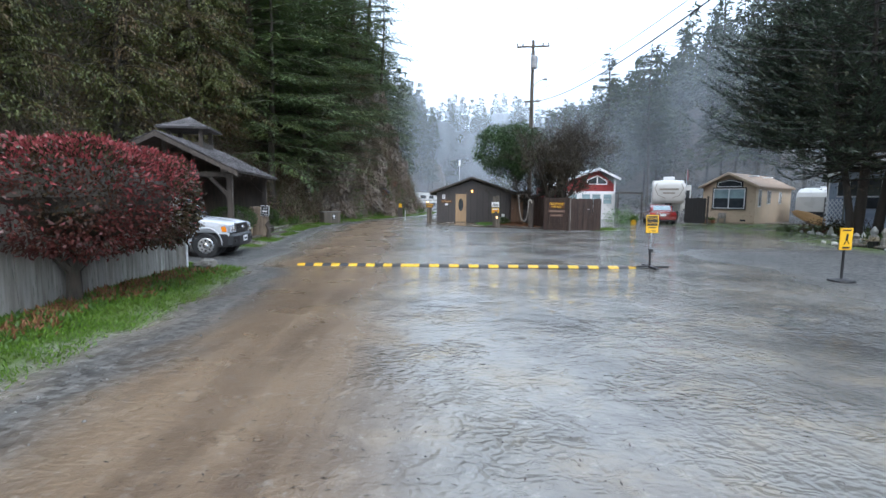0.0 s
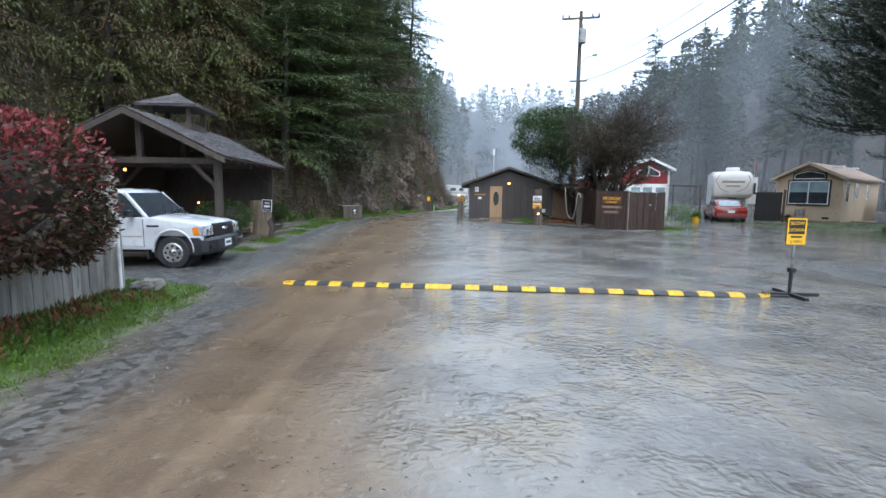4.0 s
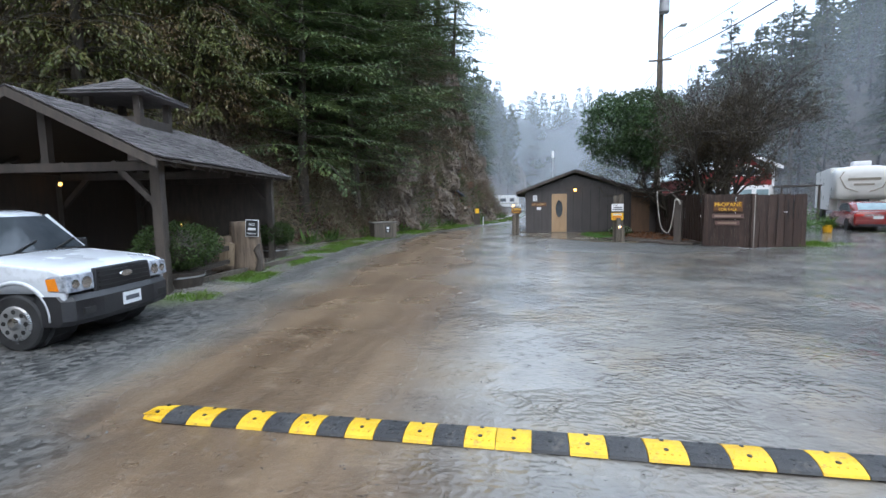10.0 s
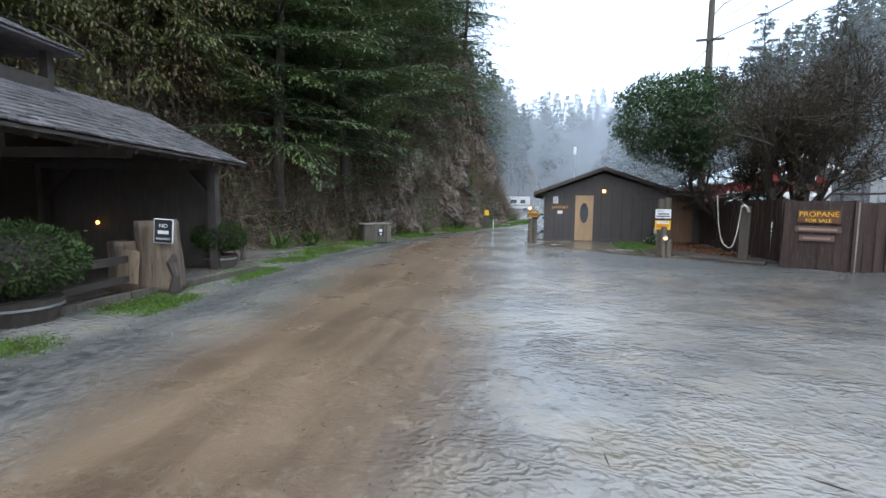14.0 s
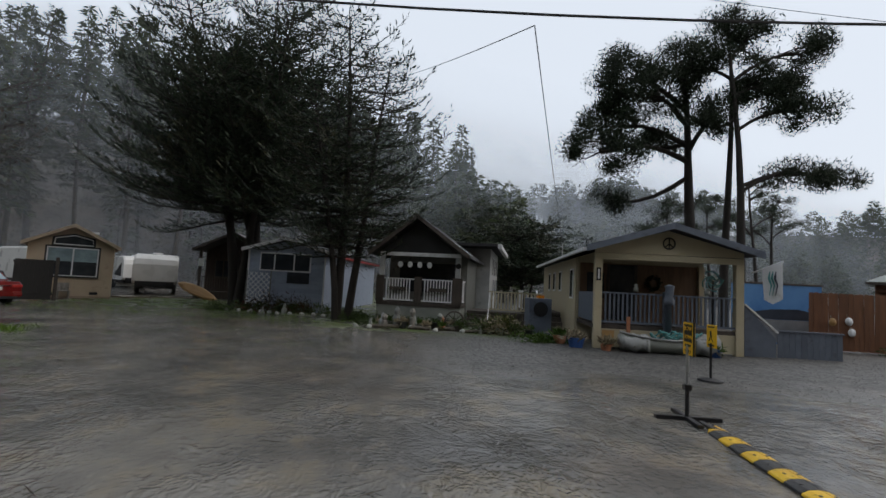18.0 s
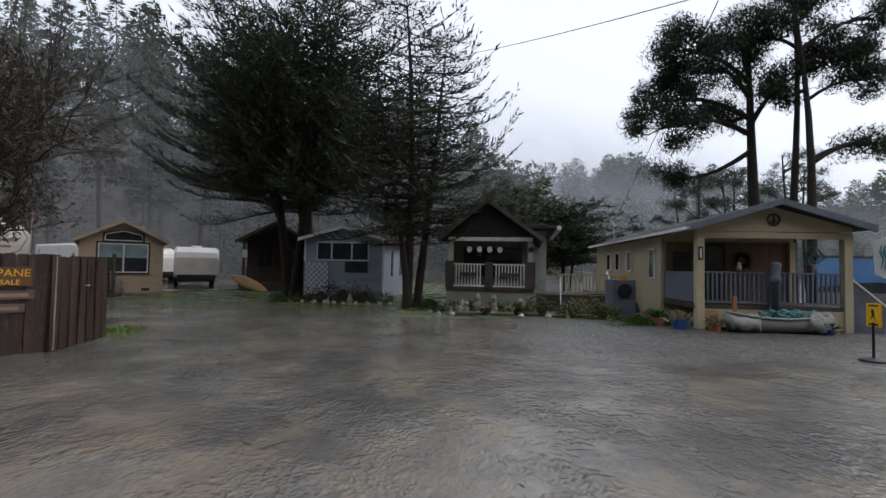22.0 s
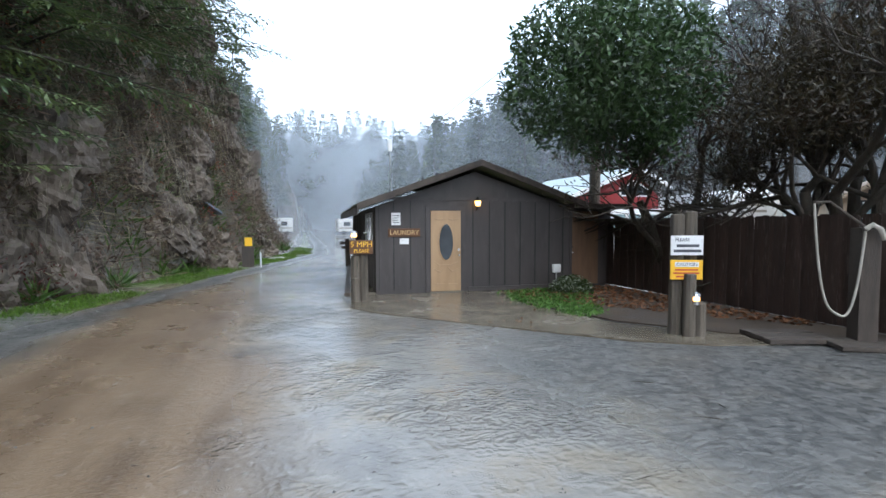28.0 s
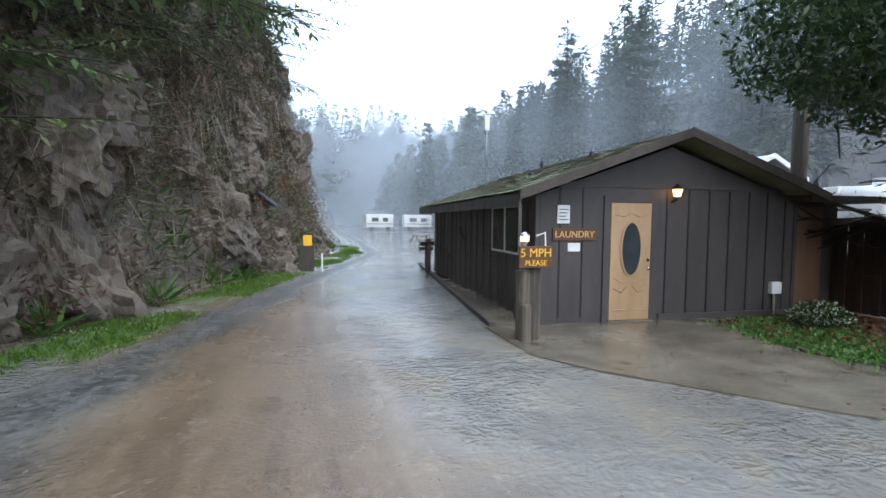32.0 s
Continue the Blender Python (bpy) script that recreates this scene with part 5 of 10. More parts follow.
stump_wood = surf("barkless_stump_wood", (0.12, 0.085, 0.06), (0.27, 0.20, 0.14), 1.6, 0.75, 0.7, stretch=(7, 7, 0.5), fine=18, wear=(0.06, 0.045, 0.034))
part("tall_trunk", stump_slab(-0.26, 0.44, 1.22, 0.52, 1.0), stump_wood, stump, smooth=True)
part("low_trunk", stump_slab(-0.74, -0.12, 0.88, 0.54, 4.0), stump_wood, stump, smooth=True)
part("split_slab", stump_slab(-0.50, -0.14, 0.58, 0.08, 7.0), surf("bare_split_wood", (0.26, 0.185, 0.115), (0.40, 0.30, 0.20), 2.0, 0.7, 0.5, stretch=(6, 6, 0.8), fine=20, wear=(0.16, 0.11, 0.07)), stump, "pale split wood", at=pose(0, -0.27, 0.12, -4, 6, 0))
part("spike_root", Soup().tube([(0.44, -0.16, 0.0), (0.50, -0.18, 0.28), (0.42, -0.16, 0.52), (0.5, -0.2, 0.66)], [0.10, 0.07, 0.09, 0.03], 8), M["timber"], stump, "dark broken root")
np_sign = thing("no_parking_sign", pose(STUMP[0], STUMP[1], on_ground(*STUMP), 0, 0, 8) @ pose(0.30, -0.20, 0.06, 0, 4, 6), "small black and white no parking sign screwed to a tree stump", "sign")
npb = part("sign_plate", Soup().box(-0.16, 0.16, -0.10, -0.075, 0.80, 1.22), M["white"], np_sign, "white plastic plate", bevel=0.015)
part("black_field", Soup().box(-0.145, 0.145, -0.104, -0.101, 0.815, 1.205), M["black"], npb)
letters("NO", 0.09, M["white"], npb, pose(0, -0.1055, 1.10, 90, 0, 0))
letters("PARKING", 0.055, M["white"], npb, pose(0, -0.1055, 0.875, 90, 0, 0))
part("mark", Soup().box(-0.09, 0.09, -0.1065, -0.1045, 0.96, 1.02), M["white"], npb)
for x, y, h in ((-8.35, 25.6, 0.72), (-8.6, 26.0, 0.62)):
    s = thing("wooden_stake", pose(x, y, on_ground(x, y)), "short weathered wooden stake", "stake", "stakes by the verge")
    part("stake", Soup().tube([(0, 0, 0), (0.02, 0, h * 0.6), (0.01, 0, h)], [0.07, 0.065, 0.05], 8), M["post"], s)
bin_box = thing("bin_enclosure", pose(-6.95, 32.75, on_ground(-6.9, 32.7), 0, 0, 38), "low wooden bin enclosure with a pale lid and a sign", "bin")
for i in range(7):
    part("slat", Soup().box(-0.55 + i * 0.158, -0.40 + i * 0.158, -0.36, -0.335, 0.02, 0.72), M["post"], bin_box)
for i in range(5):
    part("slat", Soup().box(0.53, 0.555, -0.33 + i * 0.14, -0.20 + i * 0.14, 0.02, 0.72), M["post"], bin_box)
    part("slat", Soup().box(-0.575, -0.55, -0.33 + i * 0.14, -0.20 + i * 0.14, 0.02, 0.72), M["post"], bin_box)
part("back", Soup().box(-0.55, 0.53, 0.34, 0.36, 0.02, 0.72), M["post"], bin_box)
part("lid", Soup().box(-0.62, 0.60, -0.40, 0.42, 0.74, 0.79), M["weathered"], bin_box, bevel=0.01)
part("small_sign", Soup().box(-0.02, 0.22, -0.375, -0.362, 0.28, 0.60), M["black"], bin_box)
part("sign_mark", Soup().box(0.03, 0.17, -0.379, -0.376, 0.44, 0.56).box(0.05, 0.15, -0.379, -0.376, 0.32, 0.38), M["white"], bin_box)

# ---- pickup truck ----
def wheel_parts(parent, x, y, r, w, side, rim_mat, hub=True):
    wh = part("wheel", Soup().tube([(x, y - w / 2, r), (x, y - w * 0.42, r), (x, y + w * 0.42, r), (x, y + w / 2, r)], [r * 0.93, r, r, r * 0.93], 28), M["rubber"], parent, "black tyre", smooth=False)
    f = y + side * (w / 2 + 0.004)
    rim = part("rim", Soup().tube([(x, f - side * 0.05, r), (x, f, r), (x, f + side * 0.012, r)], [r * 0.62, r * 0.62, r * 0.56], 24), rim_mat, wh, "steel rim")
    for k in range(8):
        a = k * math.pi / 4
        part("rim_hole", Soup().tube([(x + 0.42 * r * math.cos(a), f, r + 0.42 * r * math.sin(a)), (x + 0.42 * r * math.cos(a), f + side * 0.015, r + 0.42 * r * math.sin(a))], r * 0.085, 8), M["black"], rim)
    part("hub_cap", Soup().tube([(x, f, r), (x, f + side * 0.03, r), (x, f + side * 0.045, r)], [r * 0.24, r * 0.22, r * 0.10], 16), M["chrome"], rim)
    return wh


def arch_profile(x0, x1, top, bottom, arches, r):
    """The lower edge of a car's side with round wheel openings, then the top."""
    pts = [(x0, bottom)]
    for ax in sorted(arches):
        for k in range(11):
            a = math.pi - math.pi * k / 10
            pts.append((ax + r * math.cos(a), bottom + max(r * math.sin(a), 0)))
    pts.append((x1, bottom))
    return pts + top


TM = pose(-5.70, 16.01, on_ground(-7.5, 16), 0, 0, 4)
truck = thing("pickup_truck", TM, "white compact pickup truck parked by the shelter", "truck")
W = 0.865
side_line = arch_profile(-4.75, -0.16, [(-0.10, 0.66), (-0.12, 0.93), (-0.30, 0.985), (-1.20, 1.09), (-2.90, 1.115), (-4.75, 1.10)], 0.40, [-0.74, -3.63], 0.41)


def hull_ring(x, z_top, w, z_low=0.70):
    """A section across the bonnet: upright sides, a soft shoulder and a slightly crowned top."""
    ring = [(x, -w, z_low), (x, -w, z_top - 0.15), (x, -w + 0.025, z_top - 0.08), (x, -w + 0.09, z_top - 0.035), (x, -w * 0.6, z_top - 0.004), (x, 0, z_top + 0.01)]
    return ring + [(x, -y, z) for x, y, z in ring[-2::-1]]


panels = Soup().prism(side_line, -W, -W + 0.07).prism(side_line, W - 0.07, W)
part("body", panels, M["truck_white"], truck, "glossy white side panels", bevel=0.03, smooth=True)
part("bonnet", Soup().loft([hull_ring(x, z, w) for x, z, w in ((-0.10, 0.94, 0.80), (-0.15, 0.99, 0.83), (-0.35, 1.03, 0.85), (-0.8, 1.085, 0.86), (-1.2, 1.125, 0.86), (-1.38, 1.13, 0.86))]), M["truck_white"], truck, "white bonnet with a low crown", smooth=True)
part("floor_pan", Soup().box(-4.70, -0.5, -0.70, 0.70, 0.34, 0.62), M["black_plastic"], truck)
part("cab_lower", Soup().box(-2.86, -1.30, -W + 0.075, W - 0.075, 0.42, 1.10), M["black_plastic"], truck)
bed = part("load_bed", Soup().box(-4.74, -2.90, -0.79, 0.79, 0.62, 0.68).box(-2.97, -2.90, -0.79, 0.79, 0.68, 1.09), M["truck_white"], truck, "open white load bed")
part("tailgate", Soup().box(-4.76, -4.69, -0.79, 0.79, 0.62, 1.10), M["truck_white"], bed, bevel=0.015)
roof_line = ((-2.88, 0.70, 1.58), (-2.80, 0.69, 1.66), (-2.55, 0.68, 1.70), (-2.10, 0.68, 1.70), (-1.86, 0.69, 1.665), (-1.78, 0.70, 1.62))
part("cab_roof", Soup().loft([[(x, -w - 0.02, z - 0.075), (x, -w + 0.01, z - 0.03), (x, -w + 0.12, z), (x, w - 0.12, z), (x, w - 0.01, z - 0.03), (x, w + 0.02, z - 0.075), (x, w - 0.04, z - 0.085), (x, -w + 0.04, z - 0.085)] for x, w, z in roof_line]), M["truck_white"], truck, "rounded white cab roof", smooth=True)
for sy in (-1, 1):
    part("pillar", Soup().beam((-1.30, sy * 0.80, 1.08), (-1.80, sy * 0.69, 1.61), 0.06, 0.06), M["truck_white"], truck, bevel=0.01)
    part("pillar", Soup().add([(x, sy * y, z) for x, y, z in ((-2.40, 0.83, 1.08), (-2.90, 0.83, 1.08), (-2.86, 0.70, 1.60), (-2.44, 0.70, 1.62), (-2.40, 0.76, 1.08), (-2.90, 0.76, 1.08), (-2.86, 0.64, 1.60), (-2.44, 0.64, 1.62))], [(0, 1, 2, 3), (7, 6, 5, 4), (0, 4, 5, 1), (1, 5, 6, 2), (2, 6, 7, 3), (3, 7, 4, 0)]), M["truck_white"], truck, "broad white rear cab pillar", bevel=0.015)
    door = part("door", Soup().box(-2.44, -1.36, sy * (W + 0.004) - 0.012, sy * (W + 0.004) + 0.012, 0.48, 1.085), M["truck_white"], truck, "white door", bevel=0.010)
    part("door_seam", Soup().box(-2.452, -2.444, sy * (W + 0.002) - 0.003, sy * (W + 0.002) + 0.003, 0.46, 1.08).box(-1.354, -1.346, sy * (W + 0.002) - 0.003, sy * (W + 0.002) + 0.003, 0.46, 1.06), M["black"], door)
    part("rub_strip", Soup().box(-2.42, -1.38, sy * (W + 0.018) - 0.006, sy * (W + 0.018) + 0.006, 0.68, 0.70), M["beige_graphic"], door)
    part("door_handle", Soup().box(-2.38, -2.22, sy * (W + 0.02) - 0.012, sy * (W + 0.02) + 0.012, 0.95, 0.99), M["black_plastic"], door, bevel=0.006)
    disc = [(-1.95 + 0.10 * math.cos(a), 0.84 + 0.10 * math.sin(a)) for a in np.linspace(0, 2 * math.pi, 21)[:-1]]
    part("door_emblem", Soup().prism(disc, sy * (W + 0.0165), sy * (W + 0.019)), surf("faded_orange_emblem", (0.50, 0.22, 0.13), (0.60, 0.36, 0.26), 9, 0.4, 0.0), door, "round faded orange emblem")
    part("side_window", Soup().add([(x, sy * y, z) for x, y, z in ((-2.42, 0.805, 1.10), (-1.40, 0.805, 1.10), (-1.84, 0.70, 1.59), (-2.44, 0.70, 1.60), (-2.42, 0.79, 1.10), (-1.40, 0.79, 1.10), (-1.84, 0.685, 1.59), (-2.44, 0.685, 1.60))], [(0, 1, 2, 3), (7, 6, 5, 4), (0, 4, 5, 1), (1, 5, 6, 2), (2, 6, 7, 3), (3, 7, 4, 0)]), M["glass"], truck)
    mir = part("side_mirror", Soup().box(-1.60, -1.50, sy * 1.00 - 0.10, sy * 1.00 + 0.08, 1.10, 1.25), M["black_plastic"], truck, bevel=0.025)
    part("mirror_arm", Soup().beam((-1.55, sy * 0.80, 1.13), (-1.55, sy * 0.93, 1.14), 0.05, 0.04), M["black_plastic"], mir)
    part("side_vent", Soup().box(-1.28, -1.02, sy * (W + 0.002) - 0.006, sy * (W + 0.002) + 0.006, 0.89, 0.93), M["black_plastic"], truck, bevel=0.004)
    hl = part("headlight", Soup().prism([(-0.05, 0.70), (-0.30, 0.715), (-0.33, 0.88), (-0.22, 0.915), (-0.07, 0.91)], sy * 0.873, sy * 0.47), M["clear_lens"], truck, "clear headlight", bevel=0.02)
    part("indicator", Soup().prism([(-0.16, 0.725), (-0.30, 0.73), (-0.325, 0.87), (-0.20, 0.885)], sy * 0.878, sy * 0.83), M["orange_lens"], hl, "orange indicator lens", bevel=0.008)
    for yy, rr in ((0.60, 0.075), (0.76, 0.055)):
        part("reflector", Soup().tube([(-0.062, sy * yy, 0.80), (-0.044, sy * yy, 0.80), (-0.040, sy * yy, 0.80)], [rr, rr, rr * 0.7], 16), M["chrome"], hl, "bright lamp bowl")
    part("flare", Soup().tube([(-0.74 + 0.435 * math.cos(a), sy * 0.862, 0.40 + 0.435 * math.sin(a)) for a in np.linspace(-0.1, math.pi + 0.1, 18)], 0.028, 6), M["truck_white"], truck, smooth=True)
    part("flare", Soup().tube([(-3.63 + 0.435 * math.cos(a), sy * 0.862, 0.40 + 0.435 * math.sin(a)) for a in np.linspace(-0.1, math.pi + 0.1, 18)], 0.028, 6), M["truck_white"], truck, smooth=True)
    for ax in (-0.74, -3.63):
        part("wheel_well", Soup().tube([(ax, sy * 0.45, 0.42), (ax, sy * 0.785, 0.42)], 0.44, 20), M["rubber"], truck)
    part("mud_flap", Soup().box(-1.30, -1.28, sy * 0.76 - 0.10, sy * 0.76 + 0.10, 0.20, 0.44), M["rubber"], truck)
    wheel_parts(truck, -0.74, sy * 0.78, 0.345, 0.22, sy, M["steel"])
    wheel_parts(truck, -3.63, sy * 0.78, 0.345, 0.22, sy, M["steel"])
part("windscreen", Soup().add([(-1.27, -0.77, 1.12), (-1.27, 0.77, 1.12), (-1.80, 0.66, 1.625), (-1.80, -0.66, 1.625), (-1.29, -0.77, 1.11), (-1.29, 0.77, 1.11), (-1.82, 0.66, 1.615), (-1.82, -0.66, 1.615)], [(0, 1, 2, 3), (7, 6, 5, 4), (0, 4, 5, 1), (1, 5, 6, 2), (2, 6, 7, 3), (3, 7, 4, 0)]), M["glass"], truck, "sloping windscreen")
part("rear_window", Soup().box(-2.895, -2.87, -0.62, 0.62, 1.14, 1.56), M["glass"], truck)
for sy in (-0.35, 0.25):
    part("wiper", Soup().beam((-1.25, sy, 1.14), (-1.40, sy + 0.46, 1.265), 0.02, 0.02), M["black"], truck)
part("cowl", Soup().box(-1.38, -1.22, -0.76, 0.76, 1.10, 1.138), M["black_plastic"], truck)
grille = part("grille", Soup().prism([(-0.50, 0.66), (0.50, 0.66), (0.46, 0.95), (-0.46, 0.95)], -0.12, -0.03, "yz").mesh("grille", 0.02), M["black_plastic"], truck, "black radiator grille")
for z in (0.71, 0.77, 0.83, 0.89):
    part("grille_bar", Soup().box(-0.032, -0.016, -0.44, 0.44, z - 0.012, z + 0.012), M["black"], grille)
part("emblem", Soup().loft([[(x, 0.11 * math.cos(a) * k, 0.83 + 0.045 * math.sin(a) * k) for a in np.linspace(0, 2 * math.pi, 17)[:-1]] for x, k in ((-0.02, 1.0), (0.0, 0.9))]), M["chrome"], grille, "plain oval badge")
bumper = part("front_bumper", Soup().loft([[(x - 0.05, y, 0.30), (x, y, 0.36), (x, y, 0.60), (x - 0.06, y, 0.665), (x - 0.16, y * 0.97, 0.665), (x - 0.16, y * 0.97, 0.30)] for x, y in ((-0.34, -0.885), (-0.14, -0.885), (-0.03, -0.80), (0.03, -0.45), (0.045, 0.0), (0.03, 0.45), (-0.03, 0.80), (-0.14, 0.885), (-0.34, 0.885))]), M["black_plastic"], truck, "black plastic bumper", smooth=False)
npl = part("number_plate", Soup().box(0.046, 0.056, -0.16, 0.16, 0.42, 0.58), M["white"], bumper)
part("plate_bar", Soup().box(0.0565, 0.059, -0.12, 0.12, 0.47, 0.53), M["sign_text"], npl)
for sy in (-0.60, 0.60):
    part("fog_slot", Soup().box(-0.02, 0.012, sy - 0.12, sy + 0.12, 0.42, 0.50), M["black"], bumper)

# ---- cottages and trailers across the lot ----
def rail_run(parent, a, b, z0, z1, step, mat, post_mat=None, w=0.035, posts=True):
    """A balustrade between two points: rails and upright bars."""
    a, b = Vector((*a, 0)), Vector((*b, 0))
    d = b - a
    ln = d.length
    yaw = math.degrees(math.atan2(d.y, d.x))
    o = Matrix.Translation(a) @ pose(0, 0, 0, 0, 0, yaw)
    part("handrail", Soup().box(0, ln, -0.045, 0.045, z1 - 0.05, z1, o), post_mat or mat, parent)
    part("bottom_rail", Soup().box(0, ln, -0.03, 0.03, z0, z0 + 0.06, o), post_mat or mat, parent)
    me = Soup().box(-w / 2, w / 2, -w / 2, w / 2, z0 + 0.06, z1 - 0.05).mesh("baluster")
    me.materials.append(mat)
    for i in range(1, int(ln / step)):
        part("baluster", me, None, parent, at=o @ Matrix.Translation((i * step, 0, 0)))


def sheet_rows(parent, x0, z0, x1, z1, y0, y1, mat, rows=8, name="roof_course"):
    """Roof courses laid over a slope."""
    for r in range(rows):
        f0, f1 = r / rows, min((r + 1.15) / rows, 1)
        s = Soup().prism([(x0 + (x1 - x0) * f0, z0 + (z1 - z0) * f0 + 0.018), (x0 + (x1 - x0) * f1, z0 + (z1 - z0) * f1 + 0.003), (x0 + (x1 - x0) * f1, z0 + (z1 - z0) * f1 + 0.012), (x0 + (x1 - x0) * f0, z0 + (z1 - z0) * f0 + 0.03)], y0, y1)
        part(name, s, mat, parent)


def lap_siding(parent, x0, x1, z0, z1, y, mat, step=0.16):
    """Lapped boards on a wall that faces -y."""
    n = int((z1 - z0) / step)
    for i in range(n):
        z = z0 + i * step
        part("siding_board", Soup().prism([(y - 0.022, z), (y - 0.002, z), (y - 0.002, z + step), (y - 0.008, z + step)], x0, x1, "yz"), mat, parent)


def front(x, y, yaw, z=0.0):
    """Origin at a house's front left corner seen from the lot; x runs along the front."""
    return pose(x, y, z, 0, 0, yaw)


# tan park home
c, s_ = math.cos(radians(-50)), math.sin(radians(-50))
HM = front(21.7 - 1.72 * c, 37.0 - 1.72 * s_, -50)
tan_house = thing("tan_park_home", HM, "small tan park home with a pointed window in its gable", "house")
part("wall", gable_walls(3.5, 9.0, 2.70, 3.62), M["tan"], tan_house)
part("roof", roof_slab(-0.25, 2.62, 1.75, 3.66, -0.3, 9.2), M["tan_roof"], tan_house)
part("roof", roof_slab(1.75, 3.66, 3.75, 2.62, -0.3, 9.2), M["tan_roof"], tan_house)
sheet_rows(tan_house, 3.75, 2.72, 1.75, 3.75, -0.3, 9.2, M["tan_roof"])
sheet_rows(tan_house, -0.25, 2.72, 1.75, 3.75, -0.3, 9.2, M["tan_roof"])
part("bargeboard", Soup().prism([(-0.28, 2.56), (1.75, 3.62), (1.75, 3.80), (-0.28, 2.74)], -0.36, -0.31), M["tan"], tan_house)
part("bargeboard", Soup().prism([(1.75, 3.62), (3.78, 2.56), (3.78, 2.74), (1.75, 3.80)], -0.36, -0.31), M["tan"], tan_house)
for sx in (-0.02, 3.45):
    part("corner_trim", Soup().box(sx, sx + 0.07, -0.02, 0.05, 0.1, 2.7), M["tan"], tan_house)
win = window_unit(tan_house, "front_window", 0.72, 2.85, 1.10, 2.58, 0, M["black"], M["glass"], 1, False, 0.07)
for a, b in ((0.78, 1.75), (1.82, 2.79)):
    sash = window_unit(win, "sash", a, b, 1.16, 2.52, -0.05, M["white"], M["glass"], 1, True, 0.055, 0.04)
    part("blind", Soup().box(a, b, -0.085, -0.0815, 1.86, 2.52), M["pane_pale"], sash, "pale blind behind the upper light")
arch = [(0.98, 2.72), (2.58, 2.72), (2.54, 3.02), (1.78, 3.20), (1.02, 3.02)]
part("gable_window_frame", Soup().prism([(0.88, 2.64), (2.68, 2.64), (2.66, 3.09), (1.78, 3.30), (0.90, 3.09)], -0.06, -0.004), M["black"], win)
part("gable_window_pane", Soup().prism(arch, -0.075, -0.062), M["glass"], win)
part("gable_window_trim", Soup().tube([(x, -0.075, z) for x, z in arch + arch[:1]], 0.03, 6), M["white"], win)
for a, b, z0, z1 in ((0.6, 1.0, 1.3, 2.45), (2.6, 3.2, 1.5, 2.4), (5.6, 6.0, 1.5, 2.35)):
    w = part("side_window", Soup().box(3.502, 3.55, a - 0.06, b + 0.06, z0 - 0.06, z1 + 0.06), M["white"], tan_house)
    part("pane", Soup().box(3.551, 3.556, a, b, z0, z1), M["glass"], w)
    part("shutter", Soup().box(3.502, 3.53, b + 0.07, b + 0.25, z0, z1), M["black"], tan_house)
for x in (0.3, 2.6):
    part("vent", Soup().box(x, x + 0.35, -0.015, -0.002, 0.18, 0.32), M["black"], tan_house)
part("skirting", Soup().box(-0.02, 3.52, -0.018, -0.001, 0.0, 0.10), M["tan_roof"], tan_house)
for i, (x, y) in enumerate(((1.2, 1.3), (2.4, 3.5))):
    part("skylight", Soup().box(2.2, 2.8, x + y, x + y + 0.5, 3.52, 3.62), M["white"], tan_house)
garden_chair = thing("garden_chair", HM @ pose(1.55, -0.55, 0.0, 0, 0, 10), "faded wooden garden chair by the tan house", "chair")
part("seat", Soup().box(-0.25, 0.25, -0.22, 0.22, 0.36, 0.40), M["weathered"], garden_chair)
part("backrest", Soup().box(-0.25, 0.25, 0.20, 0.24, 0.40, 0.78), M["weathered"], garden_chair)
for lx in (-0.22, 0.22):
    for ly in (-0.19, 0.19):
        part("leg", Soup().box(lx - 0.025, lx + 0.025, ly - 0.025, ly + 0.025, 0, 0.36), M["weathered"], garden_chair)
    part("armrest", Soup().box(lx - 0.04, lx + 0.04, -0.24, 0.22, 0.56, 0.59), M["weathered"], garden_chair)
for i, (x, r) in enumerate(((0.45, 0.22), (0.95, 0.17))):
    pot = thing("flower_pot", HM @ pose(x, -0.5, 0), "flower pot with a small plant by the tan house", "plant pot", "pots by the tan house")
    part("pot", Soup().tube([(0, 0, 0), (0, 0, r * 1.3)], [r * 0.7, r], 12), M["terracotta"], pot)
    rng = np.random.default_rng(60 + i)
    part("leaves", leaf_mesh("leaves", np.tile([0, 0, r * 1.2], (80, 1)) + rng.normal(size=(80, 3)) * r * 0.3, rng.normal(size=(80, 3)) * [1, 1, 0.5] + [0, 0, 1], 0.22, 0.035, rng), M["fern"], pot)

gate = thing("dark_gate", pose(18.75, 36.15, 0, 0, 0, -38), "tall black gate panel between the car and the tan house", "gate")
for i in range(8):
    part("slat", Soup().box(-0.62 + i * 0.17, -0.46 + i * 0.17, -0.012, 0.012, 0.05, 1.85), M["black"], gate)
part("backing", Soup().box(-0.64, 0.74, 0.014, 0.03, 0.06, 1.80), M["black"], gate)
for z in (0.25, 1.70):
    part("gate_rail", Soup().box(-0.68, 0.78, -0.03, -0.013, z, z + 0.10), M["black"], gate)
part("gate_post", Soup().box(0.80, 0.92, -0.06, 0.06, 0, 2.0), M["timber"], gate)

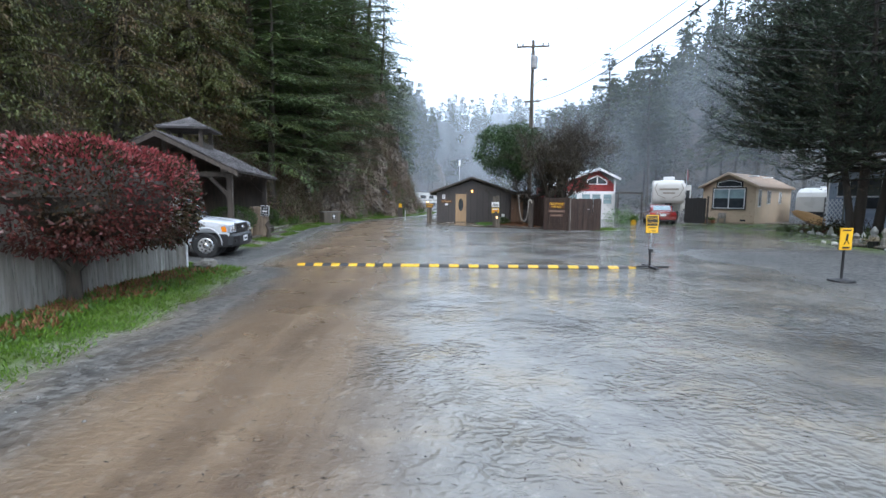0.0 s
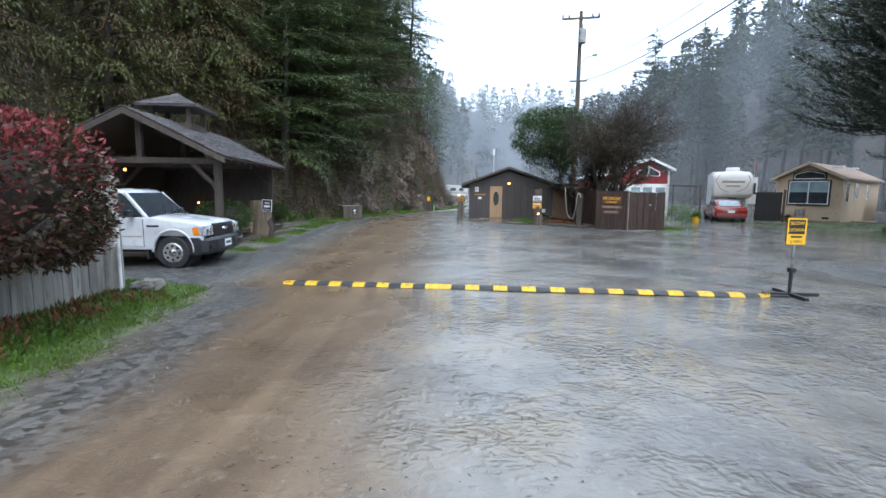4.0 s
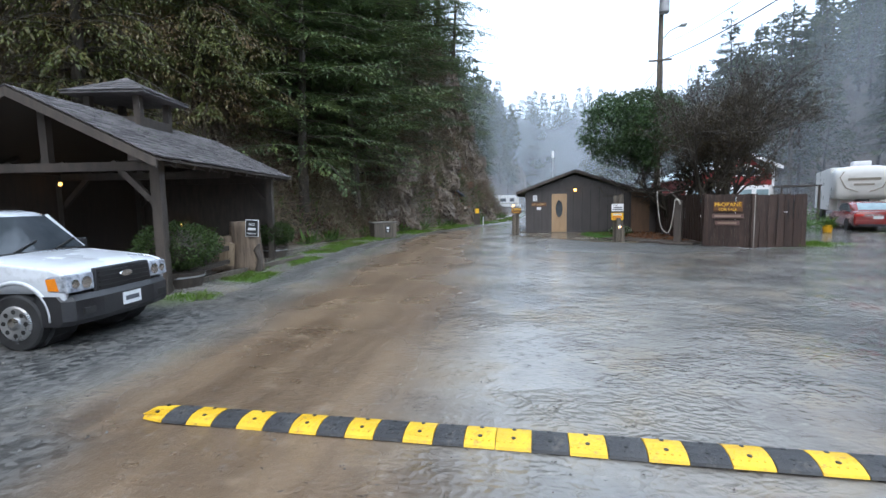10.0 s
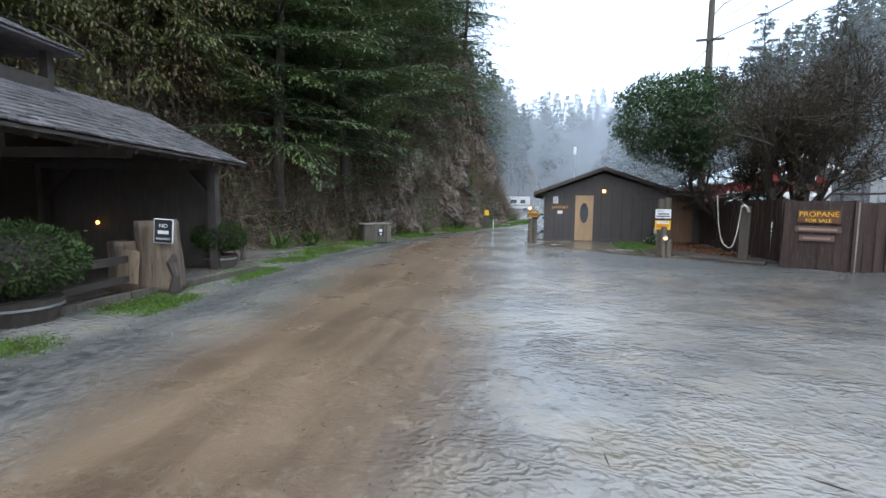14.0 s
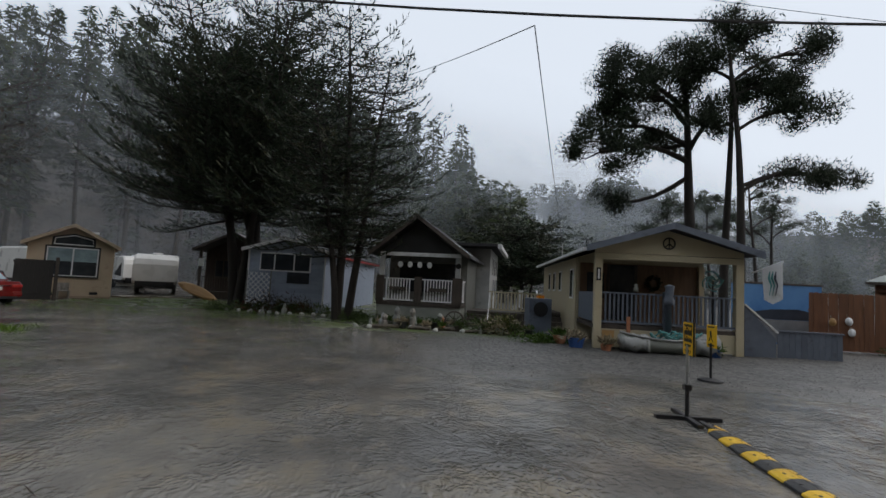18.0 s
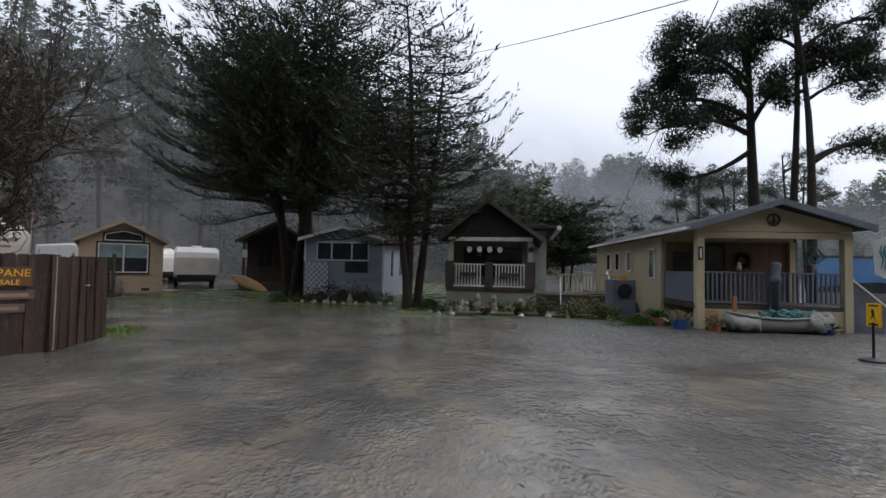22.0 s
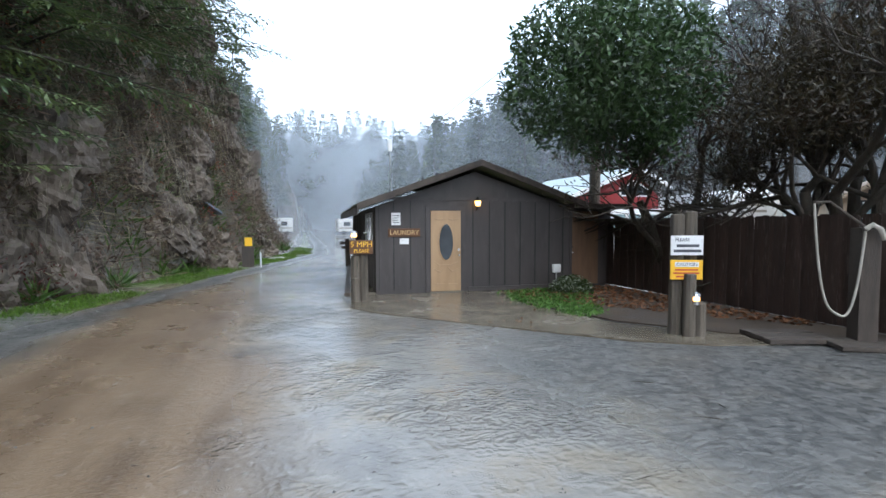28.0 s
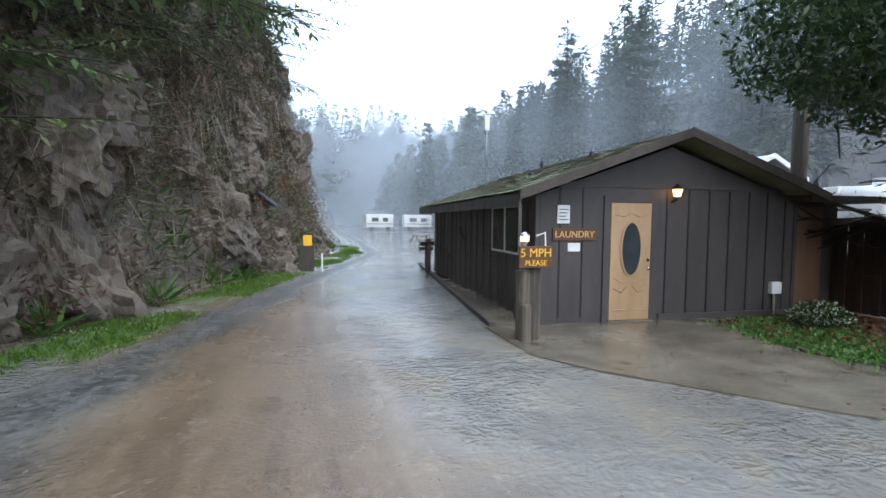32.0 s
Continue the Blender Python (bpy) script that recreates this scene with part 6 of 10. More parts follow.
# red car, seen from behind
CM = pose(15.75, 34.6, 0, 0, 0, -18) @ Matrix.Diagonal((1.0, 1.0, 0.93, 1))
car = thing("red_car", CM, "red saloon car parked with its rear to the lot", "car")
rows = []
for y, zt, w, zb in ((0.0, 0.86, 0.80, 0.40), (0.05, 0.98, 0.86, 0.30), (0.55, 1.02, 0.89, 0.26), (1.3, 0.96, 0.90, 0.24), (3.0, 0.95, 0.90, 0.24), (3.9, 0.88, 0.88, 0.26), (4.45, 0.74, 0.82, 0.30), (4.6, 0.60, 0.74, 0.40)):
    rows.append([(-w + 0.06, y, zb), (-w, y, zb + 0.15), (-w, y, zt - 0.18), (-w + 0.10, y, zt), (w - 0.10, y, zt), (w, y, zt - 0.18), (w, y, zb + 0.15), (w - 0.06, y, zb)])
part("body", Soup().loft(rows), M["car_red"], car, "glossy red body", bevel=0.02, smooth=True)
part("cabin", Soup().loft([[(-w, y, 0.94), (-w * 0.86, y, z - 0.06), (-w * 0.72, y, z), (w * 0.72, y, z), (w * 0.86, y, z - 0.06), (w, y, 0.94)] for y, z, w in ((0.50, 1.0, 0.78), (1.15, 1.40, 0.80), (1.7, 1.46, 0.80), (2.4, 1.43, 0.80), (3.2, 0.98, 0.80))]), M["car_red"], car, smooth=True)
part("rear_window", Soup().add([(-0.58, 0.56, 1.06), (0.58, 0.56, 1.06), (0.52, 1.10, 1.385), (-0.52, 1.10, 1.385), (-0.58, 0.60, 1.05), (0.58, 0.60, 1.05), (0.52, 1.14, 1.37), (-0.52, 1.14, 1.37)], [(0, 1, 2, 3), (7, 6, 5, 4), (0, 4, 5, 1), (1, 5, 6, 2), (2, 6, 7, 3), (3, 7, 4, 0)]), M["pane_pale"], car, "sloping rear window")
for sx in (-1, 1):
    part("tail_light", Soup().box(min(sx * 0.84, sx * 0.50), max(sx * 0.84, sx * 0.50), -0.015, 0.06, 0.74, 0.86), surf("tail_lens", (0.45, 0.02, 0.02), (0.6, 0.05, 0.04), 5, 0.15, 0.0), car, bevel=0.012)
    part("side_window", Soup().prism([(0.95, 1.0), (2.9, 1.0), (2.35, 1.38), (1.3, 1.40)], sx * 0.765, sx * 0.79, "yz"), M["glass"], car)
    part("exhaust", Soup().tube([(sx * 0.55, -0.03, 0.30), (sx * 0.55, 0.1, 0.30)], 0.04, 10), M["chrome"], car)
    for y in (0.95, 3.65):
        part("wheel", Soup().tube([(sx * 0.72, y, 0.32), (sx * 0.91, y, 0.32)], 0.32, 22), M["rubber"], car)
part("rear_plate", Soup().box(-0.18, 0.18, -0.03, -0.012, 0.62, 0.76), M["white"], car)
part("chrome_strip", Soup().box(-0.42, 0.42, -0.03, -0.005, 0.79, 0.82), M["chrome"], car)
part("bumper", Soup().box(-0.82, 0.82, -0.07, 0.02, 0.36, 0.56), M["car_red"], car, bevel=0.03)
part("bumper_lower", Soup().box(-0.70, 0.70, -0.075, 0.0, 0.26, 0.355), M["black_plastic"], car)

# fifth-wheel trailer
FM = pose(19.2, 41.0, 0, 0, 0, -24)
fifth = thing("fifth_wheel_trailer", FM, "large white fifth-wheel trailer with grey graphics", "trailer")
sec = []
for y, z0, zt, w in ((0.0, 1.75, 2.90, 1.10), (0.08, 1.45, 3.18, 1.22), (0.45, 1.40, 3.36, 1.25), (2.5, 1.40, 3.40, 1.25)):
    sec.append([(-w, y, z0 + 0.15), (-w, y, zt - 0.35), (-w * 0.82, y, zt - 0.08), (-w * 0.4, y, zt), (w * 0.4, y, zt), (w * 0.82, y, zt - 0.08), (w, y, zt - 0.35), (w, y, z0 + 0.15), (w * 0.85, y, z0), (-w * 0.85, y, z0)])
part("front_cap", Soup().loft(sec), M["trailer_white"], fifth, "rounded white front cap", smooth=True)
part("body", Soup().box(-1.25, 1.25, 2.5, 10.0, 0.75, 3.40), M["trailer_white"], fifth, bevel=0.05)
part("slide_out", Soup().box(1.252, 1.85, 3.0, 6.2, 0.95, 3.0), M["trailer_white"], fifth, bevel=0.03)
part("slide_window", Soup().box(1.30, 1.75, 2.985, 2.999, 1.7, 2.55), M["glass"], fifth)
for sx in (-1, 1):
    part("swoosh", Soup().tube([(sx * 0.25, -0.02, 1.86), (sx * 0.8, -0.02, 2.1), (sx * 1.08, 0.03, 2.7), (sx * 0.9, 0.05, 3.05)], 0.035, 6), M["beige_graphic"], fifth)
    part("leg", Soup().box(sx * 0.9 - 0.06, sx * 0.9 + 0.06, 1.2, 1.32, 0, 1.42), M["steel"], fifth)
part("graphic_bar", Soup().box(-0.72, 0.72, -0.03, -0.005, 2.52, 2.66), M["beige_graphic"], fifth)
part("graphic_bar", Soup().box(-0.45, 0.45, -0.03, -0.005, 2.22, 2.34), M["beige_graphic"], fifth)
part("roof_unit", Soup().box(-0.42, 0.42, 0.9, 1.8, 3.39, 3.66), M["white"], fifth, bevel=0.06)
part("pin_box", Soup().box(-0.25, 0.25, -0.2, 0.9, 1.15, 1.42), M["black_plastic"], fifth)
for y in (6.2, 7.1):
    for sx in (-1, 1):
        part("wheel", Soup().tube([(sx * 1.0, y, 0.38), (sx * 1.23, y, 0.38)], 0.38, 20), M["rubber"], fifth)
mast = thing("flag_mast", pose(20.4, 40.6, 0), "thin mast with a limp red and white pennant", "flag")
part("mast", Soup().tube([(0, 0, 0), (0, 0, 4.3)], 0.02, 6), M["steel"], mast)
part("pennant", Soup().add([(0.02, 0, 4.2), (0.10, 0.03, 4.1), (0.14, 0.0, 3.4), (0.06, -0.03, 3.3), (0.025, 0.01, 4.2), (0.105, 0.04, 4.1), (0.145, 0.01, 3.4), (0.065, -0.02, 3.3)], [(0, 1, 2, 3), (7, 6, 5, 4), (0, 4, 5, 1), (1, 5, 6, 2), (2, 6, 7, 3), (3, 7, 4, 0)]), M["red_paint"], mast)

# red and white house behind the fence
RM = front(10.3, 43.0, 2)
red_house = thing("red_house", RM, "red house with white trim and a row of white windows", "house")
part("wall", gable_walls(5.2, 7.0, 2.95, 4.3, 3.6), M["red_paint"], red_house)
part("roof", roof_slab(-0.3, 2.85, 3.6, 4.30, -0.35, 7.3), M["metal_roof"], red_house)
part("roof", roof_slab(3.6, 4.30, 5.5, 3.45, -0.35, 7.3), M["metal_roof"], red_house)
part("bargeboard", Soup().prism([(-0.35, 2.78), (3.6, 4.24), (3.6, 4.44), (-0.35, 2.98)], -0.42, -0.36), M["white"], red_house)
part("bargeboard", Soup().prism([(3.6, 4.24), (5.55, 3.37), (5.55, 3.57), (3.6, 4.44)], -0.42, -0.36), M["white"], red_house)
part("belly_band", Soup().box(-0.02, 5.22, -0.05, -0.003, 2.30, 2.42), M["white"], red_house)
part("lower_wall", Soup().box(-0.02, 5.22, -0.045, -0.003, 0.0, 2.30), M["white"], red_house)
for x in (0.25, 1.15, 2.3, 3.2, 4.2):
    window_unit(red_house, "front_window", x, x + 0.72, 1.35, 2.15, -0.045, M["white"], M["pane_pale"], 1, True, 0.04)
part("gable_window", Soup().prism([(2.7, 3.0), (4.5, 3.0), (4.5, 3.35), (3.6, 3.8), (2.7, 3.4)], -0.04, -0.004), M["white"], red_house)
part("gable_pane", Soup().prism([(2.8, 3.07), (4.4, 3.07), (4.4, 3.30), (3.6, 3.70), (2.8, 3.34)], -0.05, -0.041), M["glass"], red_house)
part("mullion", Soup().box(3.56, 3.64, -0.06, -0.051, 3.05, 3.7), M["white"], red_house)
part("corner_post", Soup().box(5.12, 5.24, -0.06, 0.04, 0, 3.5), M["white"], red_house)
aw = thing("trailer_awning", pose(16.2, 41.6, 0, 0, 0, -10), "low dark awning roof on thin posts", "awning")
part("canopy", Soup().box(-1.0, 1.1, 0, 2.5, 2.25, 2.33), M["timber"], aw)
for lx in (-0.9, 1.0):
    part("post", Soup().box(lx - 0.05, lx + 0.05, 0.05, 0.15, 0, 2.25), M["timber"], aw)
yellow_pot = thing("plant_pot", pose(13.7, 34.6, 0), "yellow plastic plant pot with a green plant", "plant pot")
part("pot", Soup().tube([(0, 0, 0), (0, 0, 0.32)], [0.16, 0.21], 12), M["yellow"], yellow_pot)
rng = np.random.default_rng(71)
part("leaves", leaf_mesh("leaves", np.tile([0, 0, 0.3], (120, 1)) + rng.normal(size=(120, 3)) * 0.12, rng.normal(size=(120, 3)) * [1, 1, 0.5] + [0, 0, 1.2], 0.35, 0.03, rng), M["fern"], yellow_pot)

# travel trailer by the tan house
for k, (x, y, yaw, lbl) in enumerate(((28.3, 37.0, -57, "white travel trailer with a sloping front behind the tan house"), (36.0, 43.5, -40, "white travel trailer parked further back"), (25.9, 41.3, -30, "white travel trailer parked further back"))):
    tm = pose(x, y, 0, 0, 0, yaw)
    tt = thing("travel_trailer", tm, lbl, "trailer", "travel trailers behind the houses")
    sec = []
    for yy, z0, zt in ((0.0, 0.9, 2.0), (0.12, 0.75, 2.35), (0.5, 0.7, 2.62), (1.2, 0.7, 2.70), (7.0, 0.7, 2.70)):
        sec.append([(-1.28, yy, z0), (-1.28, yy, zt - 0.1), (-1.15, yy, zt), (1.15, yy, zt), (1.28, yy, zt - 0.1), (1.28, yy, z0)])
    part("shell", Soup().loft(sec), M["trailer_white"], tt, bevel=0.03)
    part("rock_guard", Soup().box(-1.1, 1.1, -0.02, 0.05, 0.62, 0.9), M["black_plastic"], tt)
    part("logo_shape", Soup().prism([(-0.35, 1.62), (0.35, 1.62), (0.2, 1.52), (-0.2, 1.52)], 0.0, 0.03), M["beige_graphic"], tt)
    for sx in (-1, 1):
        part("side_stripe", Soup().prism([(0.6, 1.0), (3.0, 1.1), (1.2, 1.9), (0.7, 2.1)], sx * 1.282, sx * 1.29, "yz"), M["black_plastic"], tt)
        for yy in (3.6, 4.4):
            part("wheel", Soup().tube([(sx * 1.0, yy, 0.36), (sx * 1.26, yy, 0.36)], 0.36, 18), M["rubber"], tt)
    part("drawbar", Soup().beam((-0.6, 0.2, 0.55), (0, -1.1, 0.5), 0.1, 0.1).beam((0.6, 0.2, 0.55), (0, -1.1, 0.5), 0.1, 0.1), M["black_plastic"], tt)
    part("underframe", Soup().box(-1.1, 1.1, 0.3, 6.9, 0.45, 0.7), M["black_plastic"], tt)
    part("roof_vent", Soup().box(-0.3, 0.3, 1.6, 2.2, 2.69, 2.82), M["white"], tt)
part_slab = thing("concrete_strip", pose(26.5, 35.6, 0, 0, 0, -28), "pale concrete strip in front of the trailer", "pavement", kind="structure")
part("slab", Soup().box(-2.3, 3.2, -0.9, 0.9, 0.0, 0.06), M["concrete"], part_slab)

# dark cabin with a porch
DM = front(28.7, 33.9, -76) @ Matrix.Diagonal((1.05, 1.05, 1.08, 1))
dark_cabin = thing("dark_cabin", DM, "dark brown cabin with a gabled porch", "house")
part("wall", gable_walls(3.8, 8.0, 2.9, 3.85, None, 0.15), M["cedar_dark"], dark_cabin)
for sx, xa in ((-0.35, -0.35), (1, 4.15)):
    part("roof", roof_slab(xa, 2.80, 1.9, 3.92, -1.7, 8.3), M["shingle"], dark_cabin)
    part("bargeboard", Soup().prism([(xa, 2.72), (1.9, 3.86), (1.9, 4.02), (xa, 2.90)], -1.76, -1.705), M["timber"], dark_cabin)
for x in (0.05, 3.6):
    part("porch_post", Soup().box(x, x + 0.14, -1.55, -1.41, 0, 2.85), M["timber"], dark_cabin)
part("porch_deck", Soup().box(-0.1, 3.9, -1.65, -0.002, 0.05, 0.45), M["timber"], dark_cabin)
rail_run(dark_cabin, (0.15, -1.48), (3.65, -1.48), 0.55, 1.35, 0.14, M["timber"])
window_unit(dark_cabin, "front_window", 0.6, 1.5, 1.3, 2.3, 0, M["timber"], M["glass"], 2, False, 0.06)
part("front_door", Soup().box(2.1, 2.95, -0.04, -0.003, 0.47, 2.47), M["door_brown"], dark_cabin)
part("porch_notice", Soup().box(0.05, 0.32, -1.62, -1.57, 1.9, 2.35), M["white"], dark_cabin, "small white board on the porch post")

board = thing("leaning_board", pose(23.5, 31.25, 0.05, 0, 0, -35), "long pointed varnished wooden board leaning by the porch", "board")
out = [(-1.15, 0.0), (-0.9, 0.22), (-0.3, 0.36), (0.4, 0.34), (0.95, 0.18), (1.2, 0.0), (0.95, -0.18), (0.4, -0.34), (-0.3, -0.36), (-0.9, -0.22)]
part("body", Soup().loft([[(x * k, y * k * 0.9, z) for x, y in out] for z, k in ((0, 0.8), (0.05, 1.0), (0.10, 0.8))]), M["kayak"], board, at=pose(0, 0, 0.55, 68, 22, 0))

# pale blue cottage
BL = front(21.30, 27.47, -90)
blue_house = thing("blue_cottage", BL, "pale blue cottage with white-framed windows", "house")
part("wall", gable_walls(3.85, 12.0, 2.92, 3.40), M["grey_blue"], blue_house)
for xa in (-0.25, 4.1):
    part("roof", roof_slab(xa, 2.88, 1.92, 3.48, -0.3, 12.2), M["dark_roof"], blue_house)
    part("bargeboard", Soup().prism([(xa, 2.82), (1.92, 3.44), (1.92, 3.60), (xa, 2.98)], -0.36, -0.305), M["white"], blue_house)
part("eave_trim", Soup().box(3.9, 4.14, -0.3, 12.2, 2.76, 2.87), M["red_paint"], blue_house)
lap_siding(blue_house, 0.0, 3.85, 0.3, 2.85, 0, M["grey_blue"], 0.2)
w0 = part("front_window_bank", Soup().box(0.60, 3.15, -0.07, -0.024, 1.90, 2.82), M["white"], blue_house)
for a, b in ((0.66, 1.30), (1.38, 2.28), (2.36, 3.09)):
    part("pane", Soup().box(a, b, -0.085, -0.071, 1.97, 2.75), M["glass"], w0)
part("lower_pane", Soup().box(2.0, 3.1, -0.06, -0.024, 1.35, 1.88), M["glass"], blue_house)
for y0, y1 in ((2.3, 2.75), (5.3, 5.9)):
    w = part("side_window", Soup().box(3.852, 3.90, y0, y1, 1.15, 2.45), M["black"], blue_house)
    part("pane", Soup().box(3.901, 3.906, y0 + 0.06, y1 - 0.06, 1.21, 1.76).box(3.901, 3.906, y0 + 0.06, y1 - 0.06, 1.84, 2.39), M["pane_pale"], w)
part("lattice_post", Soup().box(1.25, 1.3, -0.25, -0.2, 0, 1.9), M["grey_paint"], blue_house)
lat = part("lattice_panel", Soup().box(0.05, 0.1, -0.25, -0.2, 0, 1.9), M["grey_paint"], blue_house, "white lattice panel")
for k in range(11):
    u = -1.5 + k * 0.26
    for sgn in (1, -1):
        xa, za, xb, zb = 0.1 + max(u, 0), 0.3 + max(-u, 0), 0.1 + min(u + 1.5, 1.15), 0.3 + min(1.5, 1.15 - u)
        if xb <= xa + 0.02:
            continue
        if sgn < 0:
            xa, xb = 1.35 - xa, 1.35 - xb
        part("lath", Soup().beam((xa, -0.22 - 0.012 * sgn, za), (xb, -0.22 - 0.012 * sgn, zb), 0.012, 0.035), M["white"], lat)
for i in range(4):
    part("corner_board", Soup().box(*((-0.03, 0.06) if i % 2 else (3.80, 3.88)), -0.035 + 0.003 * i, -0.024, 0.05, 2.9), M["white"], blue_house)

# gabled cottage with a railed porch
KM = front(18.48, 20.47, -97)
cottage = thing("porch_cottage", KM, "dark-gabled cottage with a white-railed porch", "house")
part("wall", gable_walls(3.6, 4.0, 2.85, 4.3), M["grey_paint"], cottage, at=pose(0, 1.8, 0))
part("long_wall", Soup().box(0.4, 4.3, 5.8, 12.0, 0, 3.7), M["pale_siding"], cottage, "pale grey siding")
part("upper_roof", Soup().box(0.1, 4.75, 4.4, 12.3, 3.72, 3.86), M["dark_roof"], cottage)
part("upper_eave", Soup().box(4.76, 4.95, 4.4, 12.3, 3.62, 3.84), M["white"], cottage)
for y in (7.0, 8.4, 9.8):
    w = part("side_window", Soup().box(4.302, 4.35, y, y + 0.5, 2.3, 3.3), M["white"], cottage)
    part("pane", Soup().box(4.351, 4.356, y + 0.06, y + 0.44, 2.36, 3.24), M["glass"], w)
    part("trellis", Soup().beam((4.36, y + 0.7, 1.2), (4.36, y + 0.9, 2.1), 0.03, 0.03).beam((4.36, y + 0.95, 1.2), (4.36, y + 0.75, 2.1), 0.03, 0.03), M["slate_blue"], cottage)
for xa, lb in ((-0.28, "left"), (3.95, "right")):
    part("roof", roof_slab(xa, 2.80, 1.72, 4.40, -0.45, 6.0, 0.10), M["dark_roof"], cottage)
    part("bargeboard", Soup().prism([(xa, 2.72), (1.72, 4.34), (1.72, 4.52), (xa, 2.92)], -0.52, -0.455), M["timber"], cottage)
part("flashing", roof_slab(3.98, 2.905, 2.2, 4.11, -0.44, 0.25, 0.02), M["metal_roof"], cottage, "pale metal roof edge")
part("gable_panel", Soup().prism([(0.1, 2.95), (3.45, 2.95), (1.72, 4.25)], -0.02, 0.06), M["black"], cottage)
part("header_beam", Soup().box(0.1, 3.55, -0.06, 0.10, 2.80, 2.95), M["white"], cottage)
for x in (0.1, 3.35):
    part("porch_post", Soup().box(x, x + 0.2, -0.05, 0.12, 1.96, 2.80), M["pale_siding"], cottage, "pale painted post")
    part("rail_post", Soup().box(x - 0.12 if x < 1 else x - 0.1, x + 0.22 if x < 1 else x + 0.3, -0.06, 0.10, 0.86, 1.955), M["timber"], cottage)
part("porch_floor", Soup().box(0.0, 3.6, 0.0, 1.8, 0.72, 0.86), M["timber"], cottage)
part("porch_base", Soup().box(0.02, 3.58, 0.03, 1.7, 0.0, 0.72), M["stucco_grey"], cottage, "grey-green stucco base")
for a, b in ((0.3, 1.62), (1.95, 3.35)):
    rail_run(cottage, (a, 0.02), (b, 0.02), 0.92, 1.86, 0.125, M["white"], M["white"], 0.045)
part("rail_post", Soup().box(1.63, 1.94, -0.04, 0.08, 0.86, 1.95), M["timber"], cottage)
rail_run(cottage, (3.5, 0.15), (3.5, 1.8), 0.92, 1.86, 0.125, M["white"], M["white"], 0.045)
part("porch_window", Soup().box(0.5, 3.1, 1.74, 1.798, 1.3, 2.6), M["glass"], cottage)
for k in range(4):
    orn = part("ornament", Soup().prism([(0.95 + k * 0.42 + 0.11 * math.cos(a), 2.45 + 0.13 * math.sin(a)) for a in np.linspace(0, 2 * math.pi, 13)[:-1]], 0.12, 0.15), M["white"], cottage, "hanging round ornament")
    part("cord", Soup().box(0.94 + k * 0.42, 0.96 + k * 0.42, 0.13, 0.14, 2.58, 2.80), M["black"], orn)
part("clock", Soup().prism([(3.47 + 0.11 * math.cos(a), 2.45 + 0.11 * math.sin(a)) for a in np.linspace(0, 2 * math.pi, 17)[:-1]], -0.085, -0.055), M["black"], cottage)
for k, x in enumerate((0.95, 2.65)):
    part("window_box", Soup().box(x - 0.35, x + 0.35, -0.16, -0.05, 1.35, 1.5), M["timber"], cottage)
deck = thing("garden_deck", KM @ pose(3.75, 1.2, 0), "raised timber deck with a white picket rail and steps", "deck")
part("platform", Soup().box(0, 3.2, 0, 2.6, 0.5, 0.62), M["timber"], deck)
part("skirt", Soup().box(0.02, 3.18, 0.02, 0.08, 0.0, 0.5), M["timber"], deck)
rail_run(deck, (0.9, 0.03), (3.2, 0.03), 0.70, 1.5, 0.14, M["cream"], M["cream"], 0.06)
rail_run(deck, (3.2, 0.03), (3.2, 2.5), 0.70, 1.5, 0.14, M["cream"], M["cream"], 0.06)
for i in range(3):
    part("step", Soup().box(0.05, 0.85, -0.28 * (i + 1), -0.28 * i, 0, 0.48 - 0.16 * i), M["timber"], deck)
part("leaning_board", Soup().beam((0.95, -0.75, 0.1), (0.95, -0.05, 1.35), 0.03, 0.16), M["white"], deck)
cabinet = thing("blue_cabinet", pose(16.25, 13.9, 0, 0, 0, -82), "dark blue box cabinet with a round opening", "cabinet")
part("body", Soup().box(-0.42, 0.42, 0, 0.7, 0.05, 1.35), M["slate_blue"], cabinet, bevel=0.02)
part("round_door", Soup().prism([(0.27 * math.cos(a), 0.95 + 0.27 * math.sin(a)) for a in np.linspace(0, 2 * math.pi, 21)[:-1]], -0.03, -0.002), M["black"], cabinet)
part("top_lamp", Soup().box(-0.1, 0.16, 0.1, 0.25, 1.352, 1.46), M["orange_lens"], cabinet, "small orange reflector")

# cream house with a deep porch
YM = front(13.42, 12.72, -92)
cream_house = thing("cream_house", YM, "cream house with a deep railed porch and blue trim", "house")
part("wall", gable_walls(4.35, 10.0, 2.95, 3.65), M["cream"], cream_house, at=pose(0, 2.6, 0))
for xa in (-0.35, 4.70):
    part("roof", roof_slab(xa, 2.98, 2.17, 3.72, -0.45, 12.8), M["dark_roof"], cream_house)
    part("bargeboard", Soup().prism([(xa, 2.90), (2.17, 3.68), (2.17, 3.86), (xa, 3.10)], -0.52, -0.455), M["slate_blue"], cream_house, "blue-grey bargeboard")
part("gutter", Soup().box(-0.45, -0.34, -0.4, 12.8, 2.93, 3.03), M["white"], cream_house)
gable = [(0.0, 2.92), (4.35, 2.92), (4.35, 3.06), (2.17, 3.66), (0.0, 3.06)]
part("gable_panel", Soup().prism(gable, -0.05, 0.05), M["cream"], cream_house)
part("porch_beam", Soup().box(0, 4.35, -0.06, 0.10, 2.72, 2.90), M["cream"], cream_house)
pc = [(2.17 + 0.17 * math.cos(a), 3.27 + 0.17 * math.sin(a)) for a in np.linspace(0, 2 * math.pi, 21)]
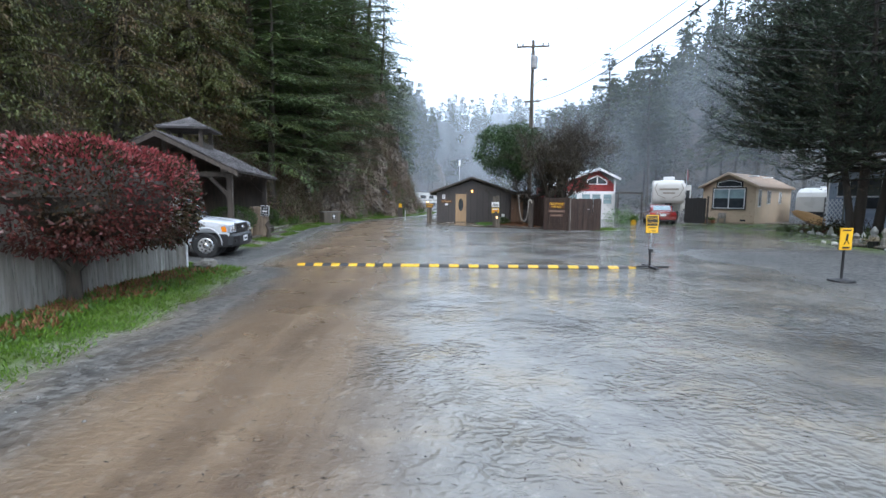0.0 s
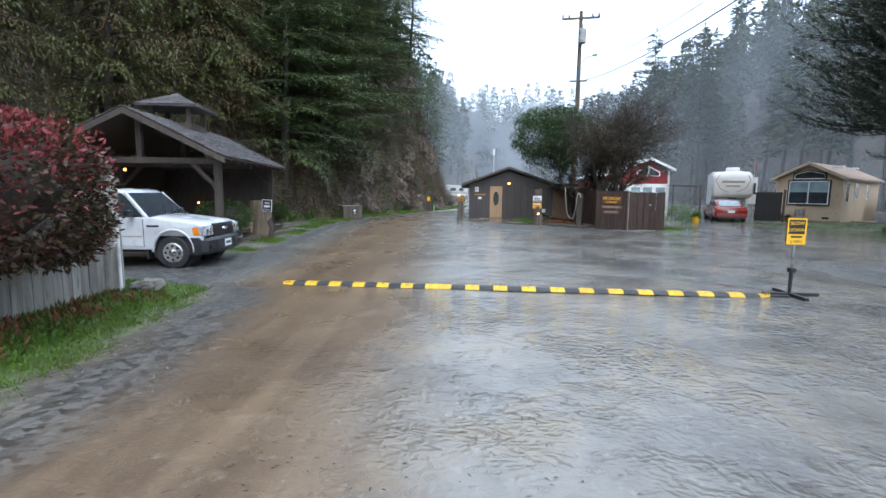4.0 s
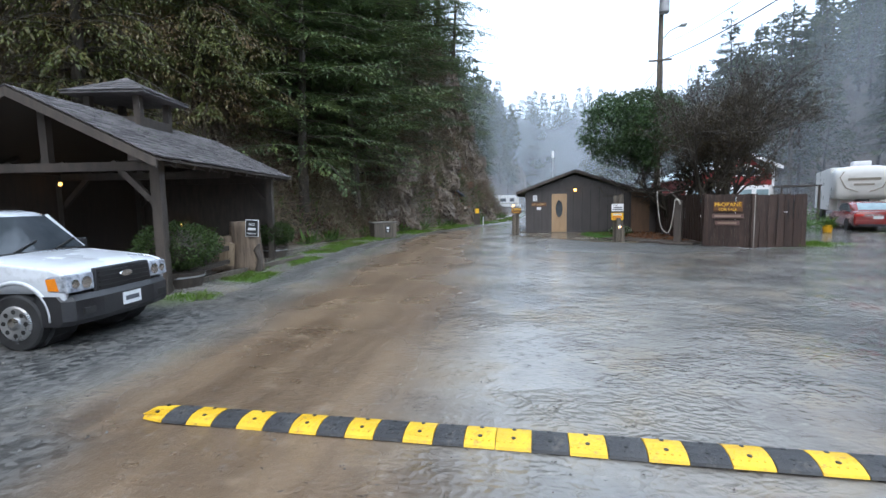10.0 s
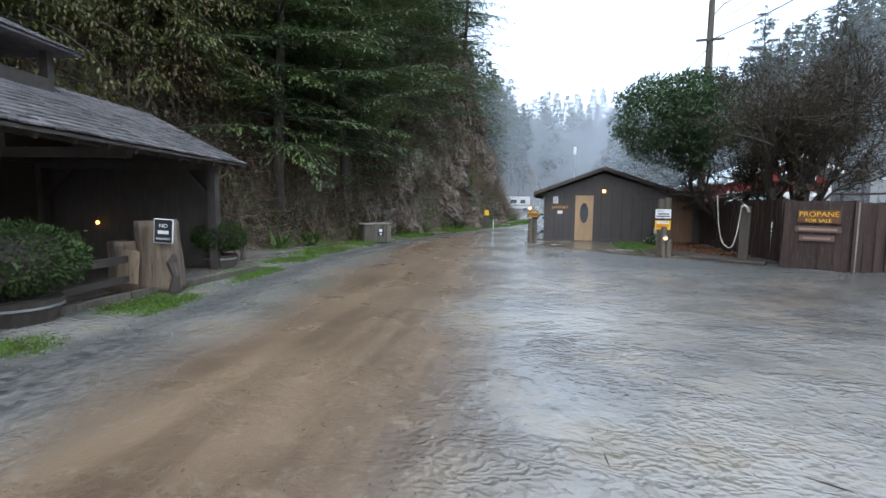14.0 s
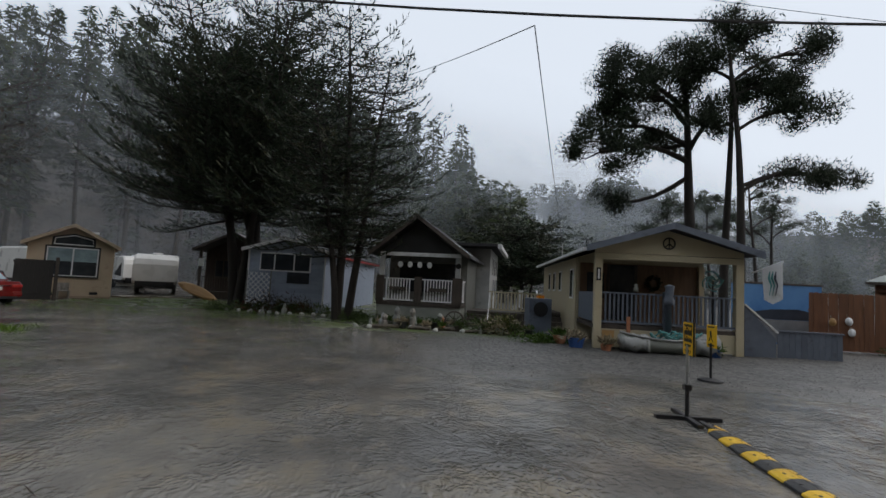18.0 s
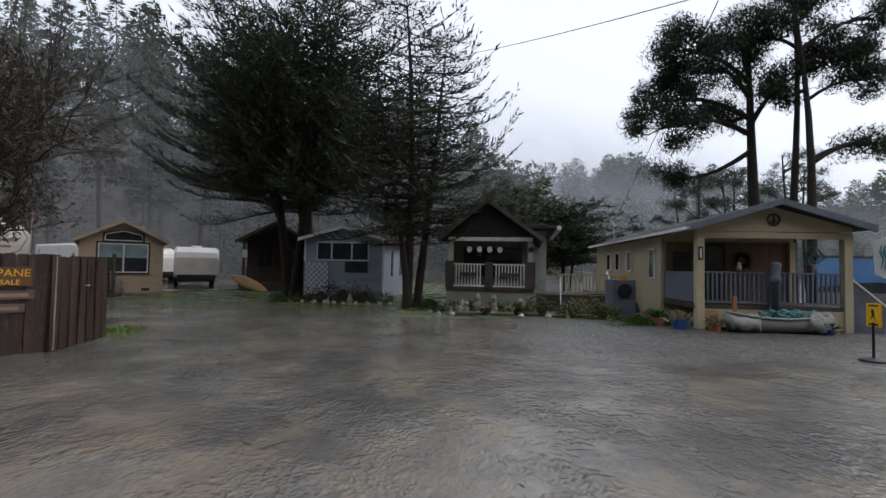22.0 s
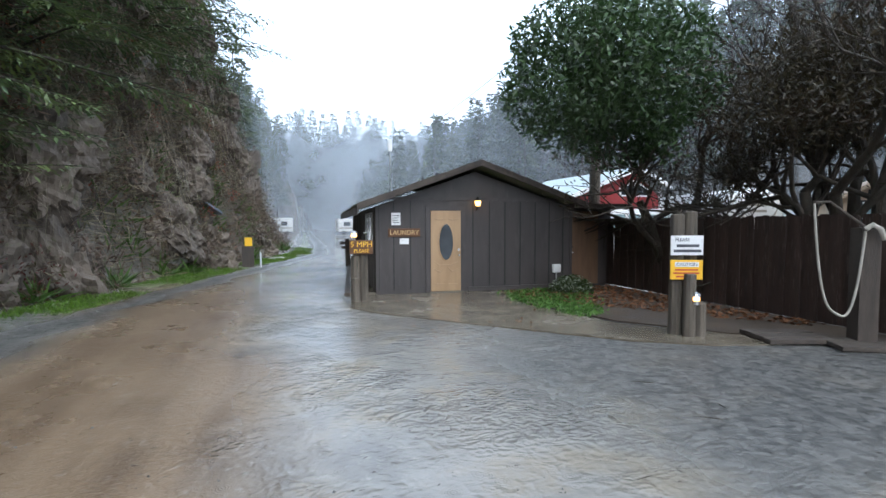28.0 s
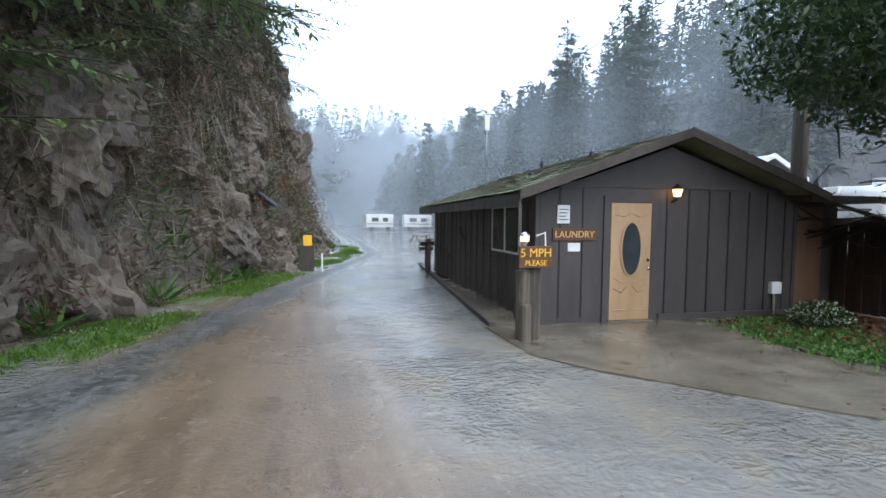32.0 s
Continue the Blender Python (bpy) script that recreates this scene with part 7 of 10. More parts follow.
part("round_ornament", Soup().tube([(x, -0.08, z) for x, z in pc], 0.022, 6).beam((2.17, -0.08, 3.10), (2.17, -0.08, 3.44), 0.03, 0.03).beam((2.17, -0.08, 3.27), (2.05, -0.08, 3.15), 0.03, 0.03).beam((2.17, -0.08, 3.27), (2.29, -0.08, 3.15), 0.03, 0.03), M["black"], cream_house, "round metal wall ornament")
for x in (0.0, 4.13):
    part("porch_post", Soup().box(x, x + 0.22, -0.06, 0.16, 0.0, 2.72), M["cream"], cream_house, "cream square post")
part("porch_post", Soup().box(4.12, 4.30, 2.40, 2.555, 0.72, 2.75), M["cream"], cream_house)
# dark brown panel that covers the cream wall behind the porch
part("back_panel", Soup().box(0.06, 4.10, 2.53, 2.552, 0.73, 2.74), M["door_brown"], cream_house, "dark brown panel across the back of the porch")
part("porch_floor", Soup().box(0.0, 4.35, 0.0, 2.6, 0.60, 0.72), M["timber"], cream_house)
part("porch_skirt", Soup().box(0.24, 4.12, 0.0, 0.06, 0.05, 0.60), M["cream"], cream_house)
rail_run(cream_house, (0.22, 0.03), (2.05, 0.03), 0.78, 1.72, 0.13, M["slate_blue"], M["slate_blue"], 0.05)
rail_run(cream_house, (2.25, 0.03), (4.13, 0.03), 0.78, 1.72, 0.13, M["slate_blue"], M["slate_blue"], 0.05)
part("rail_post", Soup().box(2.06, 2.24, -0.05, 0.10, 0.6, 1.80), M["slate_blue"], cream_house)
part("side_panel", Soup().box(0.02, 0.08, 0.2, 2.5, 0.78, 1.70), M["slate_blue"], cream_house)
part("front_door", Soup().box(1.1, 1.95, 2.50, 2.528, 0.74, 2.70), M["glass"], cream_house, "dark glazed door")
part("door_trim", Soup().box(1.0, 1.098, 2.49, 2.528, 0.74, 2.72).box(1.952, 2.05, 2.49, 2.528, 0.74, 2.72), M["timber"], cream_house)
part("porch_window", Soup().box(0.3, 0.9, 2.505, 2.528, 1.5, 2.4), M["glass"], cream_house)
for y, h in ((3.4, 1.15), (6.2, 0.9), (8.0, 0.9), (9.6, 0.9)):
    w = part("side_window", Soup().box(-0.045, -0.002, y, y + 0.62, 2.55 - h, 2.55), M["white"], cream_house)
    part("pane", Soup().box(-0.052, -0.046, y + 0.07, y + 0.55, 2.62 - h, 2.48), M["glass"], w)
part("downpipe", Soup().tube([(-0.06, 2.62, 0.1), (-0.06, 2.62, 2.9)], 0.035, 8), M["cream"], cream_house)
part("house_plate", Soup().box(0.04, 0.17, -0.085, -0.062, 2.05, 2.45), M["black"], cream_house, "small dark plate")
part("plate_bar", Soup().box(0.08, 0.13, -0.09, -0.086, 2.1, 2.4), M["white"], cream_house)
vane = part("weather_vane", Soup().tube([(2.6, 6.0, 3.5), (2.6, 6.0, 4.9)], 0.015, 6).tube([(2.6 + 0.14 * math.cos(a), 6.0, 4.55 + 0.14 * math.sin(a)) for a in np.linspace(0, 2 * math.pi, 15)], 0.012, 5), M["black"], cream_house)
side_steps = thing("side_steps", YM @ pose(-1.1, 4.8, 0), "dark timber steps with white handrails beside the house", "steps")
for i in range(4):
    part("step", Soup().box(0, 1.0, 0.30 * i, 0.30 * i + 0.32, 0.0, 0.18 * (i + 1)), M["timber"], side_steps)
part("handrail", Soup().beam((0, 0, 0.9), (0, 1.2, 1.6), 0.06, 0.08).box(-0.03, 0.03, -0.03, 0.03, 0, 0.9), M["white"], side_steps)
part("landing", Soup().box(-0.6, 1.05, 1.24, 3.4, 0.6, 0.74), M["timber"], side_steps)
rail_run(side_steps, (-0.6, 1.26), (-0.6, 3.4), 0.8, 1.6, 0.14, M["white"], M["white"], 0.05)

skiff = thing("planter_boat", YM @ pose(2.0, -0.42, 0), "small grey boat hull draped with pale canvas and teal netting", "boat")
rings = []
for i in range(15):
    f = i / 14
    x, w = -1.3 + 2.7 * f, 0.30 * math.sin(math.pi * (0.12 + 0.76 * f))
    top = 0.40 + 0.16 * (2 * f - 1) ** 2
    rings.append([(x, -w, top), (x, -w * 0.85, 0.14), (x, -w * 0.3, 0.01), (x, w * 0.3, 0.01), (x, w * 0.85, 0.14), (x, w, top), (x, w * 0.88, top - 0.02), (x, 0, 0.18), (x, -w * 0.88, top - 0.02)])
part("hull", Soup().loft(rings), M["stucco_grey"], skiff, "weathered grey hull", smooth=True)
for sg in (-1, 1):
    part("gunwale", Soup().tube([(-1.3 + 2.7 * f, sg * 0.31 * math.sin(math.pi * (0.12 + 0.76 * f)), 0.41 + 0.16 * (2 * f - 1) ** 2) for f in np.linspace(0, 1, 15)], 0.03, 6), M["canvas"], skiff, "white painted rim")
for x0, x1, hh in ((-1.32, -0.55, 0.46), (0.75, 1.4, 0.55)):
    rings = []
    for i in range(9):
        x = x0 + (x1 - x0) * i / 8
        h = hh + 0.05 * math.sin(i * 1.9)
        rings.append([(x, 0.30, 0.20), (x, 0.24, h), (x, -0.05 + 0.04 * math.sin(i * 2.1), h + 0.04), (x, -0.31 + 0.03 * math.cos(i * 1.7), h * 0.8), (x, -0.35 + 0.04 * math.sin(i * 1.1), 0.10 + 0.07 * math.sin(i * 1.4))])
    part("canvas", Soup().loft(rings), M["canvas"], skiff, "crumpled pale canvas", smooth=True)
rng = np.random.default_rng(66)
for k in range(9):
    a0 = rng.uniform(0, 6)
    part("net_loop", Soup().tube([(-0.25 + k * 0.12 + 0.24 * math.cos(a0 + t), -0.10 + 0.16 * math.sin(a0 + t), 0.50 + 0.09 * math.sin(2 * t + k) + 0.04 * (k % 3)) for t in np.linspace(0, 6, 13)], 0.024, 5), M["teal"], skiff, "teal rope netting")
figure = thing("totem_statue", YM @ pose(2.15, -0.16, 0.0), "slim carved totem on a blue-grey post", "statue")
part("body", Soup().tube([(0, 0, 0), (0, 0, 1.40), (0, 0, 1.42), (0, 0, 1.56), (0, 0, 1.66), (0.01, 0, 1.76), (0.02, 0, 1.90), (0.02, 0, 1.98), (0.02, 0, 2.02)], [0.10, 0.085, 0.15, 0.16, 0.10, 0.13, 0.12, 0.15, 0.06], 12), M["slate_blue"], figure, smooth=True)
for k, (x, h) in enumerate(((1.25, 0.24), (3.35, 0.22))):
    part("rail_figure", Soup().tube([(x, 0.03, 1.76), (x, 0.03, 1.76 + h * 0.5), (x, 0.03, 1.76 + h * 0.62), (x, 0.03, 1.76 + h * 0.85), (x, 0.03, 1.76 + h)], [0.08, 0.07, 0.04, 0.065, 0.02], 9), M["stucco_grey"], cream_house, "small figure on the rail", smooth=True)
heron = thing("metal_ornament", YM @ pose(3.8, 0.7, 0.72), "teal curled metal ornament on the porch", "ornament")
part("stem", Soup().tube([(0, 0, 0), (0.02, 0, 0.9), (0, 0, 1.5)], 0.035, 7), M["black"], heron)
for k in range(5):
    part("scroll", Soup().tube([((0.06 + 0.05 * t) * math.cos(t + k * 1.25), 0.03 * k - 0.06, 1.45 + 0.12 * (k % 2) + (0.05 + 0.045 * t) * math.sin(t + k * 1.25)) for t in np.linspace(0, 5, 14)], 0.022, 5), M["teal"], heron, "teal scroll")
wreath = part("wreath", leaf_mesh("wreath", np.stack([[2.6 + 0.22 * math.cos(a), 2.48, 2.1 + 0.22 * math.sin(a)] for a in np.linspace(0, 40, 420)]) + np.random.default_rng(9).normal(size=(420, 3)) * 0.03, np.random.default_rng(8).normal(size=(420, 3)), 0.08, 0.02, np.random.default_rng(7)), M["cypress"], cream_house, "dark green wreath")
part("skirt_patch", Soup().box(0.26, 0.62, -0.012, -0.002, 0.07, 0.55), M["kayak"], cream_house, "worn yellow patch")
red_stake = thing("painted_stake", YM @ pose(0.95, -0.3, 0), "faded orange painted stake", "stake")
part("stake", Soup().box(-0.05, 0.05, -0.04, 0.04, 0, 1.0), M["terracotta"], red_stake, bevel=0.01)
for i, (x, y, mt, r) in enumerate(((-0.55, -0.25, "blue_plastic", 0.26), (3.3, -0.55, "blue_plastic", 0.2), (0.25, -0.6, "terracotta", 0.17), (-0.9, 0.6, "terracotta", 0.22), (-0.75, 1.5, "stucco_grey", 0.2))):
    pt = thing("planter", YM @ pose(x, y, 0), "round planter tub with straggling plants by the porch", "planter", "planters by the cream house")
    part("tub", Soup().tube([(0, 0, 0), (0, 0, r * 1.1), (0, 0, r * 1.15)], [r * 0.75, r, r * 1.05], 14), M[mt], pt)
    rng = np.random.default_rng(80 + i)
    part("leaves", leaf_mesh("leaves", np.tile([0, 0, r], (140, 1)) + rng.normal(size=(140, 3)) * [r * 0.4, r * 0.4, 0.04], rng.normal(size=(140, 3)) * [1, 1, 0.5] + [0, 0, 0.9], 0.30, 0.028, rng), M["dry_grass" if i % 2 == 0 else "fern"], pt)

ramp = thing("side_ramp", YM @ pose(4.5, 0.2, 0), "slate-blue boarded ramp beside the porch", "ramp")
part("stringer", Soup().prism([(0, 0.0), (0.9, 0.0), (0.9, 0.55), (0, 1.55)], 0, 0.06), M["slate_blue"], ramp)
part("handrail", Soup().beam((0, 0.03, 1.55), (0.95, 0.03, 0.75), 0.12, 0.05), M["white"], ramp)
for i in range(11):
    part("board", Soup().box(0.95 + i * 0.165, 1.105 + i * 0.165, 0, 0.03, 0.02, 0.78), M["slate_blue"], ramp)
part("cap_rail", Soup().box(0.92, 2.8, -0.03, 0.06, 0.785, 0.83), M["slate_blue"], ramp)
mural = thing("mural_panel", pose(17.9, 5.9, 0, 0, 0, -90), "large painted panel of blue sky, hills and shore", "mural")
part("panel", Soup().box(-0.3, 3.1, 0, 0.05, 0.05, 2.35), M["mural_sky"], mural)
part("hill_band", Soup().prism([(-0.3, 1.0), (3.1, 1.0), (3.1, 1.25), (2.2, 1.42), (1.2, 1.38), (0.4, 1.25), (-0.3, 1.18)], -0.012, -0.002), M["mural_dark"], mural)
part("shore_band", Soup().prism([(-0.3, 0.1), (3.1, 0.1), (3.1, 0.99), (-0.3, 0.99)], -0.012, -0.002), M["mural_sand"], mural)
part("frame", Soup().box(-0.36, 3.16, -0.02, 0.06, 2.352, 2.42), M["timber"], mural)
flag = thing("garden_flag", pose(13.3, 8.05, 0, 0, 0, -92), "pale patterned flag hanging from a pole on the porch", "flag")
part("pole", Soup().tube([(-0.05, -0.02, 2.5), (0.55, -0.5, 2.85)], 0.025, 8), M["white"], flag)
part("cloth", Soup().add([(0.12, -0.2, 2.62), (0.52, -0.5, 2.82), (0.54, -0.48, 1.75), (0.33, -0.36, 1.6), (0.16, -0.24, 1.72), (0.13, -0.19, 2.62), (0.53, -0.49, 2.82), (0.55, -0.47, 1.75), (0.34, -0.35, 1.6), (0.17, -0.23, 1.72)], [(0, 1, 2, 3, 4), (9, 8, 7, 6, 5), (0, 5, 6, 1), (1, 6, 7, 2), (2, 7, 8, 3), (3, 8, 9, 4), (4, 9, 5, 0)]), M["white"], flag)
for dx, mt in ((0.0, "teal"), (0.06, "mural_dark"), (-0.06, "teal")):
    part("pattern", Soup().tube([(0.33 + dx, -0.375 - dx * 0.72, 2.55), (0.31 + dx, -0.36 - dx * 0.72, 2.35), (0.36 + dx, -0.395 - dx * 0.72, 2.15), (0.32 + dx, -0.365 - dx * 0.72, 1.85)], [0.012, 0.035, 0.02, 0.008], 6), M[mt], flag)

brown_fence = thing("tall_brown_fence", pose(0, 0, 0), "tall reddish-brown fence with lattice openings and buoys", "fence")
board_run(brown_fence, (16.95, 3.95), (15.65, -4.6), 2.08, 0.16, 0.024, M["orange_fence"], 21, 0.006, 1)
for k, f in enumerate((0.08, 0.135, 0.20, 0.30, 0.40)):
    o = Matrix.Translation((16.95 - 1.3 * f, 3.95 - 8.55 * f, 0)) @ pose(0, 0, 0, 0, 0, math.degrees(math.atan2(-8.55, -1.3)))
    lt = part("lattice_opening", Soup().box(-0.22, 0.22, 0.016, 0.03, 1.66, 1.94), M["white"], brown_fence, at=o)
    for j in range(9):
        part("lath", Soup().beam((-0.2 + j * 0.05, 0.034, 1.66), (-0.2 + j * 0.05 + (0.1 if j % 2 else -0.1) * (0.2 if j in (0, 8) else 1), 0.034, 1.94), 0.008, 0.028), M["orange_fence"], lt)
for k, (f, z, mt) in enumerate(((0.08, 1.05, "kayak"), (0.14, 1.1, "white"), (0.15, 0.7, "white"), (0.5, 0.85, "terracotta"), (0.44, 0.95, "white"))):
    bu = thing("hanging_float", pose(16.95 - 1.3 * f - 0.12, 3.95 - 8.55 * f, z), "small round float hanging on the brown fence", "float", "floats on the fence")
    part("body", Soup().ball((0, 0, 0), 0.12, 0.12, 0.15, 10, 7), M[mt], bu)
    part("cord", Soup().tube([(0.08, 0, 0.1), (0.09, 0, 0.25)], 0.008, 5), M["rope"], bu)
shed = thing("brown_shed", front(20.6, -1.4, -131), "brown log-sided shed with a pale ribbed metal hip roof", "shed")
part("wall", Soup().box(0, 7.0, 0, 5.0, 0, 2.74), M["orange_fence"], shed)
for k in range(13):
    part("log_siding", Soup().tube([(0.02, 0.0, 0.12 + k * 0.205), (6.98, 0.0, 0.12 + k * 0.205)], 0.085, 8), M["orange_fence"], shed)
w = part("window", Soup().box(1.9, 2.9, -0.14, -0.09, 2.0, 2.5), M["orange_fence"], shed)
part("pane", Soup().box(1.98, 2.82, -0.146, -0.141, 2.06, 2.44), M["glass"], w)
part("eave_board", Soup().box(-0.3, 7.3, -0.33, -0.30, 2.66, 2.78), M["timber"], shed)
part("roof", Soup().loft([[(-0.3, -0.3, 2.72), (7.3, -0.3, 2.72), (7.3, 5.3, 2.72), (-0.3, 5.3, 2.72)], [(-0.3, -0.3, 2.78), (7.3, -0.3, 2.78), (7.3, 5.3, 2.78), (-0.3, 5.3, 2.78)], [(2.4, 2.48, 4.25), (4.6, 2.48, 4.25), (4.6, 2.52, 4.25), (2.4, 2.52, 4.25)]]), M["shed_roof"], shed)
for k in range(24):
    x = -0.15 + k * 0.316
    f = min((x + 0.3) / 2.7, (7.3 - x) / 2.7, 1.0)
    part("roof_rib", Soup().beam((x, -0.3, 2.79), (x, -0.3 + 2.78 * f, 2.79 + 1.47 * f), 0.035, 0.03), M["shed_roof"], shed)

# ---- trees ----
def merged(parts_):
    """One list of tube vertices and quads from several."""
    v, q, n = [], [], 0
    for a, b in parts_:
        v.append(a)
        q.append(b + n)
        n += len(a)
    return np.concatenate(v), np.concatenate(q)


def limb(pts, radii, k=5):
    """A tapered tube as arrays."""
    pts, radii = np.asarray(pts, float), np.asarray(radii, float)
    d = unit(np.gradient(pts, axis=0))
    ref = np.where(np.abs(d[:, 2:3]) < 0.9, np.array([[0, 0, 1.0]]), np.array([[1.0, 0, 0]]))
    s = unit(np.cross(d, ref))
    u = np.cross(d, s)
    a = np.arange(k) * 2 * np.pi / k
    ring = pts[:, None] + radii[:, None, None] * (np.cos(a)[None, :, None] * s[:, None] + np.sin(a)[None, :, None] * u[:, None])
    n = len(pts)
    i, j = np.meshgrid(np.arange(n - 1), np.arange(k), indexing="ij")
    q = np.stack([i * k + j, i * k + (j + 1) % k, (i + 1) * k + (j + 1) % k, (i + 1) * k + j], -1).reshape(-1, 4)
    return ring.reshape(-1, 3), q


def conifer_arrays(seed, h, r, bare=0.12, whorls=34, per=6, dens=22, leaf=0.34, wide=0.06, droop=0.35, trunk_r=0.022, lean=(0, 0), twigs=True, base=(0, 0, 0), power=0.75, lift=0.1, plate=0.20):
    """Wood and foliage of a conifer: whorls of limbs that sag or lift, with sprays along them."""
    rng = np.random.default_rng(seed)
    base = np.asarray(base, float)
    zz = np.linspace(0, 1, 9)
    line = base + np.stack([lean[0] * zz**1.3 + 0.012 * h * np.sin(zz * 5 + seed), lean[1] * zz**1.3 + 0.012 * h * np.cos(zz * 4 + seed), zz * h], 1)
    wood = [limb(line, trunk_r * h * (1 - zz * 0.95) + 0.0008 * h, 8)]
    leaf_p, leaf_d, leaf_l = [], [], []
    z0 = bare
    for w in range(whorls):
        f = z0 + (1 - z0) * ((w + rng.random()) / whorls)
        c = np.array([np.interp(f, zz, line[:, k]) for k in range(3)])
        g = (f - z0) / (1 - z0)
        reach = r * ((1 - g) ** power * (0.55 + 0.45 * min(g / 0.12 + 0.35, 1)))
        for b in range(per):
            ln = reach * (0.55 + 0.6 * rng.random()) + 0.006 * h
            a = rng.random() * 2 * np.pi
            out = np.array([math.cos(a), math.sin(a), 0])
            s = np.linspace(0, 1, 5)
            sag = droop * (0.6 + 0.8 * rng.random())
            pts = c + out * (s * ln)[:, None] + np.array([0, 0, 1.0]) * (ln * (lift * s - sag * s**2))[:, None]
            if twigs:
                wood.append(limb(pts, np.linspace(0.012 * ln + 0.012, 0.006, 5), 4))
            n = max(int(dens * ln), 3)
            t = 0.15 + 0.85 * rng.random(n) ** 0.7
            at = np.stack([np.interp(t, s, pts[:, k]) for k in range(3)], 1)
            side = np.cross(out, [0, 0, 1.0])
            sway = rng.normal(size=n) * plate * ln * (1.1 - t)
            at += side * sway[:, None] + np.array([0, 0, 1.0]) * (rng.normal(size=n) * 0.03 * ln)[:, None]
            at[:, 2] -= 0.0
            dirn = out * 0.8 + side * (np.sign(sway) * 0.7)[:, None] + rng.normal(size=(n, 3)) * 0.35 + np.array([0, 0, lift - 1.5 * sag]) * t[:, None]
            leaf_p.append(at)
            leaf_d.append(dirn)
            leaf_l.append(np.full(n, leaf) * (0.6 + 0.8 * rng.random(n)))
    return merged(wood), np.concatenate(leaf_p), np.concatenate(leaf_d), np.concatenate(leaf_l), wide, rng


def conifer(name, seed, mats=("bark", "needle_dark"), **kw):
    (wv, wq), p, d, l, wide, rng = conifer_arrays(seed, **kw)
    trunk = fast_mesh("trunk", wv, wq)
    trunk.materials.append(M[mats[0]])
    crown = leaf_mesh("crown", p, d, l, wide, rng, 0.3, 0.8)
    crown.materials.append(M[mats[1]])
    return trunk, crown


def plant(meshes, m, label, name="tree", category="tree", group=""):
    t = thing(name, m, label, category, group)
    part("trunk", meshes[0], None, t)
    part("crown", meshes[1], None, t)
    return t


def fir_arrays(seed, h, r, bare=0.05, whorls=26, per=5, droop=0.2, lift=0.1, curl=0.0, step=0.17, fan=0.24, gap=0.11, leaf=0.2, hang=0.15, power=0.6, trunk_r=0.016, lean=(0, 0), base=(0, 0, 0), front=0.75, low=0.55, loose=0.32):
    """A conifer of separate boughs: each bough is a flat fan of side shoots set with short leaves."""
    rng = np.random.default_rng(seed)
    base = np.asarray(base, float)
    zz = np.linspace(0, 1, 9)
    line = base + np.stack([lean[0] * zz**1.3 + 0.012 * h * np.sin(zz * 5 + seed), lean[1] * zz**1.3 + 0.012 * h * np.cos(zz * 4 + seed), zz * h], 1)
    wood = [limb(line, trunk_r * h * (1 - zz * 0.95) + 0.0008 * h, 8)]
    leaf_p, leaf_d, leaf_l = [], [], []
    up = np.array([0, 0, 1.0])
    s = np.linspace(0, 1, 6)
    for w in range(whorls):
        f = bare + (1 - bare) * ((w + 0.5 * rng.random()) / whorls)
        c = np.array([np.interp(f, zz, line[:, k]) for k in range(3)])
        g = (f - bare) / (1 - bare)
        reach = r * ((1 - g) ** power * (low + (1 - low) * min(g / 0.15, 1)))
        turn = rng.random() * 2 * np.pi
        for b in range(per):
            ln = reach * (0.5 + 0.7 * rng.random()) + 0.010 * h
            a = turn + (b + 0.6 * rng.random()) * 2 * np.pi / per
            out = np.array([math.cos(a), math.sin(a), 0])
            side = np.array([-out[1], out[0], 0])
            sag = droop * (0.5 + rng.random())
            sway, tilt = rng.normal() * 0.2, rng.normal() * 0.10
            pts = c + out * (s * ln)[:, None] + side * (sway * ln * s**2)[:, None] + up * (ln * ((lift + tilt) * s - sag * s**2 + curl * s**4))[:, None]
            wood.append(limb(pts, np.linspace(0.010 * ln + 0.012, 0.006, 6), 4))
            m = max(int(ln / step), 3)
            t = np.repeat(0.10 + 0.90 * (np.arange(m) + rng.random(m)) / m, 2)
            sg = np.tile([-1.0, 1.0], m)
            at = np.stack([np.interp(t, s, pts[:, k]) for k in range(3)], 1)
            bl = fan * ln * (1.08 - t) * (0.45 + 0.9 * rng.random(2 * m)) + 0.16
            slope = (lift - 2 * sag * t + 4 * curl * t**3)[:, None] * up
            way = unit(out * front + side * (sg * 0.8)[:, None] + 0.8 * slope + rng.normal(size=(2 * m, 3)) * 0.14)
            k = np.maximum((bl / gap).astype(int), 2)
            i = np.repeat(np.arange(2 * m), k)
            u = (np.arange(len(i)) - np.repeat(np.cumsum(k) - k, k) + rng.random(len(i))) / k[i]
            p = at[i] + way[i] * (u * bl[i])[:, None] - up * (hang * u**2 * bl[i])[:, None]
            leaf_p.append(p)
            leaf_d.append(way[i] + rng.normal(size=(len(i), 3)) * loose - up * (2 * hang * u)[:, None])
            leaf_l.append(leaf * (0.6 + 0.7 * rng.random(len(i))))
    return merged(wood), np.concatenate(leaf_p), np.concatenate(leaf_d), np.concatenate(leaf_l), rng


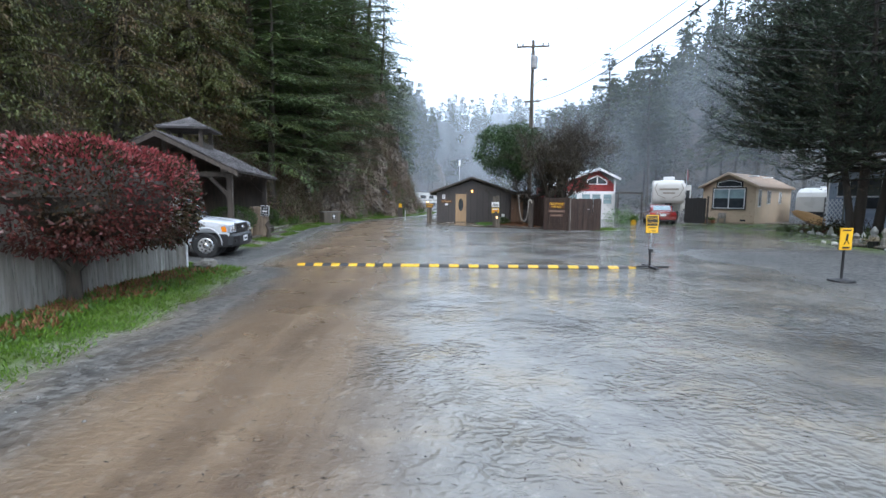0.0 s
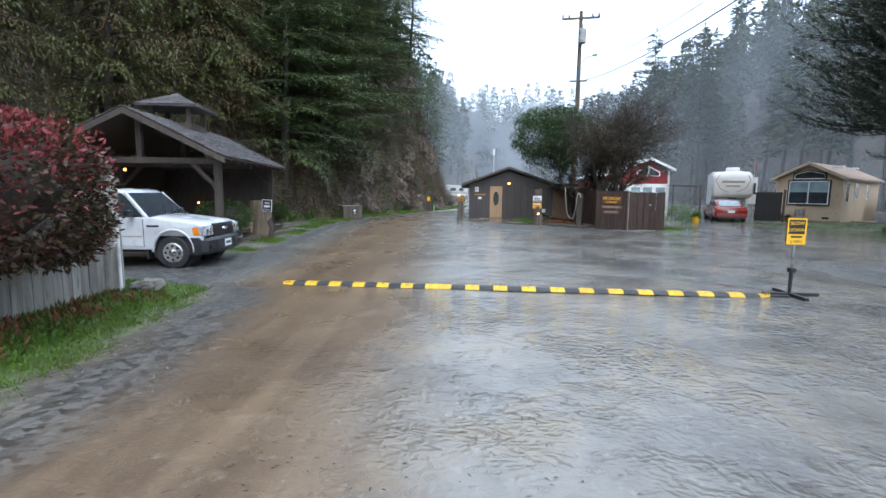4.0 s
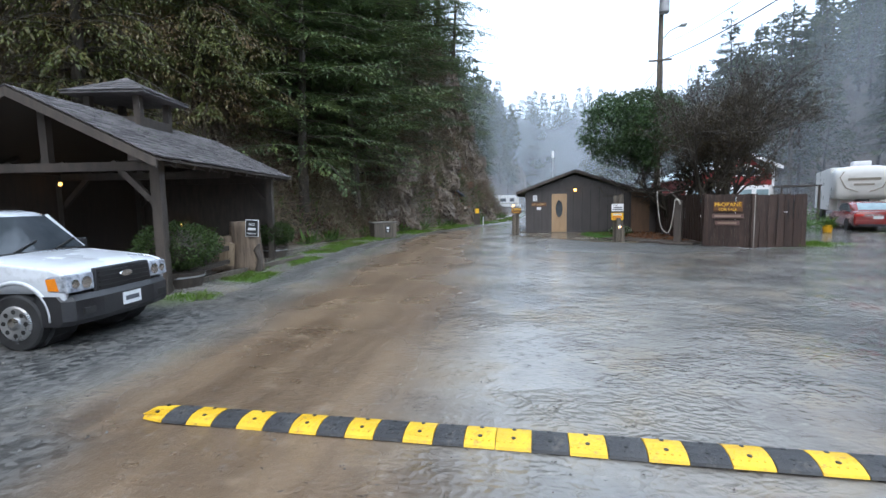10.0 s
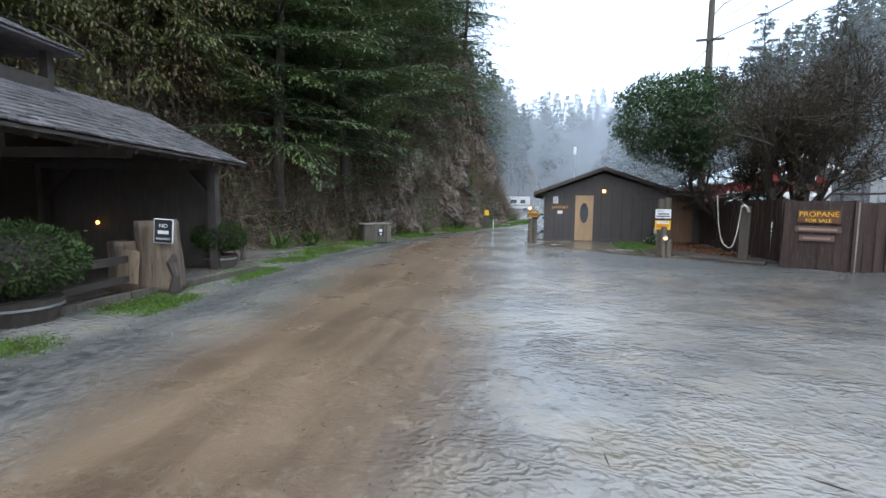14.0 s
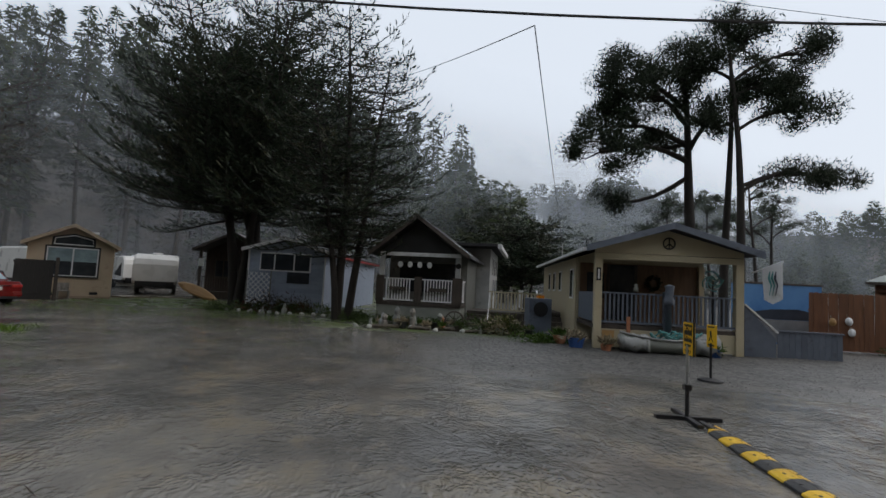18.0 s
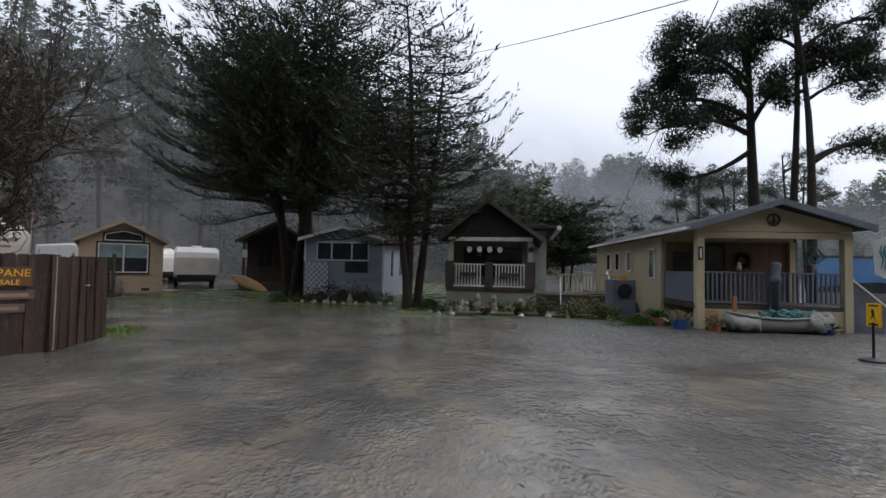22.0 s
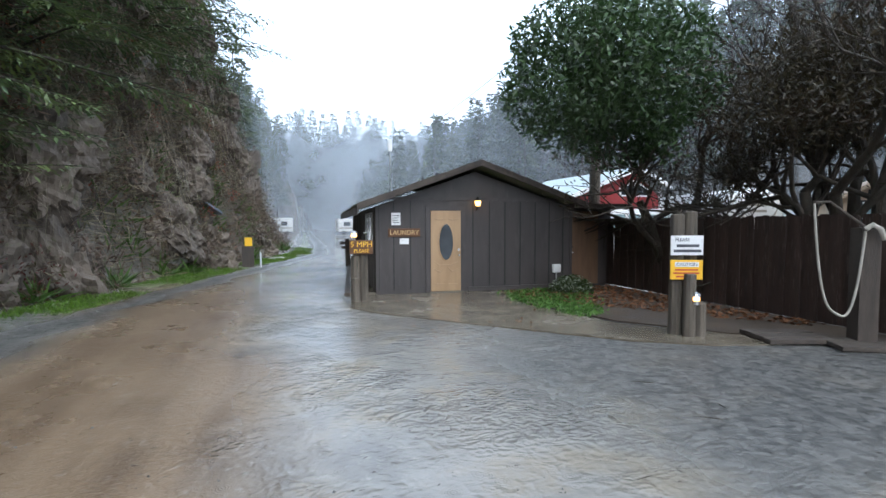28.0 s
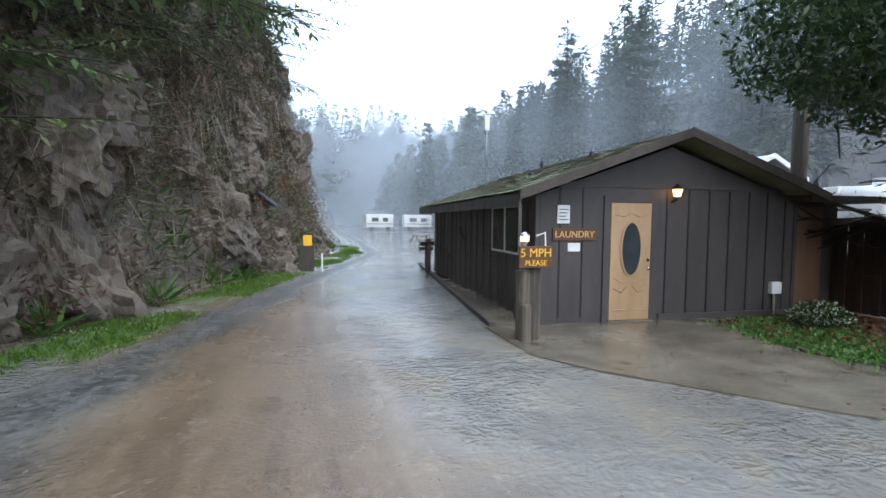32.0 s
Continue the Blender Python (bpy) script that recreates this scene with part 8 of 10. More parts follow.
def fir(seed, foliage, wide, flat=0.85, stems=None, **kw):
    """Trunk and crown of one fir, or of several stems that rise from one foot."""
    w_all, p_all, d_all, l_all = [], [], [], []
    for k, extra in enumerate(stems or [{}]):
        wd, p, d, l, rng = fir_arrays(seed + k, **{**kw, **extra})
        w_all.append(wd)
        p_all.append(p)
        d_all.append(d)
        l_all.append(l)
    trunk = fast_mesh("trunk", *merged(w_all))
    trunk.materials.append(M["dark_bark" if foliage == "cypress" else "bark"])
    crown = leaf_mesh("crown", np.concatenate(p_all), np.concatenate(d_all), np.concatenate(l_all), wide, rng, 0.3, flat)
    crown.materials.append(M[foliage])
    return trunk, crown


def branching(seed, base, dirs, length, radius, levels, split, spread, up, shrink=0.72, wiggle=0.12):
    """Limbs that fork; returns the wood and the tips with their directions."""
    rng = np.random.default_rng(seed)
    wood, tips = [], []

    def grow(p, d, ln, r, lev):
        pts, q, dd = [p], p, d
        for _ in range(4):
            dd = unit(dd + rng.normal(size=3) * wiggle + np.array([0, 0, up]) * 0.12)
            q = q + dd * ln / 4
            pts.append(q)
        wood.append(limb(pts, np.linspace(r, r * 0.62, 5), 8 if lev == 0 else 5 if lev < 3 else 4))
        tips.append((lev, q, dd, ln, np.array(pts)))
        if lev < levels:
            for _ in range(split + (rng.random() < 0.4)):
                nd = unit(dd + rng.normal(size=3) * spread + np.array([0, 0, up]) * 0.3)
                grow(pts[rng.integers(2, 5)], nd, ln * shrink * (0.75 + 0.5 * rng.random()), r * 0.58, lev + 1)

    for d in dirs:
        grow(np.asarray(base, float), unit(np.asarray(d, float)), length, radius, 0)
    return merged(wood), tips, rng


# evergreen with glossy leaves, behind the fence
(wv, wq), tips, rng = branching(31, (0, 0, 0), [(-0.32, -0.02, 1.0), (-0.12, 0.1, 1.0)], 2.4, 0.15, 4, 3, 0.5, 0.2, 0.66)
ends = np.array([q for lev, q, dd, ln, pts in tips if lev >= 3])
core, reach = np.array([-2.0, 0.0, 4.95]), np.array([2.6, 2.3, 1.85])
n = 36000
pick = ends[rng.integers(0, len(ends), n)] + rng.normal(size=(n, 3)) * 0.25
shell = unit(rng.normal(size=(n, 3))) * (rng.random((n, 1)) ** 0.4)
pos = np.where(rng.random(n)[:, None] < 0.3, pick, core + shell * reach)
far_ = np.linalg.norm((pos - core) / reach, axis=1) - 0.10 * (np.sin(pos[:, 0] * 3.3) + np.sin(pos[:, 1] * 3.7 + 1) + np.sin(pos[:, 2] * 4.1 + 2))
lump = np.sin(pos[:, 0] * 2.6) + np.sin(pos[:, 1] * 2.9 + 1) + np.sin(pos[:, 2] * 3.1 + 2)
pos = pos[(lump > -1.1) & (far_ < 1.0) & (pos[:, 2] > 2.9)]
bay_trunk = fast_mesh("trunk", wv, wq)
bay_trunk.materials.append(M["bark"])
bay_crown = leaf_mesh("crown", pos, rng.normal(size=(len(pos), 3)) + [0, 0, -0.35], 0.13 + 0.07 * rng.random(len(pos)), 0.030, rng)
bay_crown.materials.append(M["bay"])
plant((bay_trunk, bay_crown), pose(6.85, 33.7, 0), "round evergreen tree with glossy leaves behind the board fence")

# half-bare tree, many fine twigs
(wv, wq), tips, rng = branching(47, (0, 0, 0), [(0.05, 0.0, 1.0), (0.42, -0.25, 1.0), (-0.42, 0.2, 1.0), (0.25, -0.4, 1.0)], 2.35, 0.14, 5, 3, 0.52, 0.45, 0.76, 0.14)
ends = np.array([q for lev, q, dd, ln, pts in tips if lev >= 4])
dirs_ = np.array([dd for lev, q, dd, ln, pts in tips if lev >= 4])
idx_ = rng.integers(0, len(ends), 24000)
pos = ends[idx_] - dirs_[idx_] * rng.random((24000, 1)) * 0.6 + rng.normal(size=(24000, 3)) * 0.13
keep = (rng.random(24000) < np.clip(1.25 - (pos[:, 2] - 2.6) / 3.4, 0.08, 1)) & (pos[:, 2] > 2.0)
bare_trunk = fast_mesh("trunk", wv, wq)
bare_trunk.materials.append(M["bark"])
low_ = unit(rng.normal(size=(9000, 3))) * rng.random((9000, 1)) ** 0.5 * [2.1, 2.1, 1.05] + [-0.2, 0.1, 3.85]
low_ = low_[(np.sin(low_[:, 0] * 3.1) + np.sin(low_[:, 1] * 3.4 + 1) + np.sin(low_[:, 2] * 4.2)) > -0.5]
leaf_at = np.concatenate([pos[keep], low_])
leaf_to = np.concatenate([dirs_[idx_][keep] + rng.normal(size=(keep.sum(), 3)) * 0.6, rng.normal(size=low_.shape) + [0, 0, 0.5]])
bare_crown = leaf_mesh("crown", leaf_at, leaf_to, 0.09 + 0.08 * rng.random(len(leaf_at)), 0.016, rng)
bare_crown.materials.append(M["twig_leaf"])
plant((bare_trunk, bare_crown), pose(7.15, 30.3, 0), "half-bare brown tree with upswept twigs behind the fence")

# broad dark cypress with several trunks, and a smaller forked one before the cottages
cyp_stems = [dict(h=h, r=r, lean=(lx, ly), base=(0.5 * math.cos(k * 1.3), 0.6 * math.sin(k * 1.3), 0)) for k, (lx, ly, h, r) in enumerate(((0.6, 0.2, 18, 6.4), (-1.2, 3.6, 16.5, 6.2), (-2.4, -3.0, 14.5, 6.4), (2.2, 1.6, 16, 6.0), (-3.6, 1.4, 12.5, 6.6), (-0.4, 4.6, 12, 5.6)))]
plant(fir(100, "cypress", 0.034, 0.3, cyp_stems, h=16, r=6, bare=0.36, whorls=17, per=5, droop=0.18, lift=0.10, curl=0.34, step=0.22, fan=0.21, gap=0.12, leaf=0.27, hang=-0.22, power=0.42, front=1.0, low=0.9, loose=0.16), pose(22.6, 28.1, 0), "huge dark cypress with several trunks spreading over the cottages")
fork_stems = [dict(h=h, r=r, lean=(lx, ly), base=b) for lx, ly, h, r, b in ((0.3, 0.5, 13.6, 4.4, (0, 0, 0)), (0.9, -1.2, 12.0, 4.0, (0.5, -0.2, 0)), (-0.7, 1.2, 10.0, 3.4, (-0.2, 0.2, 0)))]
forked = plant(fir(120, "cypress", 0.031, 0.3, fork_stems, h=13, r=4, bare=0.24, whorls=18, per=5, droop=0.22, lift=0.06, curl=0.44, step=0.22, fan=0.18, gap=0.12, leaf=0.25, hang=-0.2, power=0.42, trunk_r=0.015, front=1.0, low=0.75, loose=0.16), pose(18.0, 21.9, 0), "dark cypress with forked trunks beside the blue cottage")
dead = fir_arrays(127, 6.6, 3.0, 0.36, 10, 4, 0.25, 0.0, 0.0, 0.3, 0.22, 0.16, 0.14, 0.3, 0.1)
dead_mesh = leaf_mesh("dead_sprays", dead[1], dead[2], dead[3], 0.014, dead[4])
part("dead_sprays", dead_mesh, M["twig_leaf"], forked, "brown withered lower sprays")
plant(fir(140, "cypress", 0.05, 0.4, [dict(lean=(0.3, 1.2)), dict(lean=(0, -1.4), base=(0.2, -0.3, 0)), dict(lean=(-0.5, 0.2), h=6.4)], h=6.8, r=4.6, bare=0.30, whorls=8, per=7, droop=0.16, lift=0.16, curl=0.12, step=0.24, fan=0.24, gap=0.14, leaf=0.28, hang=-0.1, power=0.28, low=0.8, loose=0.2), pose(33.5, 12.6, 0), "low flat-topped cypress behind the houses")
low2 = conifer("low", 141, ("bark", "cypress"), h=5.6, r=1.8, bare=0.1, whorls=12, per=6, dens=18, leaf=0.4, wide=0.06, droop=0.0, power=0.8, lift=0.2)
plant(low2, pose(31, 8.5, 0), "small young conifer behind the cream house")


# tall pines behind the cream house: bare leaning trunks and heads of dense needle clumps
def pine(seed, top, r0, heads, needles=420, clump=0.85):
    """heads: (where on the trunk the limb leaves, centre of the head, its half sizes, number of clumps)."""
    rng = np.random.default_rng(seed)
    top = np.asarray(top, float)
    s = np.linspace(0, 1, 7)
    line = top * s[:, None] + np.stack([0.25 * np.sin(s * 4 + seed), 0.25 * np.cos(s * 3 + seed), 0 * s], 1) * s[:, None]
    wood, p, d = [limb(line, r0 * (1 - 0.72 * s), 8)], [], []
    u = np.linspace(0, 1, 6)[:, None]
    for f, mid, half, count in heads:
        a = np.array([np.interp(f, s, line[:, k]) for k in range(3)])
        e = np.asarray(mid, float)
        arm = a + (e - a) * u + np.array([0, 0, 0.12 * np.linalg.norm(e - a)]) * np.sin(u * np.pi) * (-1 if e[2] < a[2] else 1)
        wood.append(limb(arm, np.linspace(r0 * 0.40, 0.05, 6), 6))
        for _ in range(int(1.5 * count)):
            q = unit(rng.normal(size=3) + [0, 0, 0.5]) * (0.35 + 0.65 * rng.random() ** 0.5)
            c = e + q * half * np.array([1.25, 1.25, 1.2])
            j = arm[rng.integers(3, 6)]
            wood.append(limb([j, (j + c) / 2 + rng.normal(size=3) * 0.1, c], [0.045, 0.03, 0.012], 4))
            dirs = unit(rng.normal(size=(needles, 3)) + [0, 0, 0.6])
            p.append(c + unit(rng.normal(size=(needles, 3))) * (clump * (0.6 + 0.6 * rng.random()) * rng.random((needles, 1)) ** 0.6) * [1, 1, 0.78])
            d.append(dirs)
    trunk = fast_mesh("trunk", *merged(wood))
    trunk.materials.append(M["dark_bark"])
    p, d = np.concatenate(p), np.concatenate(d)
    crown = leaf_mesh("crown", p, d, 0.15 + 0.10 * rng.random(len(p)), 0.022, rng)
    crown.materials.append(M["pine"])
    return trunk, crown


plant(pine(7, (0.2, 1.0, 12.6), 0.36, [(0.66, (-0.8, 5.0, 8.4), (1.3, 1.7, 0.8), 11), (0.60, (0.6, 4.3, 6.3), (0.7, 0.8, 0.35), 4), (0.72, (0.8, 4.2, 10.2), (1.5, 1.8, 0.9), 13), (0.80, (-0.8, 2.6, 11.3), (1.5, 1.7, 1.0), 13), (0.86, (0.4, 3.4, 12.6), (1.5, 1.7, 0.8), 12), (0.9, (-0.4, 1.4, 13.0), (1.4, 1.5, 0.8), 10), (0.74, (1.0, 1.6, 9.3), (1.0, 1.2, 0.6), 7), (0.7, (-0.8, -0.6, 10.6), (0.9, 0.8, 0.6), 5)]), pose(21.9, 5.6, 0), "tall leaning pine with a broad clumped crown")
plant(pine(8, (0.4, -0.4, 14.2), 0.22, [(0.80, (-0.2, -1.8, 12.0), (1.0, 1.2, 0.7), 7), (0.86, (0.5, 0.7, 12.8), (1.0, 0.9, 0.7), 6), (0.93, (0.2, -1.0, 14.0), (0.9, 1.0, 0.7), 7), (0.99, (0.3, -0.2, 15.0), (0.5, 0.6, 0.6), 4)]), pose(21.1, 4.9, 0), "tall thin pine with a clumped crown")
plant(pine(9, (-0.1, 0.3, 13.0), 0.24, [(0.72, (-0.4, -2.2, 10.2), (0.9, 1.3, 0.5), 7), (0.84, (0.4, -1.4, 11.6), (0.9, 1.1, 0.6), 7), (0.9, (-0.4, -2.4, 12.9), (0.8, 0.9, 0.6), 5), (0.76, (0.2, 1.4, 9.6), (0.7, 0.8, 0.4), 4), (0.50, (0.0, -2.5, 7.4), (0.8, 0.9, 0.3), 4), (0.52, (0.3, -4.1, 7.3), (0.8, 0.8, 0.35), 4)]), pose(20.4, 4.5, 0), "tall thin pine leaning beside the others")
for k, (x, y, h) in enumerate(((44, -2, 11), (47, -6, 12), (50, -3, 10), (42, -9, 12.5), (52, -10, 13), (46, -13, 12))):
    plant(pine(20 + k, (0.3, 0.3, h), 0.2, [(0.6, (0.3, 1.9, h * 0.72), (0.9, 1.0, 0.4), 4), (0.66, (0.2, -2.0, h * 0.76), (0.9, 1.0, 0.4), 4), (0.8, (-0.3, 0.8, h * 0.88), (1.0, 1.2, 0.5), 5), (0.9, (0.1, -0.6, h * 0.98), (0.9, 1.0, 0.5), 5)], 160, 0.7), pose(x, y, on_ground(x, y) - 0.1), "distant thin pine on the slope", group="pines on the slope")

# conifers on the steep slope beside the drive
near_a = fir(1, "needle_dark", 0.036, h=24, r=6.6, bare=0.05, whorls=27, per=5, droop=0.16, lift=0.10, step=0.17, fan=0.25, gap=0.12, leaf=0.22, hang=0.2, power=0.55)
near_b = fir(2, "needle_bright", 0.028, 0.5, h=15, r=4.3, bare=0.03, whorls=30, per=6, droop=0.42, lift=0.16, step=0.15, fan=0.24, gap=0.11, leaf=0.18, hang=0.9, power=0.7)
near_c = fir(3, "needle_dark", 0.034, h=19, r=4.9, bare=0.08, whorls=24, per=5, droop=0.24, lift=0.08, step=0.16, fan=0.25, gap=0.12, leaf=0.21, hang=0.25, power=0.6)
near_d = fir(4, "needle_bright", 0.024, 0.5, h=9, r=2.9, bare=0.03, whorls=22, per=6, droop=0.4, lift=0.16, step=0.13, fan=0.24, gap=0.10, leaf=0.15, hang=0.8, power=0.75)
near_e = fir(5, "needle_dark", 0.034, h=17, r=5.6, bare=0.20, whorls=20, per=5, droop=0.20, lift=0.08, step=0.16, fan=0.25, gap=0.12, leaf=0.21, hang=0.25, power=0.55, low=0.9)
LEDGE = [(near_e, -9.6, 30.2, 70, 0.3), (near_e, -8.9, 34.2, 190, 0.3), (near_a, -11.2, 31.2, 40, 2.0), (near_a, -9.6, 35.6, 130, 2.2), (near_b, -12.4, 28.2, 260, 1.0), (near_a, -8.4, 39.4, 20, 3.0), (near_a, -7.4, 44.5, 200, 4.5), (near_c, -5.6, 50.5, 310, 5.0)]
SLOPE = [(near_a, -10.4, 37.8, 0), (near_a, -12.6, 43.0, 70), (near_a, -14.5, 46.5, 120), (near_c, -12.8, 34.0, 40), (near_b, -12.6, 27.5, 10), (near_b, -14.5, 24.0, 200), (near_d, -13.0, 31.5, 80), (near_c, -14.5, 35.0, 160), (near_a, -16.5, 29.0, 250), (near_b, -15.8, 19.5, 300), (near_d, -14.6, 15.5, 30), (near_c, -17.5, 23.0, 90), (near_b, -13.8, 10.5, 140), (near_c, -15.5, 6.0, 20), (near_d, -12.0, 4.0, 220), (near_b, -11.8, 44.0, 70), (near_c, -9.0, 48.5, 180), (near_d, -8.0, 45.0, 270), (near_a, -13.5, 50.5, 200), (near_c, -7.2, 54.0, 330), (near_c, -10.5, 56.0, 30), (near_a, -17.0, 43.0, 150)]
for meshes, x, y, yaw in SLOPE:
    k = 0.85 + 0.3 * ((x * 7.3 + y * 3.1) % 1)
    plant(meshes, pose(x, y, on_ground(x, y) - 0.3, 0, 0, yaw) @ Matrix.Diagonal((k, k, k, 1)), "tall dark conifer on the steep slope" if meshes in (near_a, near_c) else "moss-green drooping conifer on the steep slope", group="conifers on the slope")

for meshes, x, y, yaw, sink in LEDGE:
    plant(meshes, pose(x, y, on_ground(x, y) - sink, 0, 0, yaw) @ Matrix.Diagonal((0.88, 0.88, 0.85, 1)), "layered conifer growing from a ledge above the rocks", group="conifers on the ledge")

# tall bare-stemmed conifers along the foot of the far hill
tall_a = conifer("tall_a", 5, ("bark", "needle_far"), h=25, r=3.3, bare=0.40, whorls=26, per=5, dens=30, leaf=0.5, wide=0.05, droop=0.1, trunk_r=0.011, power=0.6, lift=0.12)
tall_b = conifer("tall_b", 6, ("bark", "needle_far"), h=22, r=2.8, bare=0.30, whorls=26, per=5, dens=32, leaf=0.5, wide=0.05, droop=0.2, trunk_r=0.011, power=0.8, lift=0.1)
for k, (x, y) in enumerate(((35.5, 61), (38, 57.5), (40, 53.5), (43, 51), (45, 46.5), (36.5, 66), (41.5, 59.5), (46.5, 52), (48, 42), (49.5, 36), (51.5, 31), (54, 38), (30, 70), (33, 74), (27.5, 80), (26, 90), (52.5, 46), (55.5, 27))):
    kk = 0.8 + 0.35 * ((k * 0.618) % 1)
    plant((tall_a, tall_b)[k % 2], pose(x, y, on_ground(x, y) - 0.3, 0, 0, 77 * k) @ Matrix.Diagonal((kk, kk, kk, 1)), "tall misty conifer with a bare lower stem on the far hill", group="tall conifers on the hill")

# far woods on the hills round the valley
def far_woods(name, label, spots, seed, mat, tall=(13, 22), bare=0.1, dens=105, leaf=0.042, wide=0.0058, girth=0.125, power=0.95, droop=0.3):
    rng = np.random.default_rng(seed)
    kinds = [conifer_arrays(seed * 10 + k, 1.0, girth * (1 + 0.18 * k), bare=bare + 0.07 * k, whorls=24, per=6, dens=dens, leaf=leaf, wide=wide, droop=droop, trunk_r=0.010, twigs=False, power=power) for k in range(4)]
    wv_, lp, ld, ll, lw = [], [], [], [], []
    for x, y in spots:
        kind = kinds[rng.integers(0, 4)]
        h = rng.uniform(*tall)
        sx = h * rng.uniform(0.85, 1.35)
        a = rng.random() * 2 * np.pi
        rot = np.array([[math.cos(a), -math.sin(a), 0], [math.sin(a), math.cos(a), 0], [0, 0, 1]])
        o = np.array([x, y, on_ground(x, y) - 0.4])
        wv_.append(((kind[0][0] * [sx, sx, h]) @ rot.T + o, kind[0][1]))
        lp.append((kind[1] * [sx, sx, h]) @ rot.T + o)
        ld.append(kind[2] @ rot.T)
        ll.append(kind[3] * h)
        lw.append(np.full(len(kind[3]), kind[4] * h))
    wv, wq = merged(wv_)
    wood = fast_mesh("trunks", wv, wq)
    t = thing(name, pose(0, 0, 0), label, "woods", kind="stuff")
    tagged(part("trunk", wood, M["bark"], t), kind="stuff")
    tagged(part("foliage", leaf_mesh("foliage", np.concatenate(lp), np.concatenate(ld), np.concatenate(ll), np.concatenate(lw), rng), M[mat], t), kind="stuff")


rng = np.random.default_rng(77)
spots = []
while len(spots) < 110:
    y = rng.uniform(76, 215)
    d = rng.uniform(0.8, 26)
    spots.append((float(line_at(y, TOE_Y, TOE_X)) - d, y))
far_woods("valley_woods", "misty conifer woods along the valley's near side", spots, 5, "needle_far", (12, 20))
spots = []
while len(spots) < 400:
    x, y = rng.uniform(15, 110), rng.uniform(15, 240)
    e, a = hill_side(np.array(x), np.array(y))
    if 0.6 < float(e) < 60:
        spots.append((x, y))
far_woods("hill_woods", "dense misty conifers on the hill behind the houses", spots, 6, "needle_far", (13, 22), 0.10, 80, 0.05, 0.0075)
spots = []
while len(spots) < 210:
    x, y = rng.uniform(45, 150), rng.uniform(-110, 25)
    e, a = hill_side(np.array(x), np.array(y))
    if 0.5 < float(e) < 60:
        spots.append((x, y))
far_woods("low_hill_woods", "low misty trees on the far hill", spots, 7, "needle_far", (7.5, 13), 0.08, 48, 0.066, 0.012, 0.26, 0.5, -0.12)
far_woods("hill_foot_grove", "misty dark trees in a clump on the far hill", [(51 + 3.2 * ((k * 0.618) % 1), 11.5 + 0.8 * k) for k in range(12)], 9, "needle_far", (11, 15.5), 0.05, 90, 0.05, 0.008, 0.19, 0.7, 0.1)
far_woods("valley_end_woods", "pale misty woods closing the valley", [(rng.uniform(-70, 130), rng.uniform(165, 290)) for _ in range(190)], 8, "needle_far", (18, 28), 0.1, 100, 0.045, 0.0065)


# ---- brush on the slope and the verges ----
def tufts(name, label, spots, mat, blades, length, width, seed, spread=0.25, up=1.0, fall=0.0, category="plants"):
    """Clumps of narrow leaves on the ground."""
    rng = np.random.default_rng(seed)
    spots = np.asarray(spots, float)
    n = len(spots) * blades
    base = np.repeat(spots, blades, 0) + rng.normal(size=(n, 2)) * spread
    z = height(base[:, 0], base[:, 1])
    way = rng.normal(size=(n, 3)) * [0.7, 0.7, 0.35] + [fall, 0, up]
    p = np.column_stack([base, z + rng.random(n) * 0.1 * length])
    t = tagged(new(name, leaf_mesh(name, p, way, length * (0.5 + rng.random(n)), width, rng)), label, category, kind="stuff")
    t.data.materials.append(M[mat])
    return t


def strands(name, label, spots, mat, per, length, seed, width=0.012, spread=0.3, category="plants"):
    """Long thin stems that arch out of a bank and hang down."""
    rng = np.random.default_rng(seed)
    spots = np.repeat(np.asarray(spots, float), per, 0)
    n = len(spots)
    spots = spots + rng.normal(size=(n, 2)) * spread
    base = np.column_stack([spots, height(spots[:, 0], spots[:, 1]) + 0.05])
    a = rng.normal(0, 0.9, n)
    out = np.column_stack([np.cos(a), np.sin(a), np.zeros(n)])
    side = np.column_stack([-np.sin(a), np.cos(a), np.zeros(n)])
    ln = length * (0.4 + rng.random(n))[:, None]
    reach, rise = np.array([0, 0.28, 0.5, 0.62, 0.68]), np.array([0, 0.20, 0.10, -0.22, -0.60])
    rings = []
    for k in range(5):
        c = base + out * (ln * reach[k]) + np.array([0, 0, 1.0]) * ln * (rise[k] + 0.12 * rng.normal(size=(n, 1)) * (k > 0)) + side * 0.08 * ln * rng.normal(size=(n, 1)) * (k > 0)
        w = side * width * (1 - 0.2 * k)
        rings += [c - w, c + w]
    v = np.stack(rings, 1).reshape(-1, 3)
    o = (np.arange(n) * 10)[:, None, None]
    q = (np.array([(2 * k, 2 * k + 1, 2 * k + 3, 2 * k + 2) for k in range(4)])[None] + o).reshape(-1, 4)
    t = tagged(new(name, fast_mesh(name, v, q)), label, category, kind="stuff")
    t.data.materials.append(M[mat])
    return t


rng = np.random.default_rng(88)
def slope_spots(n, y0, y1, d0, d1):
    y = rng.uniform(y0, y1, n)
    return np.column_stack([line_at(y, TOE_Y, TOE_X) - rng.uniform(d0, d1, n), y])


